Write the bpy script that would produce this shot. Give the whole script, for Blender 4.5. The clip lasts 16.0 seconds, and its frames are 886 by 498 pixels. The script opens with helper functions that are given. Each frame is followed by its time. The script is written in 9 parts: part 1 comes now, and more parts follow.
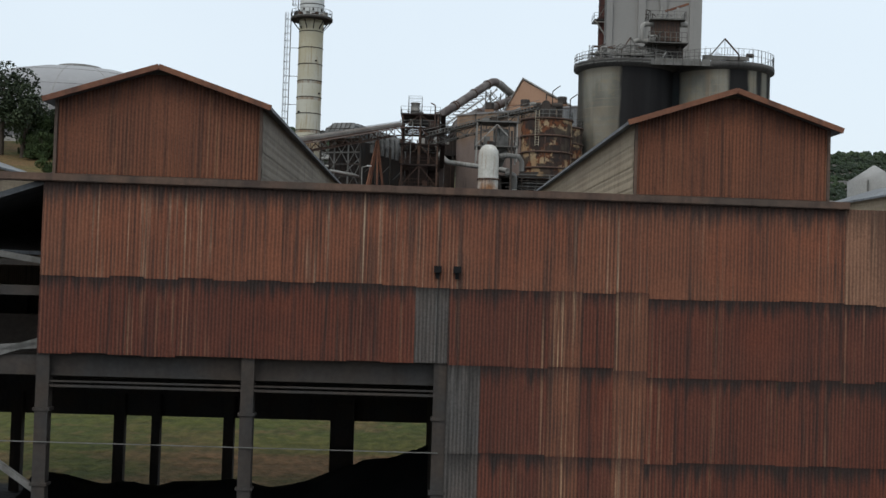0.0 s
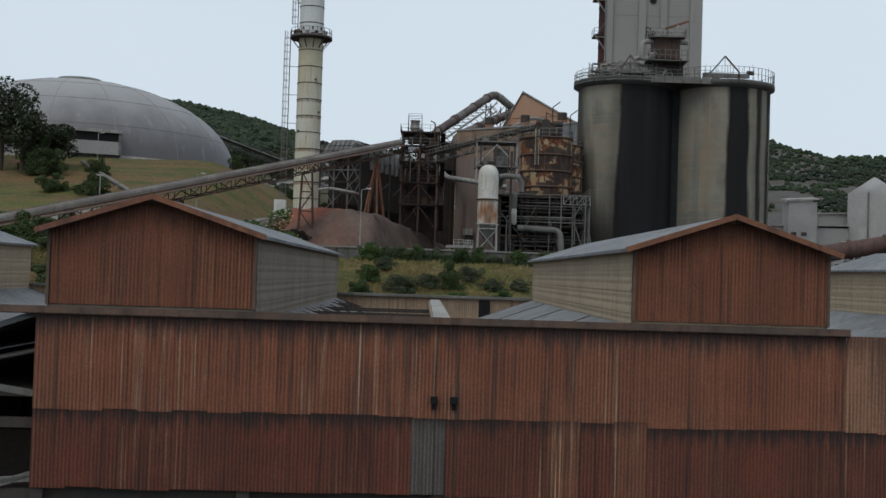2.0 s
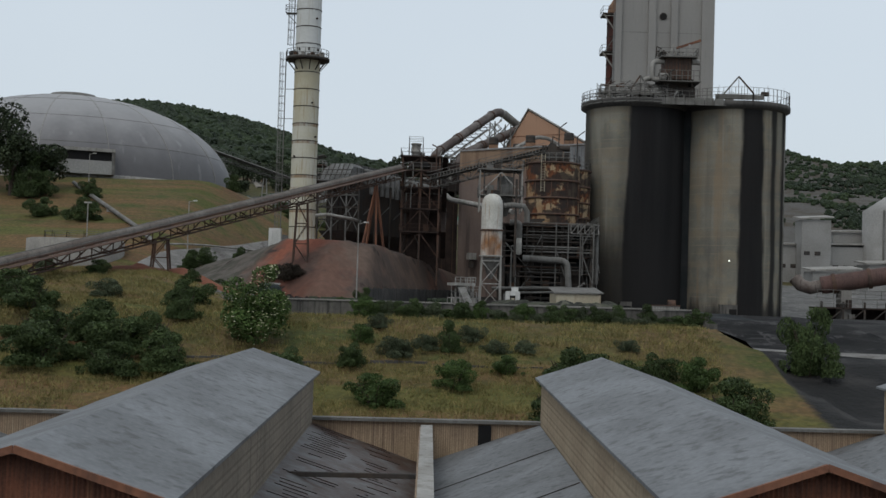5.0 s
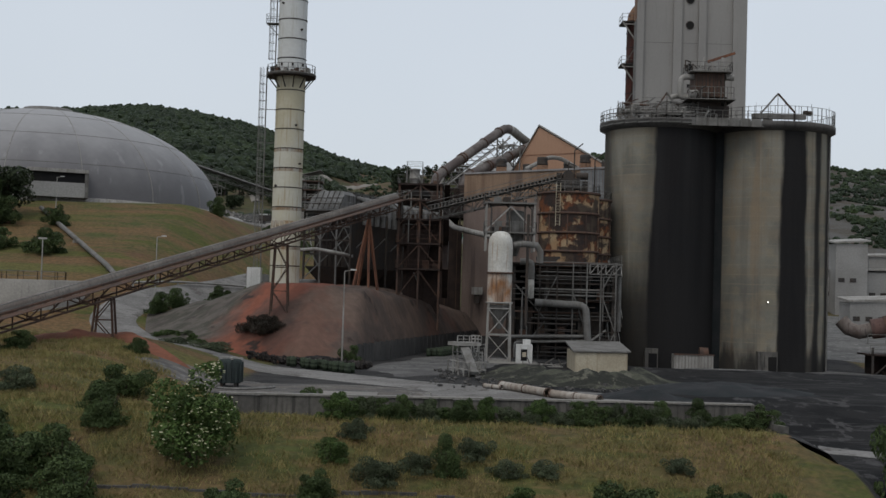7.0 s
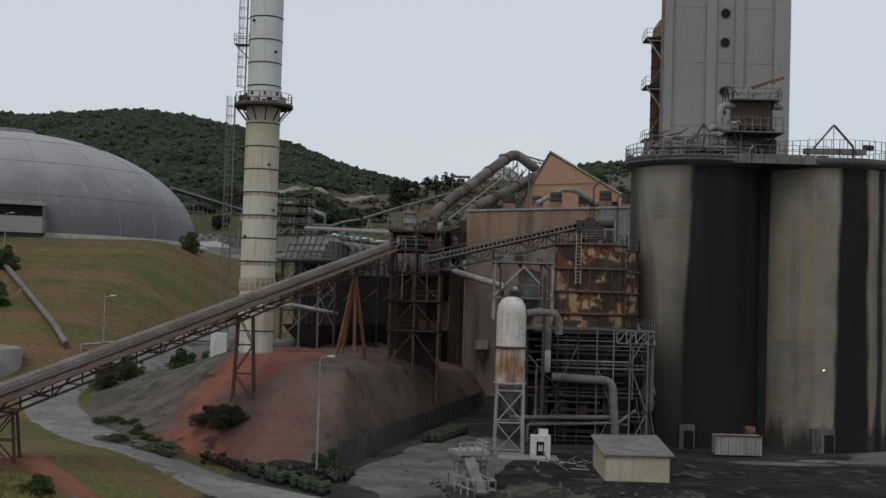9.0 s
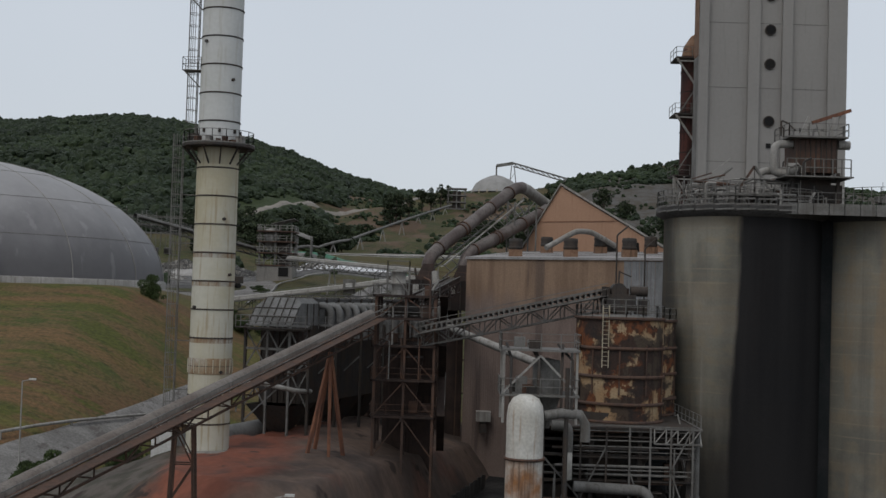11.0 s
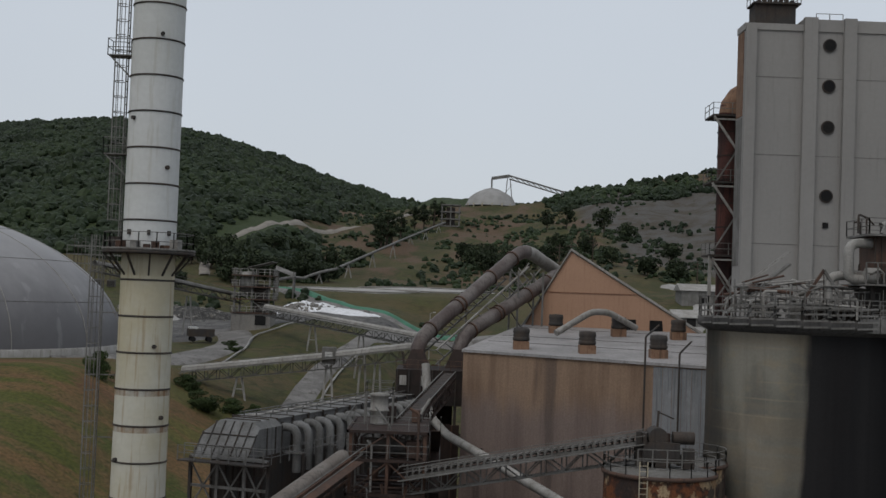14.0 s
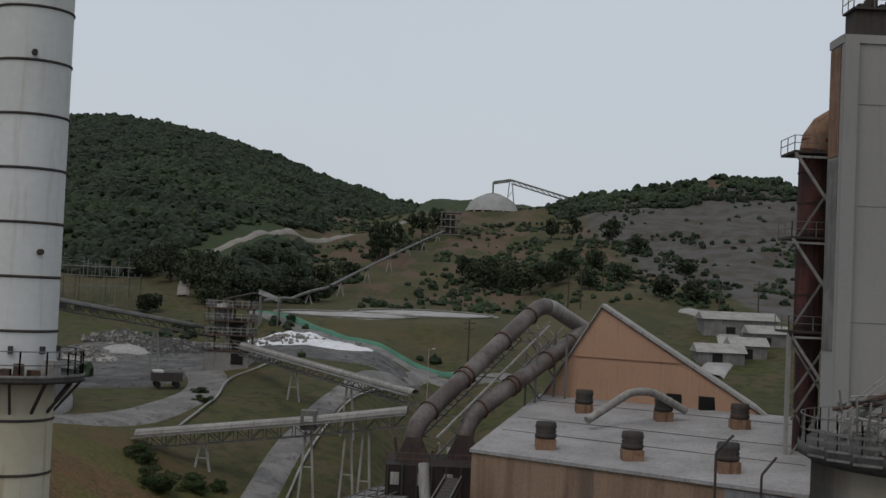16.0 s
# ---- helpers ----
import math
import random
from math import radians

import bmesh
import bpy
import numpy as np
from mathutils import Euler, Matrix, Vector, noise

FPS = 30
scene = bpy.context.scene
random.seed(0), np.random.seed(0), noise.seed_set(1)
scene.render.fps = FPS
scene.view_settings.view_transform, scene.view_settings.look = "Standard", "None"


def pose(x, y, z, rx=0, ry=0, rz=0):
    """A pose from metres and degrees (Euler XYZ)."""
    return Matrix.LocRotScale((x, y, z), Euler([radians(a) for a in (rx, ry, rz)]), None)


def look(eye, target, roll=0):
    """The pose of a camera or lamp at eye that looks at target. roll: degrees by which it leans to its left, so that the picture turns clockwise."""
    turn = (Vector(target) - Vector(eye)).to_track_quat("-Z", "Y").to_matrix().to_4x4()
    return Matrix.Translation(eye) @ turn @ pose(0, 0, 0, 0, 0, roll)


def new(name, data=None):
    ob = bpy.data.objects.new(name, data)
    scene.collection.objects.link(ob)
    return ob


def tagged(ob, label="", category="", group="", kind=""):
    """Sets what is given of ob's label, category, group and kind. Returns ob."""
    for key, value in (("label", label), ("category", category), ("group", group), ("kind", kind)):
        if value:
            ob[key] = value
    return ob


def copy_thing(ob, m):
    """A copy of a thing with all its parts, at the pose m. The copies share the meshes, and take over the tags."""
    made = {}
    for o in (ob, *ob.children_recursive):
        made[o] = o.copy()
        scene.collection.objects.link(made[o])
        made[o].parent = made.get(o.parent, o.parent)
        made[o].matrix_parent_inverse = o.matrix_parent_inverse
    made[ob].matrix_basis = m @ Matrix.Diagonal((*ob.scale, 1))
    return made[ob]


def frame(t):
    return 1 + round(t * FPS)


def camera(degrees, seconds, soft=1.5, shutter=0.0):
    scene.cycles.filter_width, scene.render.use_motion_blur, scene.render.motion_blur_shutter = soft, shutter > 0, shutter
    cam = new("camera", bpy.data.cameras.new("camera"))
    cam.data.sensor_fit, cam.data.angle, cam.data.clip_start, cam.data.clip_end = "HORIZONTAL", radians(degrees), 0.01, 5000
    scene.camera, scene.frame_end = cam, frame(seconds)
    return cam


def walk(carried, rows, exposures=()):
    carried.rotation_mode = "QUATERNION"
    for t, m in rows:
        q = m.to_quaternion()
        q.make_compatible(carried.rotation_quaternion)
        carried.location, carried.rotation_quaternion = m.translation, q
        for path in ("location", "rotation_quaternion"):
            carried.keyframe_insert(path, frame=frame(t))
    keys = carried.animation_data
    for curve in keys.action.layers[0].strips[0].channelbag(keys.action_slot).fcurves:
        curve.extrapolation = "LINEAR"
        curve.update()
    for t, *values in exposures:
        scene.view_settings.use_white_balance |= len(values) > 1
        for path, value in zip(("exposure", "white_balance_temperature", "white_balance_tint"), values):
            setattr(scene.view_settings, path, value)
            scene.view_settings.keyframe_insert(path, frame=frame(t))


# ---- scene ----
cam = camera(39.84, 16.0)
# seconds, x, y, z, rx, ry, rz
ROWS = [
    (0.0, -0.224, -0.154, 8.314, 91.822, -1.840, -0.166),
    (0.5, -0.250, -0.141, 8.990, 91.818, -1.842, -0.165),
    (1.0, -0.253, -0.114, 9.658, 91.823, -1.842, -0.158),
    (1.5, -0.242, -0.063, 10.307, 91.824, -1.810, -0.151),
    (2.0, -0.222, 0.006, 10.955, 91.825, -1.796, -0.140),
    (2.5, -0.203, 0.089, 11.610, 91.841, -1.779, -0.129),
    (3.0, -0.197, 0.259, 12.278, 91.856, -1.777, -0.119),
    (3.5, -0.189, 0.647, 12.933, 91.862, -1.754, -0.099),
    (4.0, -0.200, 1.568, 13.599, 91.847, -1.741, -0.079),
    (6.5, 0.576, 20.788, 18.654, 91.950, -1.740, 0.410),
    (7.0, 0.513, 26.028, 20.374, 91.970, -1.708, 0.423),
    (7.5, 0.427, 31.392, 22.090, 91.979, -1.712, 0.436),
    (8.0, 0.376, 36.857, 23.793, 91.999, -1.706, 0.448),
    (8.5, 0.308, 42.418, 25.480, 92.016, -1.679, 0.448),
    (9.0, 0.275, 47.914, 27.173, 92.038, -1.702, 0.456),
    (11.5, -0.221, 75.071, 35.376, 92.208, -1.844, 0.162),
    (12.0, -0.274, 78.611, 37.008, 92.222, -1.878, 0.099),
    (12.5, -0.332, 81.609, 38.594, 92.259, -1.898, 0.024),
    (13.0, -0.357, 84.407, 40.151, 92.259, -1.953, -0.027),
    (13.5, -0.390, 87.720, 41.732, 92.224, -2.026, -0.053),
    (14.0, -0.456, 91.985, 43.301, 92.188, -2.158, -0.093),
    (14.5, -0.523, 97.114, 44.902, 92.150, -2.240, -0.103),
    (15.0, -0.637, 103.149, 46.518, 92.107, -2.373, -0.120),
    (15.5, -0.863, 110.018, 48.150, 92.075, -2.462, -0.162),
    (16.0, -1.097, 117.404, 49.834, 92.038, -2.561, -0.189),
]
walk(cam, [(t, pose(*p)) for t, *p in ROWS], [(0, 0.43, 6350, 6), (0.5, 0.35, 6300, 6), (1.2, 0.25, 6250, 6), (4, 0.12, 6300, 6), (6.5, 0.09, 6450, 9), (9, 0.02, 6500, 10), (12.5, -0.03, 6500, 10), (14, -0.07, 6500, 10), (16, -0.16, 6500, 10)])


# ---- world ----
world = bpy.data.worlds.new("overcast")
scene.world = world
world.use_nodes = True
wn, wl = world.node_tree.nodes, world.node_tree.links
wn.clear()
sky = wn.new("ShaderNodeTexSky")
sky.sky_type, sky.sun_disc = "NISHITA", False
sky.sun_elevation, sky.sun_rotation = radians(52), radians(205)
sky.air_density, sky.dust_density, sky.ozone_density = 1.0, 4.0, 1.0
sky_bg = wn.new("ShaderNodeBackground")
sky_bg.inputs["Strength"].default_value = 0.02
wl.new(sky.outputs[0], sky_bg.inputs["Color"])
cloud_map = wn.new("ShaderNodeTexCoord")
cloud_noise = wn.new("ShaderNodeTexNoise")
cloud_noise.inputs["Scale"].default_value = 1.6
cloud_noise.inputs["Detail"].default_value = 5
wl.new(cloud_map.outputs["Generated"], cloud_noise.inputs["Vector"])
cloud_ramp = wn.new("ShaderNodeValToRGB")
cloud_ramp.color_ramp.elements[0].position, cloud_ramp.color_ramp.elements[0].color = 0.25, (0.70, 0.755, 0.825, 1)
cloud_ramp.color_ramp.elements[1].position, cloud_ramp.color_ramp.elements[1].color = 0.75, (0.79, 0.845, 0.91, 1)
wl.new(cloud_noise.outputs["Fac"], cloud_ramp.inputs["Fac"])
cloud_bg = wn.new("ShaderNodeBackground")
cloud_bg.inputs["Strength"].default_value = 0.72
wl.new(cloud_ramp.outputs["Color"], cloud_bg.inputs["Color"])
sky_add = wn.new("ShaderNodeAddShader")
wl.new(sky_bg.outputs[0], sky_add.inputs[0])
wl.new(cloud_bg.outputs[0], sky_add.inputs[1])
world_out = wn.new("ShaderNodeOutputWorld")
wl.new(sky_add.outputs[0], world_out.inputs["Surface"])

sun = new("sun", bpy.data.lights.new("sun", "SUN"))
sun.data.energy, sun.data.angle, sun.data.color = 0.8, radians(30), (1.0, 0.96, 0.9)
sun.matrix_world = look((0, 0, 100), (30, 55, 0))


# ---- materials ----
def mix(nt, fac, a, b, mode="MIX"):
    n = nt.nodes.new("ShaderNodeMix")
    n.data_type, n.blend_type = "RGBA", mode
    for sock, val in ((0, fac), (6, a), (7, b)):
        if hasattr(val, "is_linked"):
            nt.links.new(val, n.inputs[sock])
        else:
            n.inputs[sock].default_value = val if sock == 0 else (*val, 1)
    return n.outputs[2]


def ramp(nt, val, lo, hi):
    n = nt.nodes.new("ShaderNodeMapRange")
    n.interpolation_type = "SMOOTHSTEP"
    nt.links.new(val, n.inputs[0])
    n.inputs[1].default_value, n.inputs[2].default_value = lo, hi
    return n.outputs[0]


def math_node(nt, op, a, b=0.0):
    n = nt.nodes.new("ShaderNodeMath")
    n.operation = op
    for i, v in enumerate((a, b)):
        if hasattr(v, "is_linked"):
            nt.links.new(v, n.inputs[i])
        else:
            n.inputs[i].default_value = v
    return n.outputs[0]


def noise_at(nt, pos, scale, detail=4, stretch=(1, 1, 1), rough=0.55):
    m = nt.nodes.new("ShaderNodeMapping")
    m.inputs["Scale"].default_value = stretch
    nt.links.new(pos, m.inputs["Vector"])
    n = nt.nodes.new("ShaderNodeTexNoise")
    n.inputs["Scale"].default_value, n.inputs["Detail"].default_value, n.inputs["Roughness"].default_value = scale, detail, rough
    nt.links.new(m.outputs[0], n.inputs["Vector"])
    return n.outputs["Fac"]


def start(name, rough=0.8, metal=0.0):
    m = bpy.data.materials.new(name)
    m.use_nodes = True
    nt = m.node_tree
    bsdf = nt.nodes["Principled BSDF"]
    bsdf.inputs["Roughness"].default_value, bsdf.inputs["Metallic"].default_value = rough, metal
    bsdf.inputs["Specular IOR Level"].default_value = 0.18
    pos = nt.nodes.new("ShaderNodeNewGeometry").outputs["Position"]
    return m, nt, bsdf, pos


def bump(nt, bsdf, height, strength, distance):
    b = nt.nodes.new("ShaderNodeBump")
    b.inputs["Strength"].default_value, b.inputs["Distance"].default_value = strength, distance
    nt.links.new(height, b.inputs["Height"])
    nt.links.new(b.outputs[0], bsdf.inputs["Normal"])


def weathered(name, main, second, stain, big=0.4, fine=6.0, streak=0.5, amount=0.5, rough=0.8, metal=0.0, rel=0.02, vary=0.12, grit=0.22):
    """A worn surface: two tones in large patches, fine grain, dark runs down the face, and a little difference from piece to piece."""
    m, nt, bsdf, pos = start(name, rough, metal)
    patch = ramp(nt, noise_at(nt, pos, big, 5), 0.35, 0.65)
    col = mix(nt, patch, main, second)
    grain = noise_at(nt, pos, fine, 6)
    col = mix(nt, ramp(nt, grain, 0.3, 0.75), mix(nt, grit, col, (0, 0, 0)), col)
    runs = noise_at(nt, pos, 1.0, 5, (3.2, 3.2, 0.22))
    runs_fac = math_node(nt, "MULTIPLY", ramp(nt, runs, 0.62 - 0.25 * amount, 0.78 - 0.2 * amount), streak)
    col = mix(nt, runs_fac, col, stain)
    info = nt.nodes.new("ShaderNodeObjectInfo")
    col = mix(nt, math_node(nt, "MULTIPLY", info.outputs["Random"], vary), col, tuple(0.45 * c for c in main))
    nt.links.new(col, bsdf.inputs["Base Color"])
    bump(nt, bsdf, grain, 0.35, rel)
    return m


def sheet_material(name, tones, dark, pale, gen_stain=0.55, bold=0.0):
    """Rusted corrugated iron: tone from sheet to sheet, pale and dark runs, shaded and grimy grooves, ragged dark
    stains below each lap.
    """
    m, nt, bsdf, pos = start(name, 0.75, 0.0)
    tc = nt.nodes.new("ShaderNodeTexCoord")
    info = nt.nodes.new("ShaderNodeObjectInfo")
    sep = nt.nodes.new("ShaderNodeSeparateXYZ")
    nt.links.new(tc.outputs["Generated"], sep.inputs[0])
    col = mix(nt, info.outputs["Random"], tones[0], tones[1])
    patch = ramp(nt, noise_at(nt, pos, 0.35, 5), 0.35, 0.65)
    col = mix(nt, math_node(nt, "MULTIPLY", patch, 0.5), col, tones[2])
    runs = noise_at(nt, pos, 1.0, 6, (9, 9, 0.25))
    col = mix(nt, math_node(nt, "MULTIPLY", ramp(nt, runs, 0.52, 0.68), 0.75), col, dark)
    light_runs = noise_at(nt, pos, 1.0, 5, (13.3, 13.3, 0.17))
    where = ramp(nt, noise_at(nt, pos, 0.55, 3, (1.6, 1.6, 0.3)), 0.43, 0.6)
    col = mix(nt, math_node(nt, "MULTIPLY", ramp(nt, light_runs, 0.54, 0.7), math_node(nt, "MULTIPLY", math_node(nt, "MAXIMUM", where, bold), 0.85)), col, pale)
    local = nt.nodes.new("ShaderNodeSeparateXYZ")
    nt.links.new(tc.outputs["Object"], local.inputs[0])
    # recesses of the corrugation darkened in colour, for their shade as well as grime
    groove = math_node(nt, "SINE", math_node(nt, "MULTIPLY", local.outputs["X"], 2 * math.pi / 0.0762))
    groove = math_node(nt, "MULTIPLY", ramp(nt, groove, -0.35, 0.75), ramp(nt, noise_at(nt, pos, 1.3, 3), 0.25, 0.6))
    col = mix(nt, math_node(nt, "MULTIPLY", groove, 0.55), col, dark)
    ragged = noise_at(nt, pos, 1.0, 5, (7, 7, 0.5))
    edge = math_node(nt, "ADD", sep.outputs["Z"], math_node(nt, "MULTIPLY", ragged, 0.7))
    col = mix(nt, math_node(nt, "MULTIPLY", ramp(nt, edge, 1.06, 1.34), gen_stain * 1.6), col, dark)
    grain = noise_at(nt, pos, 22, 5)
    col = mix(nt, ramp(nt, grain, 0.25, 0.7), mix(nt, 0.3, col, (0, 0, 0)), col)
    nt.links.new(col, bsdf.inputs["Base Color"])
    bump(nt, bsdf, grain, 0.2, 0.01)
    return m


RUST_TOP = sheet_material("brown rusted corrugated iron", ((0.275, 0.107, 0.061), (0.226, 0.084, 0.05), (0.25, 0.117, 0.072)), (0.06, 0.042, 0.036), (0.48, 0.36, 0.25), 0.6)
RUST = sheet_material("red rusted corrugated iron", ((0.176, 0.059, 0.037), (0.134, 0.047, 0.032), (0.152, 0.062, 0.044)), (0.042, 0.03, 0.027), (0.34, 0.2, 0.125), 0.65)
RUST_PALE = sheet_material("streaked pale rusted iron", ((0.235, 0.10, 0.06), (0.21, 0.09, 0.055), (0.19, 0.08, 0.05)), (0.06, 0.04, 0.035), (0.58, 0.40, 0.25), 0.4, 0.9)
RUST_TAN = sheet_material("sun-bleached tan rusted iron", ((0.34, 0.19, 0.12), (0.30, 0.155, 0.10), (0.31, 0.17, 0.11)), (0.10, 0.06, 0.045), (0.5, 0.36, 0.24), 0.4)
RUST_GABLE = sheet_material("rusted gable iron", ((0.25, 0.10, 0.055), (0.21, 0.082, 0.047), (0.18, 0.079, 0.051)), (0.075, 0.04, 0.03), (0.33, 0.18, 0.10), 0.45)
ZINC = sheet_material("grey stained zinc sheet", ((0.145, 0.142, 0.136), (0.11, 0.105, 0.10), (0.14, 0.10, 0.08)), (0.05, 0.046, 0.043), (0.24, 0.235, 0.225))
ZINC_PALE = sheet_material("pale zinc sheet", ((0.30, 0.31, 0.325), (0.25, 0.26, 0.27), (0.27, 0.27, 0.27)), (0.12, 0.12, 0.12), (0.36, 0.36, 0.36), 0.2)
TAN_SHEET = sheet_material("faded tan sheet", ((0.42, 0.32, 0.21), (0.38, 0.28, 0.19), (0.36, 0.27, 0.18)), (0.16, 0.11, 0.08), (0.5, 0.42, 0.3), 0.3)
GREY_SHEET = sheet_material("grey brown siding", ((0.24, 0.215, 0.185), (0.19, 0.17, 0.15), (0.21, 0.18, 0.15)), (0.07, 0.06, 0.055), (0.24, 0.21, 0.18), 0.4)
ROOF_GREY = weathered("grey felt roof", (0.205, 0.213, 0.222), (0.148, 0.152, 0.157), (0.055, 0.052, 0.05), 0.45, 8, 0.55, 0.5, 0.7)
ROOF_RUST = weathered("rusty roof sheet", (0.12, 0.12, 0.12), (0.05, 0.03, 0.024), (0.055, 0.03, 0.022), 1.3, 9, 0.8, 0.7, 0.45)
ROOF_STREAK = weathered("dark rust streak", (0.05, 0.026, 0.02), (0.035, 0.024, 0.021), (0.02, 0.016, 0.015), 1.3, 9, 0.6, 0.6, 0.4)
TAN_SIDING = weathered("faded tan siding", (0.37, 0.295, 0.205), (0.31, 0.24, 0.165), (0.17, 0.12, 0.085), 0.35, 7, 0.4, 0.4)
GREY_SIDING = weathered("grey brown horizontal siding", (0.26, 0.225, 0.18), (0.20, 0.172, 0.14), (0.075, 0.062, 0.054), 0.35, 7, 0.5, 0.4)
FASCIA = weathered("dull grey brown flashing", (0.15, 0.095, 0.07), (0.10, 0.075, 0.062), (0.05, 0.036, 0.032), 0.9, 10, 0.6, 0.5)
TRIM_RUST = weathered("rust brown flashing", (0.24, 0.11, 0.065), (0.17, 0.08, 0.055), (0.06, 0.04, 0.035), 0.6, 10, 0.6, 0.5)
STEEL_DARK = weathered("dark painted steel", (0.055, 0.052, 0.05), (0.07, 0.055, 0.045), (0.03, 0.025, 0.022), 0.8, 9, 0.5)
STEEL_RUST = weathered("rusted steel", (0.12, 0.07, 0.05), (0.085, 0.06, 0.05), (0.04, 0.03, 0.027), 0.7, 9, 0.6)
SOOT_STEEL = weathered("sooty black steel", (0.03, 0.025, 0.023), (0.042, 0.03, 0.026), (0.015, 0.013, 0.013), 0.8, 9, 0.6)
DARK_RUST = weathered("blackened rust", (0.062, 0.042, 0.035), (0.04, 0.03, 0.027), (0.02, 0.017, 0.016), 0.8, 9, 0.6)
RISER_RED = weathered("dark red rusted duct", (0.115, 0.047, 0.038), (0.06, 0.036, 0.033), (0.03, 0.021, 0.02), 0.5, 6, 0.8, 0.7)
KILN = weathered("dull red brown kiln shell", (0.135, 0.08, 0.07), (0.10, 0.065, 0.058), (0.05, 0.035, 0.032), 0.4, 6, 0.6, 0.5)
STEEL_GREY = weathered("dusty grey steel", (0.20, 0.195, 0.185), (0.14, 0.135, 0.125), (0.07, 0.06, 0.05), 0.6, 9, 0.5)
STEEL_PALE = weathered("pale dusty steel", (0.36, 0.35, 0.33), (0.27, 0.26, 0.24), (0.12, 0.10, 0.08), 0.5, 8, 0.5)
CONCRETE = weathered("stained concrete", (0.27, 0.255, 0.23), (0.21, 0.20, 0.185), (0.10, 0.095, 0.09), 0.25, 5, 0.5, 0.4, 0.9)
WALL_CONCRETE = weathered("dark stained wall concrete", (0.16, 0.15, 0.135), (0.10, 0.095, 0.088), (0.04, 0.038, 0.036), 0.6, 5, 0.8, 0.6, 0.9)
HOOD_GREY = weathered("dirty grey brown belt cover", (0.21, 0.19, 0.172), (0.14, 0.115, 0.10), (0.065, 0.055, 0.05), 0.35, 7, 0.5, 0.5)
CONCRETE_DARK = weathered("sooty concrete", (0.10, 0.095, 0.09), (0.07, 0.068, 0.066), (0.035, 0.033, 0.032), 0.25, 5, 0.6, 0.5, 0.9)
TOWER_WALL = weathered("grey tower cladding", (0.285, 0.275, 0.26), (0.255, 0.246, 0.234), (0.19, 0.18, 0.17), 0.06, 3, 0.3, 0.3, grit=0.05)
STACK_WHITE = weathered("chalky white stack paint", (0.56, 0.57, 0.56), (0.50, 0.51, 0.49), (0.36, 0.34, 0.28), 0.12, 3, 0.4, 0.3, grit=0.07)
STACK_CREAM = weathered("yellowed stack paint", (0.525, 0.515, 0.445), (0.445, 0.40, 0.275), (0.265, 0.18, 0.088), 0.13, 3, 0.55, 0.4, grit=0.07)
STACK_RUST = weathered("rust-stained stack paint", (0.42, 0.41, 0.36), (0.33, 0.25, 0.16), (0.20, 0.11, 0.06), 0.6, 5, 0.8, 0.7)
MILL_ROOF = weathered("pale dust on a flat roof", (0.34, 0.325, 0.32), (0.26, 0.25, 0.245), (0.10, 0.095, 0.09), 0.25, 5, 0.35, 0.5, 0.85)
HALL_WALL = weathered("pale hall cladding", (0.33, 0.325, 0.315), (0.27, 0.265, 0.255), (0.26, 0.25, 0.235), 0.2, 4, 0.3, 0.3)
VENT_TAN = weathered("rust streaked tan sheet", (0.26, 0.16, 0.105), (0.20, 0.115, 0.075), (0.08, 0.05, 0.035), 1.2, 7, 0.7, 0.6)
DUCT_BROWN = weathered("sheeny dark brown duct", (0.095, 0.074, 0.068), (0.175, 0.155, 0.145), (0.05, 0.038, 0.035), 0.3, 6, 0.6, 0.5, 0.48)
TEAL = weathered("dark blue green enamel", (0.045, 0.058, 0.057), (0.034, 0.043, 0.043), (0.02, 0.022, 0.022), 0.7, 9, 0.4)
DIRTY_WHITE = weathered("dirty white pipe paint", (0.40, 0.37, 0.33), (0.29, 0.25, 0.21), (0.13, 0.08, 0.055), 0.5, 6, 0.5, 0.6)
OCHRE = weathered("orange ochre cladding", (0.44, 0.272, 0.183), (0.39, 0.238, 0.16), (0.28, 0.17, 0.115), 0.1, 4, 0.4, 0.4, grit=0.08)
BAG_GREY = weathered("dusty pale grey casing", (0.215, 0.215, 0.21), (0.15, 0.148, 0.142), (0.07, 0.066, 0.062), 0.5, 6, 0.4)
VESSEL_WHITE = weathered("chipped white vessel paint", (0.62, 0.61, 0.57), (0.50, 0.48, 0.43), (0.25, 0.14, 0.07), 0.5, 5, 0.5, 0.3)
VESSEL_RUST = weathered("flaking white paint over rust", (0.55, 0.53, 0.48), (0.33, 0.15, 0.06), (0.10, 0.06, 0.04), 0.45, 5, 0.8, 0.6)
PIPE_RUST = weathered("rusty brown duct", (0.085, 0.06, 0.052), (0.185, 0.16, 0.145), (0.045, 0.033, 0.03), 0.3, 6, 0.6, 0.5)
CREAM = weathered("faded cream sheet", (0.47, 0.42, 0.32), (0.40, 0.35, 0.26), (0.22, 0.17, 0.11), 0.5, 6, 0.5)
WHITE_OLD = weathered("old white paint", (0.62, 0.62, 0.60), (0.5, 0.5, 0.48), (0.3, 0.28, 0.25), 0.4, 6, 0.4)
COAL_SHADE_BLACK = weathered("black for coal and shaded depths", (0.014, 0.018, 0.019), (0.03, 0.03, 0.032), (0.012, 0.012, 0.012), 0.4, 5, 0.2)
GREEN_STEEL = weathered("dull green enamel", (0.05, 0.068, 0.042), (0.04, 0.05, 0.036), (0.03, 0.03, 0.025), 0.7, 9, 0.4, vary=0.5)
DARK_GAP = weathered("black opening", (0.012, 0.012, 0.013), (0.018, 0.017, 0.016), (0.008, 0.008, 0.008), 0.5, 5, 0.2)


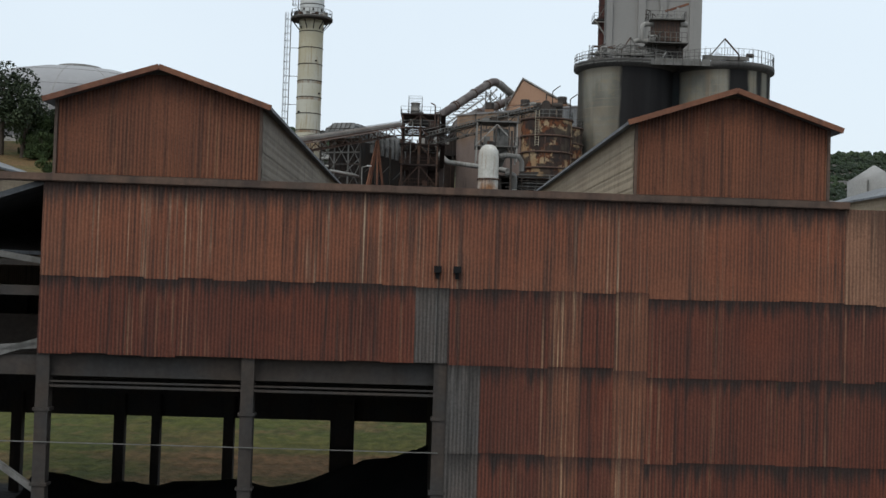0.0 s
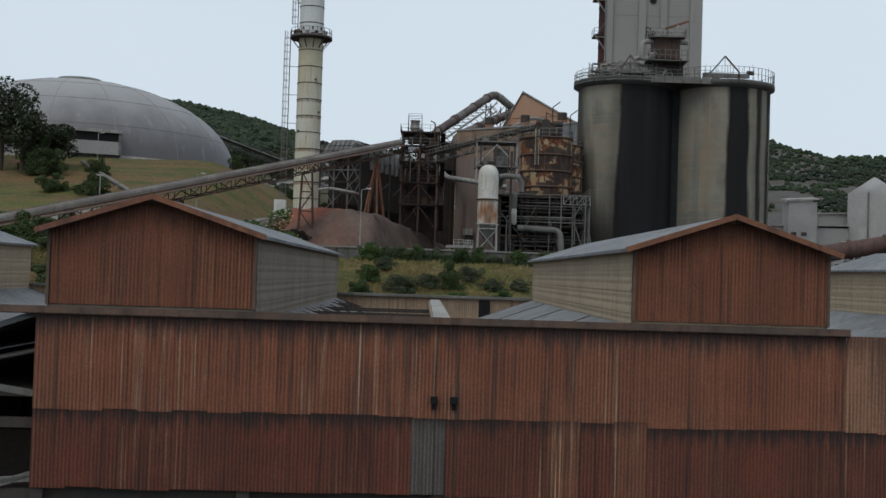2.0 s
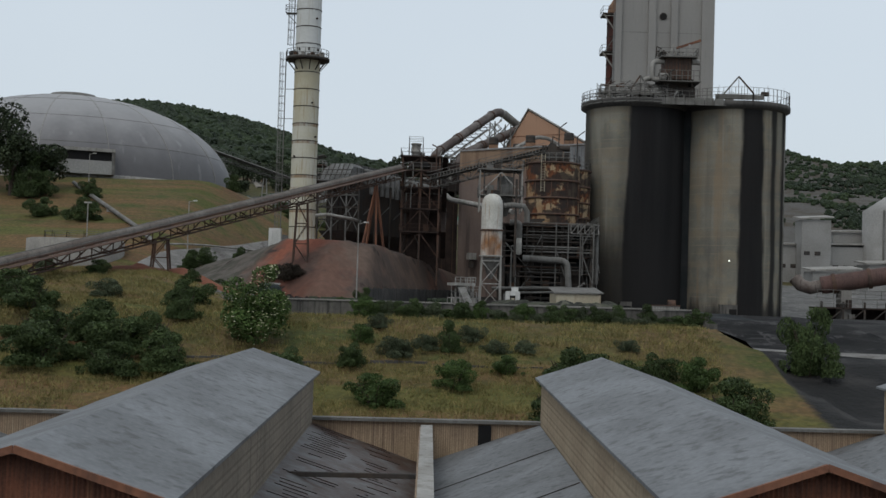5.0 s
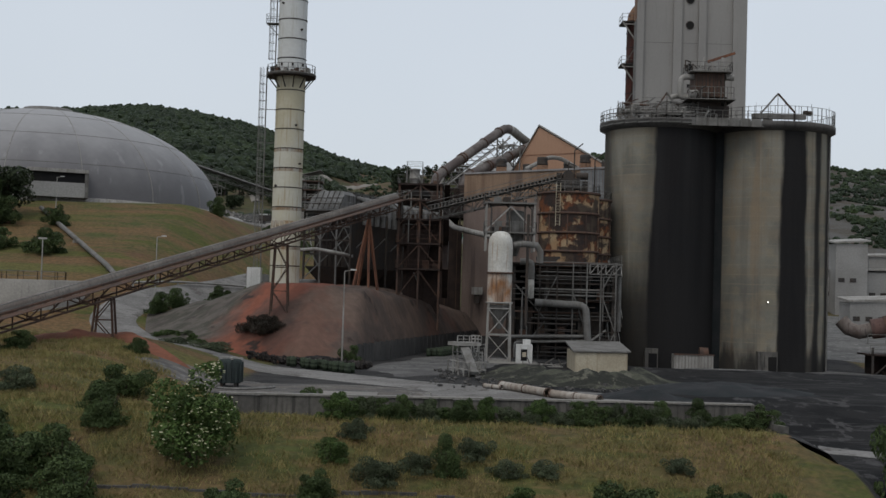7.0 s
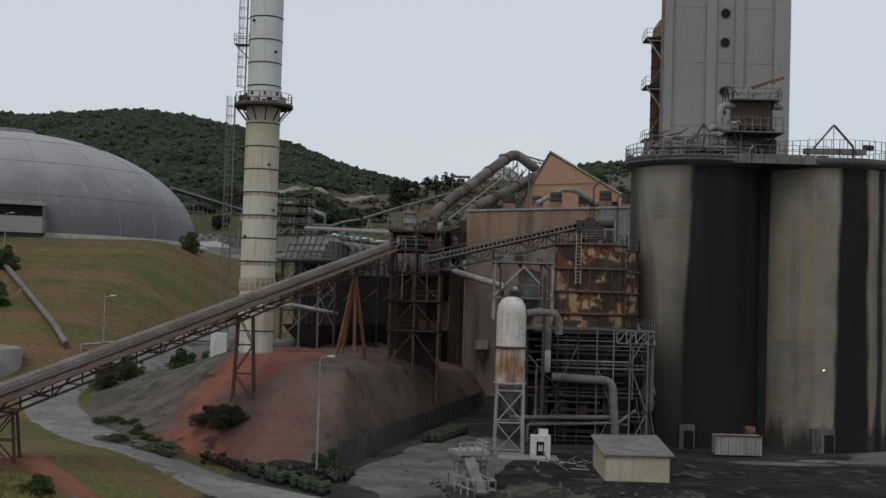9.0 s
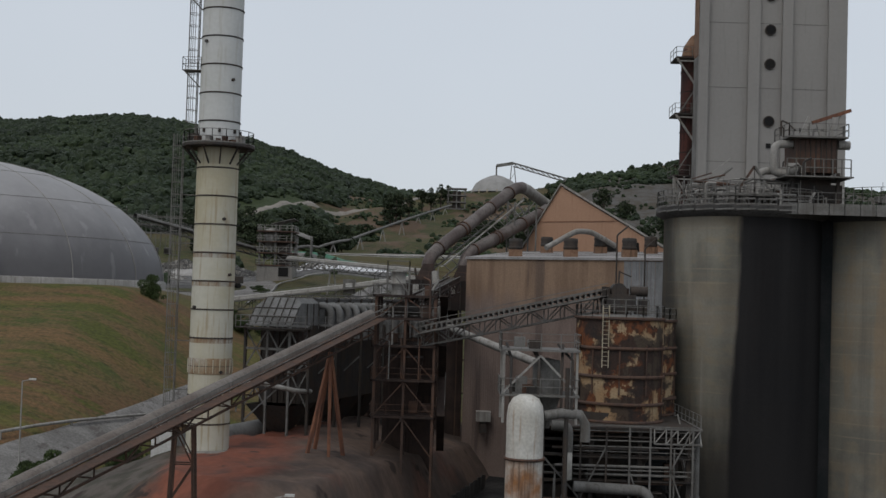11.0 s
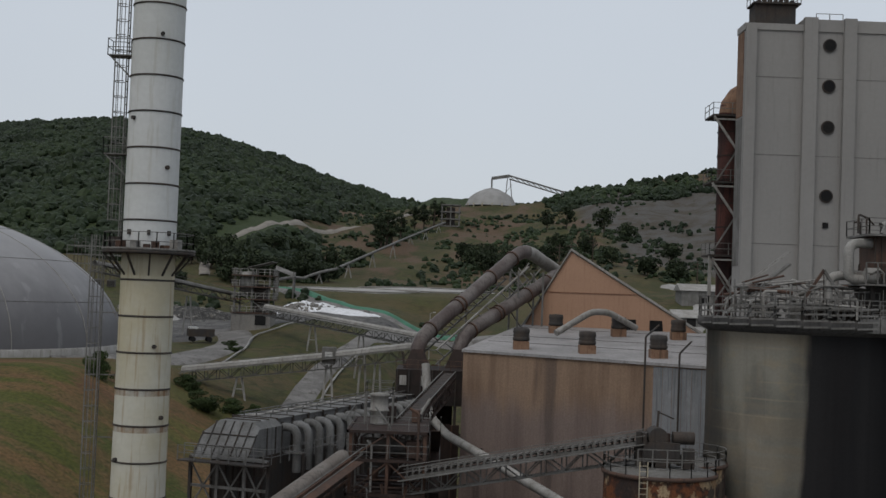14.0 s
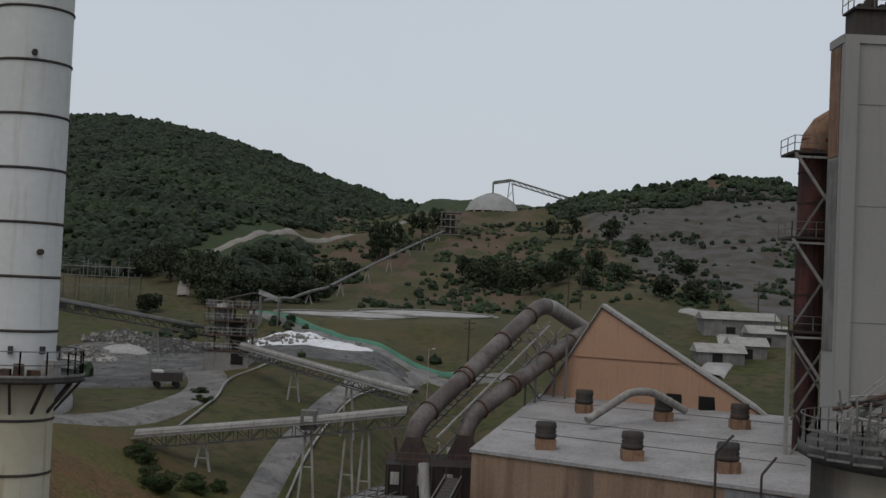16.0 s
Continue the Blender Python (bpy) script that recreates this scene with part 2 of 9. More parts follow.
def dome_material():
    """Smooth membrane, shade and soot painted towards the foot in ragged tongues, pale runs and faint panel joints."""
    m, nt, bsdf, pos = start("dusty grey dome membrane", 0.5)
    tc = nt.nodes.new("ShaderNodeTexCoord")
    loc = nt.nodes.new("ShaderNodeSeparateXYZ")
    nt.links.new(tc.outputs["Object"], loc.inputs[0])
    col = mix(nt, ramp(nt, noise_at(nt, pos, 0.06, 4), 0.35, 0.65), (0.27, 0.265, 0.265), (0.235, 0.23, 0.232))
    # dimmer lower skin under the sky put into the colour, together with washed-down soot
    tongue = math_node(nt, "ADD", loc.outputs["Z"], math_node(nt, "MULTIPLY", math_node(nt, "SUBTRACT", noise_at(nt, pos, 1.0, 5, (0.16, 0.16, 0.03)), 0.5), 12.0))
    col = mix(nt, math_node(nt, "MULTIPLY", math_node(nt, "SUBTRACT", 1.0, ramp(nt, tongue, 3.0, 15.0)), 0.75), col, (0.085, 0.082, 0.088))
    pale = noise_at(nt, pos, 1.0, 5, (0.5, 0.5, 0.04))
    col = mix(nt, math_node(nt, "MULTIPLY", ramp(nt, pale, 0.6, 0.7), 0.25), col, (0.34, 0.34, 0.34))
    grain = noise_at(nt, pos, 0.8, 6)
    col = mix(nt, ramp(nt, grain, 0.3, 0.7), mix(nt, 0.06, col, (0, 0, 0)), col)
    nt.links.new(col, bsdf.inputs["Base Color"])
    bump(nt, bsdf, grain, 0.12, 0.1)
    return m


def tank_material():
    """Cream paint flaking off in ragged sheets over brown and black rust."""
    m, nt, bsdf, pos = start("rust-eaten cream tank paint", 0.8)
    col = mix(nt, ramp(nt, noise_at(nt, pos, 0.5, 5), 0.4, 0.6), (0.37, 0.275, 0.17), (0.31, 0.20, 0.11))
    flake = noise_at(nt, pos, 0.62, 8, (1, 1, 0.75), 0.66)
    rust = mix(nt, ramp(nt, noise_at(nt, pos, 1.6, 6), 0.4, 0.62), (0.17, 0.065, 0.03), (0.055, 0.032, 0.024))
    col = mix(nt, ramp(nt, flake, 0.47, 0.51), col, rust)
    runs = noise_at(nt, pos, 1.0, 6, (2.6, 2.6, 0.2))
    col = mix(nt, math_node(nt, "MULTIPLY", ramp(nt, runs, 0.54, 0.66), 0.85), col, (0.09, 0.042, 0.025))
    black = noise_at(nt, pos, 0.34, 5, (1, 1, 1.4))
    col = mix(nt, math_node(nt, "MULTIPLY", ramp(nt, black, 0.48, 0.55), 0.88), col, (0.035, 0.029, 0.027))
    grain = noise_at(nt, pos, 8, 5)
    col = mix(nt, ramp(nt, grain, 0.3, 0.7), mix(nt, 0.25, col, (0, 0, 0)), col)
    nt.links.new(col, bsdf.inputs["Base Color"])
    bump(nt, bsdf, flake, 0.5, 0.04)
    return m


DOME_SKIN = dome_material()
TANK_RUST = tank_material()


def dirty(name, tones, scale=0.22, swirl=0.5):
    """A worn yard surface: sharp-edged patches of three tones, drag marks and grit."""
    m, nt, bsdf, pos = start(name, 0.95)
    bsdf.inputs["Specular IOR Level"].default_value = 0.08
    a = noise_at(nt, pos, scale, 7, (1, 1.5, 1), 0.62)
    b = noise_at(nt, pos, scale * 2.7, 6, (1.4, 0.7, 1), 0.65)
    col = mix(nt, ramp(nt, a, 0.44, 0.54), tones[0], tones[1])
    col = mix(nt, ramp(nt, b, 0.57, 0.63), col, tones[2])
    drag = noise_at(nt, pos, scale * 1.6, 5, (0.5, 1.6, 1), 0.6)
    drag.node.inputs["Distortion"].default_value = 2.2
    col = mix(nt, math_node(nt, "MULTIPLY", ramp(nt, drag, 0.55, 0.62), swirl), col, tones[2])
    grit = noise_at(nt, pos, 5, 6)
    col = mix(nt, ramp(nt, grit, 0.3, 0.7), mix(nt, 0.35, col, (0.01, 0.01, 0.01)), col)
    nt.links.new(col, bsdf.inputs["Base Color"])
    bump(nt, bsdf, grit, 0.5, 0.04)
    return m


# ---- mesh building ----
class Geo:
    """Collects faces for one mesh."""

    def __init__(self):
        self.v, self.f, self.s = [], [], []

    def add(self, verts, faces, smooth=False):
        n = len(self.v)
        self.v += [tuple(p) for p in verts]
        self.f += [tuple(n + i for i in f) for f in faces]
        self.s += [smooth] * len(faces)
        return self

    def box(self, x0, x1, y0, y1, z0, z1, m=None):
        ps = [Vector((x, y, z)) for z in (z0, z1) for y in (y0, y1) for x in (x0, x1)]
        if m is not None:
            ps = [m @ p for p in ps]
        return self.add(ps, [(0, 2, 3, 1), (4, 5, 7, 6), (0, 1, 5, 4), (2, 6, 7, 3), (0, 4, 6, 2), (1, 3, 7, 5)])

    def beam(self, p, q, w, h=None, up=(0, 0, 1)):
        """A bar of section w x h from p to q."""
        p, q = Vector(p), Vector(q)
        h = w if h is None else h
        d = (q - p).normalized()
        u = Vector(up)
        if abs(d.dot(u)) > 0.98:
            u = Vector((0, 1, 0))
        s = d.cross(u).normalized()
        t = s.cross(d)
        ps = [c + a * s * w / 2 + b * t * h / 2 for c in (p, q) for b in (-1, 1) for a in (-1, 1)]
        return self.add(ps, [(0, 2, 3, 1), (4, 5, 7, 6), (0, 1, 5, 4), (2, 6, 7, 3), (0, 4, 6, 2), (1, 3, 7, 5)])

    def ring(self, c, d, r, seg, ref=None):
        d = Vector(d).normalized()
        a = ref if ref is not None else (Vector((0, 0, 1)) if abs(d.z) < 0.9 else Vector((1, 0, 0)))
        s = d.cross(a).normalized()
        t = d.cross(s)
        return [Vector(c) + r * (math.cos(2 * math.pi * k / seg) * s + math.sin(2 * math.pi * k / seg) * t) for k in range(seg)]

    def cyl(self, p, q, r, r2=None, seg=16, caps=True):
        p, q = Vector(p), Vector(q)
        r2 = r if r2 is None else r2
        a, b = self.ring(p, q - p, r, seg), self.ring(q, q - p, r2, seg)
        n = seg
        self.add(a + b, [(k, (k + 1) % n, n + (k + 1) % n, n + k) for k in range(n)], True)
        if caps:
            self.add(a, [tuple(range(n))[::-1]])
            self.add(b, [tuple(range(n))])
        return self

    def tube(self, pts, r, seg=12, caps=True):
        """A pipe along a line of points; r: one radius or one each."""
        pts = [Vector(p) for p in pts]
        rs = r if isinstance(r, (list, tuple)) else [r] * len(pts)
        rings, ref = [], None
        for i, p in enumerate(pts):
            d = (pts[min(i + 1, len(pts) - 1)] - pts[max(i - 1, 0)]).normalized()
            if ref is None:
                ref = Vector((0, 0, 1)) if abs(d.z) < 0.9 else Vector((1, 0, 0))
            s = d.cross(ref).normalized()
            ref = s.cross(d)
            rings.append([p + rs[i] * (math.cos(2 * math.pi * k / seg) * s + math.sin(2 * math.pi * k / seg) * ref) for k in range(seg)])
        vs = [v for ring in rings for v in ring]
        fs = [(i * seg + k, (i + 1) * seg + k, (i + 1) * seg + (k + 1) % seg, i * seg + (k + 1) % seg) for i in range(len(pts) - 1) for k in range(seg)]
        self.add(vs, fs, True)
        if caps:
            self.add(rings[0], [tuple(range(seg))])
            self.add(rings[-1], [tuple(range(seg))[::-1]])
        return self

    def lathe(self, c, profile, seg=32, caps=False):
        """Turned about the upright through c; profile: (radius, z) from the foot up."""
        c = Vector(c)
        vs = [c + Vector((r * math.cos(2 * math.pi * k / seg), r * math.sin(2 * math.pi * k / seg), z)) for r, z in profile for k in range(seg)]
        fs = [(i * seg + k, i * seg + (k + 1) % seg, (i + 1) * seg + (k + 1) % seg, (i + 1) * seg + k) for i in range(len(profile) - 1) for k in range(seg)]
        return self.add(vs, fs, True)

    def prism(self, poly, z0, z1):
        """An upright prism over a polygon in plan; z0, z1: one height or one each."""
        n = len(poly)
        zs0 = z0 if isinstance(z0, (list, tuple)) else [z0] * n
        zs1 = z1 if isinstance(z1, (list, tuple)) else [z1] * n
        vs = [(x, y, z) for (x, y), z in zip(poly, zs0)] + [(x, y, z) for (x, y), z in zip(poly, zs1)]
        return self.add(vs, [tuple(range(n))[::-1], tuple(range(n, 2 * n))] + [(k, (k + 1) % n, n + (k + 1) % n, n + k) for k in range(n)])

    def mesh(self, name, material):
        me = bpy.data.meshes.new(name)
        me.from_pydata(self.v, [], self.f)
        me.polygons.foreach_set("use_smooth", self.s)
        for m in (material if isinstance(material, (list, tuple)) else [material]):
            me.materials.append(m)
        me.update()
        return me


def thing(name, at=(0, 0, 0), label="", category="", group="", turn=0.0, kind=""):
    """The Empty at a thing's base."""
    ob = new(name)
    ob.empty_display_size = 0.2
    ob.matrix_basis = pose(*at, 0, 0, turn)
    return tagged(ob, label, category, group, kind)


def part(name, geo, material, parent, label="", kind=""):
    ob = new(name, geo.mesh(name, material) if isinstance(geo, Geo) else geo)
    ob.parent = parent
    return tagged(ob, label, kind=kind)


def solid(name, geo, material, label="", category="", group="", kind=""):
    """A thing of one mesh, in world places."""
    return tagged(new(name, geo.mesh(name, material)), label, category, group, kind)


def sm(a, b, v):
    t = min(1.0, max(0.0, (v - a) / (b - a)))
    return t * t * (3 - 2 * t)


def lin(a, b, v):
    return min(1.0, max(0.0, (v - a) / (b - a)))


# ---- ground ----
RIDGE = ((-0.60, 0.120), (-0.37, 0.126), (-0.28, 0.133), (-0.236, 0.131), (-0.184, 0.1215), (-0.137, 0.1075), (-0.09, 0.0905), (-0.053, 0.082), (0.0, 0.079), (0.06, 0.076), (0.3, 0.074))


def ridge(u):
    """Slope from the valley to the far ridge by bearing."""
    for (a, p), (b, q) in zip(RIDGE, RIDGE[1:]):
        if u < b:
            return p + (q - p) * lin(a, b, u)
    return RIDGE[-1][1]


def ground_z(x, y):
    z = 12.0 * lin(50, 95, y) + 0.8 * sm(84, 96, y) + 0.15 * sm(99.5, 101.5, y)
    z -= 2.0 * sm(19.2 + 0.25 * (101 - y), 21.4 + 0.25 * (101 - y), x) * (1 - sm(48, 56, x)) * sm(78, 86, y) * (1 - sm(104, 120, y))
    z -= 1.35 * sm(152, 174, y) * (1 - sm(200, 230, y)) * sm(15, 24, x) * (1 - sm(60, 80, x))
    z += 2.9 * sm(-15, -27, x) * sm(88, 118, y) * (1 - 0.5 * sm(128, 145, y))
    z += 19.2 * lin(158, 231, y) * sm(-22, -46, x)
    mid = 23.5 * lin(186, 318, y) * sm(4, -14, x) * (1 - sm(-22, -46, x))
    east = (5 * lin(190, 260, y) + 26 * lin(260, 420, y)) * sm(-10, 12, x)
    z += mid + east
    far = 36 + 0.121 * (min(y, 800) - 320)
    k = sm(240, 420, y)
    z = z * (1 - k) + far * k if y > 240 else z
    if y > 380:
        u = x / (y - 78)
        crest = 37 + 1440 * ridge(u)
        hill = 49.3 + (crest - 49.3) * lin(430, 1500, y) ** 0.92
        w = (1 - sm(-0.06, 0.0, u)) * sm(430, 520, y)
        z = z * (1 - w) + hill * w
        z += (7 + 18 * lin(62, 150, x) - 17 * sm(180, 212, x)) * sm(470, 800, y) * lin(20, 70, x) * (1 - sm(850, 1300, y))
        if y > 800:
            k = sm(800, 1500, y) * (1 - w)
            z = z * (1 - k) + crest * k
            z -= 120 * sm(1560, 2200, y)
    floor_k = 0.0
    if 366 < y < 690:
        floor_k = sm(-60, -45, x) * (1 - sm(20, 40, x)) * sm(368, 384, y) * (1 - sm(640, 690, y))
        level = 43.0 + 0.045 * (min(y, 430) - 380) + 34.3 * lin(430, 680, y) ** 1.15
        z = z * (1 - floor_k) + level * floor_k
        floor_k *= 1 - sm(425, 470, y)
    n = noise.fractal(Vector((x * 0.03, y * 0.03, 3.1)), 0.9, 2.1, 5)
    amp = 0.25 + 1.2 * sm(240, 420, y) + 2.6 * sm(420, 700, y)
    amp *= 1 - 0.85 * floor_k
    amp *= 1 - 0.9 * sm(97, 101, y) * (1 - sm(180, 200, y)) * sm(-34, -20, x) * (1 - sm(50, 60, x))
    return z + n * amp


def grid_axis(lo, hi, mid0, mid1, fine, grow):
    out, v, step = [], mid0, fine
    while v <= mid1:
        out.append(v)
        v += fine
    while v < hi:
        step *= grow
        v += step
        out.append(v)
    v, step = mid0, fine
    while v > lo:
        step *= grow
        v -= step
        out.insert(0, v)
    return out


def soil_material():
    """Ground: green and dry grass, bare red and grey earth, rock and scrub by the lie of the land."""
    m, nt, bsdf, pos = start("hillside grass and soil", 0.95)
    big = noise_at(nt, pos, 0.035, 6)
    midn = noise_at(nt, pos, 0.16, 6, (1, 1.6, 1))
    fine = noise_at(nt, pos, 2.2, 6)
    col = mix(nt, ramp(nt, midn, 0.38, 0.6), (0.072, 0.082, 0.024), (0.13, 0.09, 0.042))
    col = mix(nt, ramp(nt, big, 0.5, 0.66), col, (0.135, 0.072, 0.042))
    tuft = noise_at(nt, pos, 0.55, 7, (0.6, 1.3, 1), 0.68)
    col = mix(nt, math_node(nt, "MULTIPLY", ramp(nt, tuft, 0.5, 0.6), 0.75), col, (0.14, 0.096, 0.046))
    col = mix(nt, ramp(nt, noise_at(nt, pos, 0.09, 6, (0.6, 1.8, 1), 0.65), 0.49, 0.6), col, (0.08, 0.086, 0.021))
    col = mix(nt, math_node(nt, "MULTIPLY", ramp(nt, noise_at(nt, pos, 0.075, 5, (0.3, 2.0, 1), 0.6), 0.46, 0.58), 0.75), col, (0.175, 0.098, 0.05))
    col = mix(nt, math_node(nt, "MULTIPLY", ramp(nt, noise_at(nt, pos, 0.06, 5, (0.35, 2.4, 1), 0.62), 0.53, 0.62), 0.8), col, (0.108, 0.108, 0.03))
    col = mix(nt, math_node(nt, "MULTIPLY", ramp(nt, noise_at(nt, pos, 0.9, 6, (0.5, 1.2, 1)), 0.56, 0.66), 0.5), col, (0.042, 0.052, 0.016))
    col = mix(nt, ramp(nt, fine, 0.3, 0.7), mix(nt, 0.5, col, (0.02, 0.025, 0.01)), col)
    where = nt.nodes.new("ShaderNodeSeparateXYZ")
    nt.links.new(pos, where.inputs[0])
    damp = mix(nt, ramp(nt, noise_at(nt, pos, 0.12, 7, (1, 1, 1), 0.65), 0.42, 0.6), (0.046, 0.055, 0.018), (0.07, 0.056, 0.032))
    damp = mix(nt, ramp(nt, noise_at(nt, pos, 0.5, 6), 0.47, 0.62), damp, (0.028, 0.034, 0.015))
    damp = mix(nt, math_node(nt, "MULTIPLY", ramp(nt, noise_at(nt, pos, 0.018, 5, (1, 0.7, 1), 0.6), 0.5, 0.6), 0.7), damp, (0.072, 0.06, 0.028))
    damp = mix(nt, math_node(nt, "MULTIPLY", ramp(nt, noise_at(nt, pos, 0.05, 7, (1, 0.5, 1), 0.68), 0.52, 0.6), 0.6), damp, (0.03, 0.036, 0.017))
    col = mix(nt, math_node(nt, "MULTIPLY", ramp(nt, where.outputs["Y"], 232.0, 270.0), 0.85), col, damp)
    bare = math_node(nt, "MULTIPLY", ramp(nt, noise_at(nt, pos, 0.035, 6, (1.3, 0.6, 1), 0.62), 0.5, 0.58), ramp(nt, where.outputs["Y"], 420.0, 470.0))
    col = mix(nt, math_node(nt, "MULTIPLY", bare, 0.85), col, mix(nt, ramp(nt, fine, 0.35, 0.65), (0.12, 0.072, 0.048), (0.078, 0.058, 0.042)))
    at = nt.nodes.new("ShaderNodeAttribute")
    at.attribute_name = "cover"
    sep = nt.nodes.new("ShaderNodeSeparateColor")
    nt.links.new(at.outputs["Color"], sep.inputs[0])
    scrub = mix(nt, ramp(nt, fine, 0.35, 0.65), (0.018, 0.028, 0.012), (0.045, 0.06, 0.022))
    col = mix(nt, ramp(nt, math_node(nt, "ADD", sep.outputs[0], math_node(nt, "MULTIPLY", midn, 0.5)), 0.6, 0.85), col, scrub)
    rock = mix(nt, ramp(nt, noise_at(nt, pos, 0.11, 7, (1, 1, 1), 0.68), 0.42, 0.6), (0.085, 0.081, 0.077), (0.06, 0.05, 0.039))
    rock = mix(nt, math_node(nt, "MULTIPLY", ramp(nt, tuft, 0.5, 0.6), 0.5), rock, (0.07, 0.068, 0.05))
    col = mix(nt, ramp(nt, math_node(nt, "ADD", sep.outputs[1], math_node(nt, "MULTIPLY", midn, 0.5)), 0.6, 0.85), col, rock)
    col = mix(nt, ramp(nt, math_node(nt, "ADD", sep.outputs[2], math_node(nt, "MULTIPLY", fine, 0.4)), 0.55, 0.8), col, mix(nt, ramp(nt, midn, 0.4, 0.6), (0.018, 0.018, 0.018), (0.04, 0.038, 0.037)))
    nt.links.new(col, bsdf.inputs["Base Color"])
    bump(nt, bsdf, fine, 0.8, 0.25)
    return m


SOIL = soil_material()


def build_ground():
    xs = grid_axis(-2600, 2600, -90, 90, 2.0, 1.045)
    ys = grid_axis(-1200, 3200, 30, 330, 2.0, 1.025)
    vs = [(x, y, ground_z(x, y)) for y in ys for x in xs]
    n = len(xs)
    fs = [(j * n + i, j * n + i + 1, (j + 1) * n + i + 1, (j + 1) * n + i) for j in range(len(ys) - 1) for i in range(n - 1)]
    g = Geo()
    g.v, g.f, g.s = vs, fs, [True] * len(fs)
    ob = tagged(new("ground", g.mesh("ground", SOIL)), "grassy hillside with dry and bare earth patches", "ground", kind="structure")
    cover = ob.data.color_attributes.new("cover", "FLOAT_COLOR", "POINT")
    cols = []
    for x, y, z in vs:
        u = x / max(40, y - 78)
        scrub = sm(430, 500, y) * (1 - sm(-0.16, -0.08, u)) + 0.8 * sm(820, 1000, y)
        rock = (sm(400, 520, y) * sm(40, 90, x) + sm(255, 290, y) * sm(72, 90, x)) * (1 - sm(700, 780, y))
        yard = sm(99, 101, y) * (1 - sm(228, 236, y)) * sm(-20, -12, x) * (1 - sm(52, 60, x)) + (1 - sm(46, 52, y)) + sm(21, 24, x) * (1 - sm(34, 40, x)) * sm(74, 80, y) * (1 - sm(99, 103, y))
        cols += [min(1, scrub), min(1, rock), min(1, yard), 1]
    cover.data.foreach_set("color", cols)


build_ground()


# ---- warehouse ----
WX, WY, WTURN = -8.24, 24.41, 3.1


def corrugated(width, height, pitch=0.0762, depth=0.034):
    """One corrugated sheet in the x-z plane, facing -y, foot at 0."""
    n = int(round(width / pitch)) * 4
    g = Geo()
    xs = [pitch * k / 4 for k in range(n + 1)]
    vs = [(x, (0, 0.5, 0, -0.5)[k % 4] * depth, z) for z in (0, height) for k, x in enumerate(xs)]
    return g.add(vs, [(k, k + 1, n + 2 + k, n + 1 + k) for k in range(n)], True)


SHEETS = {}


def sheet(width, height, material, parent, m, name="sheet"):
    key = (round(width, 2), round(height, 2), material.name)
    if key not in SHEETS:
        SHEETS[key] = corrugated(width, height).mesh("sheet", material)
    ob = new(name, SHEETS[key])
    ob.parent = parent
    ob.matrix_basis = m
    return ob


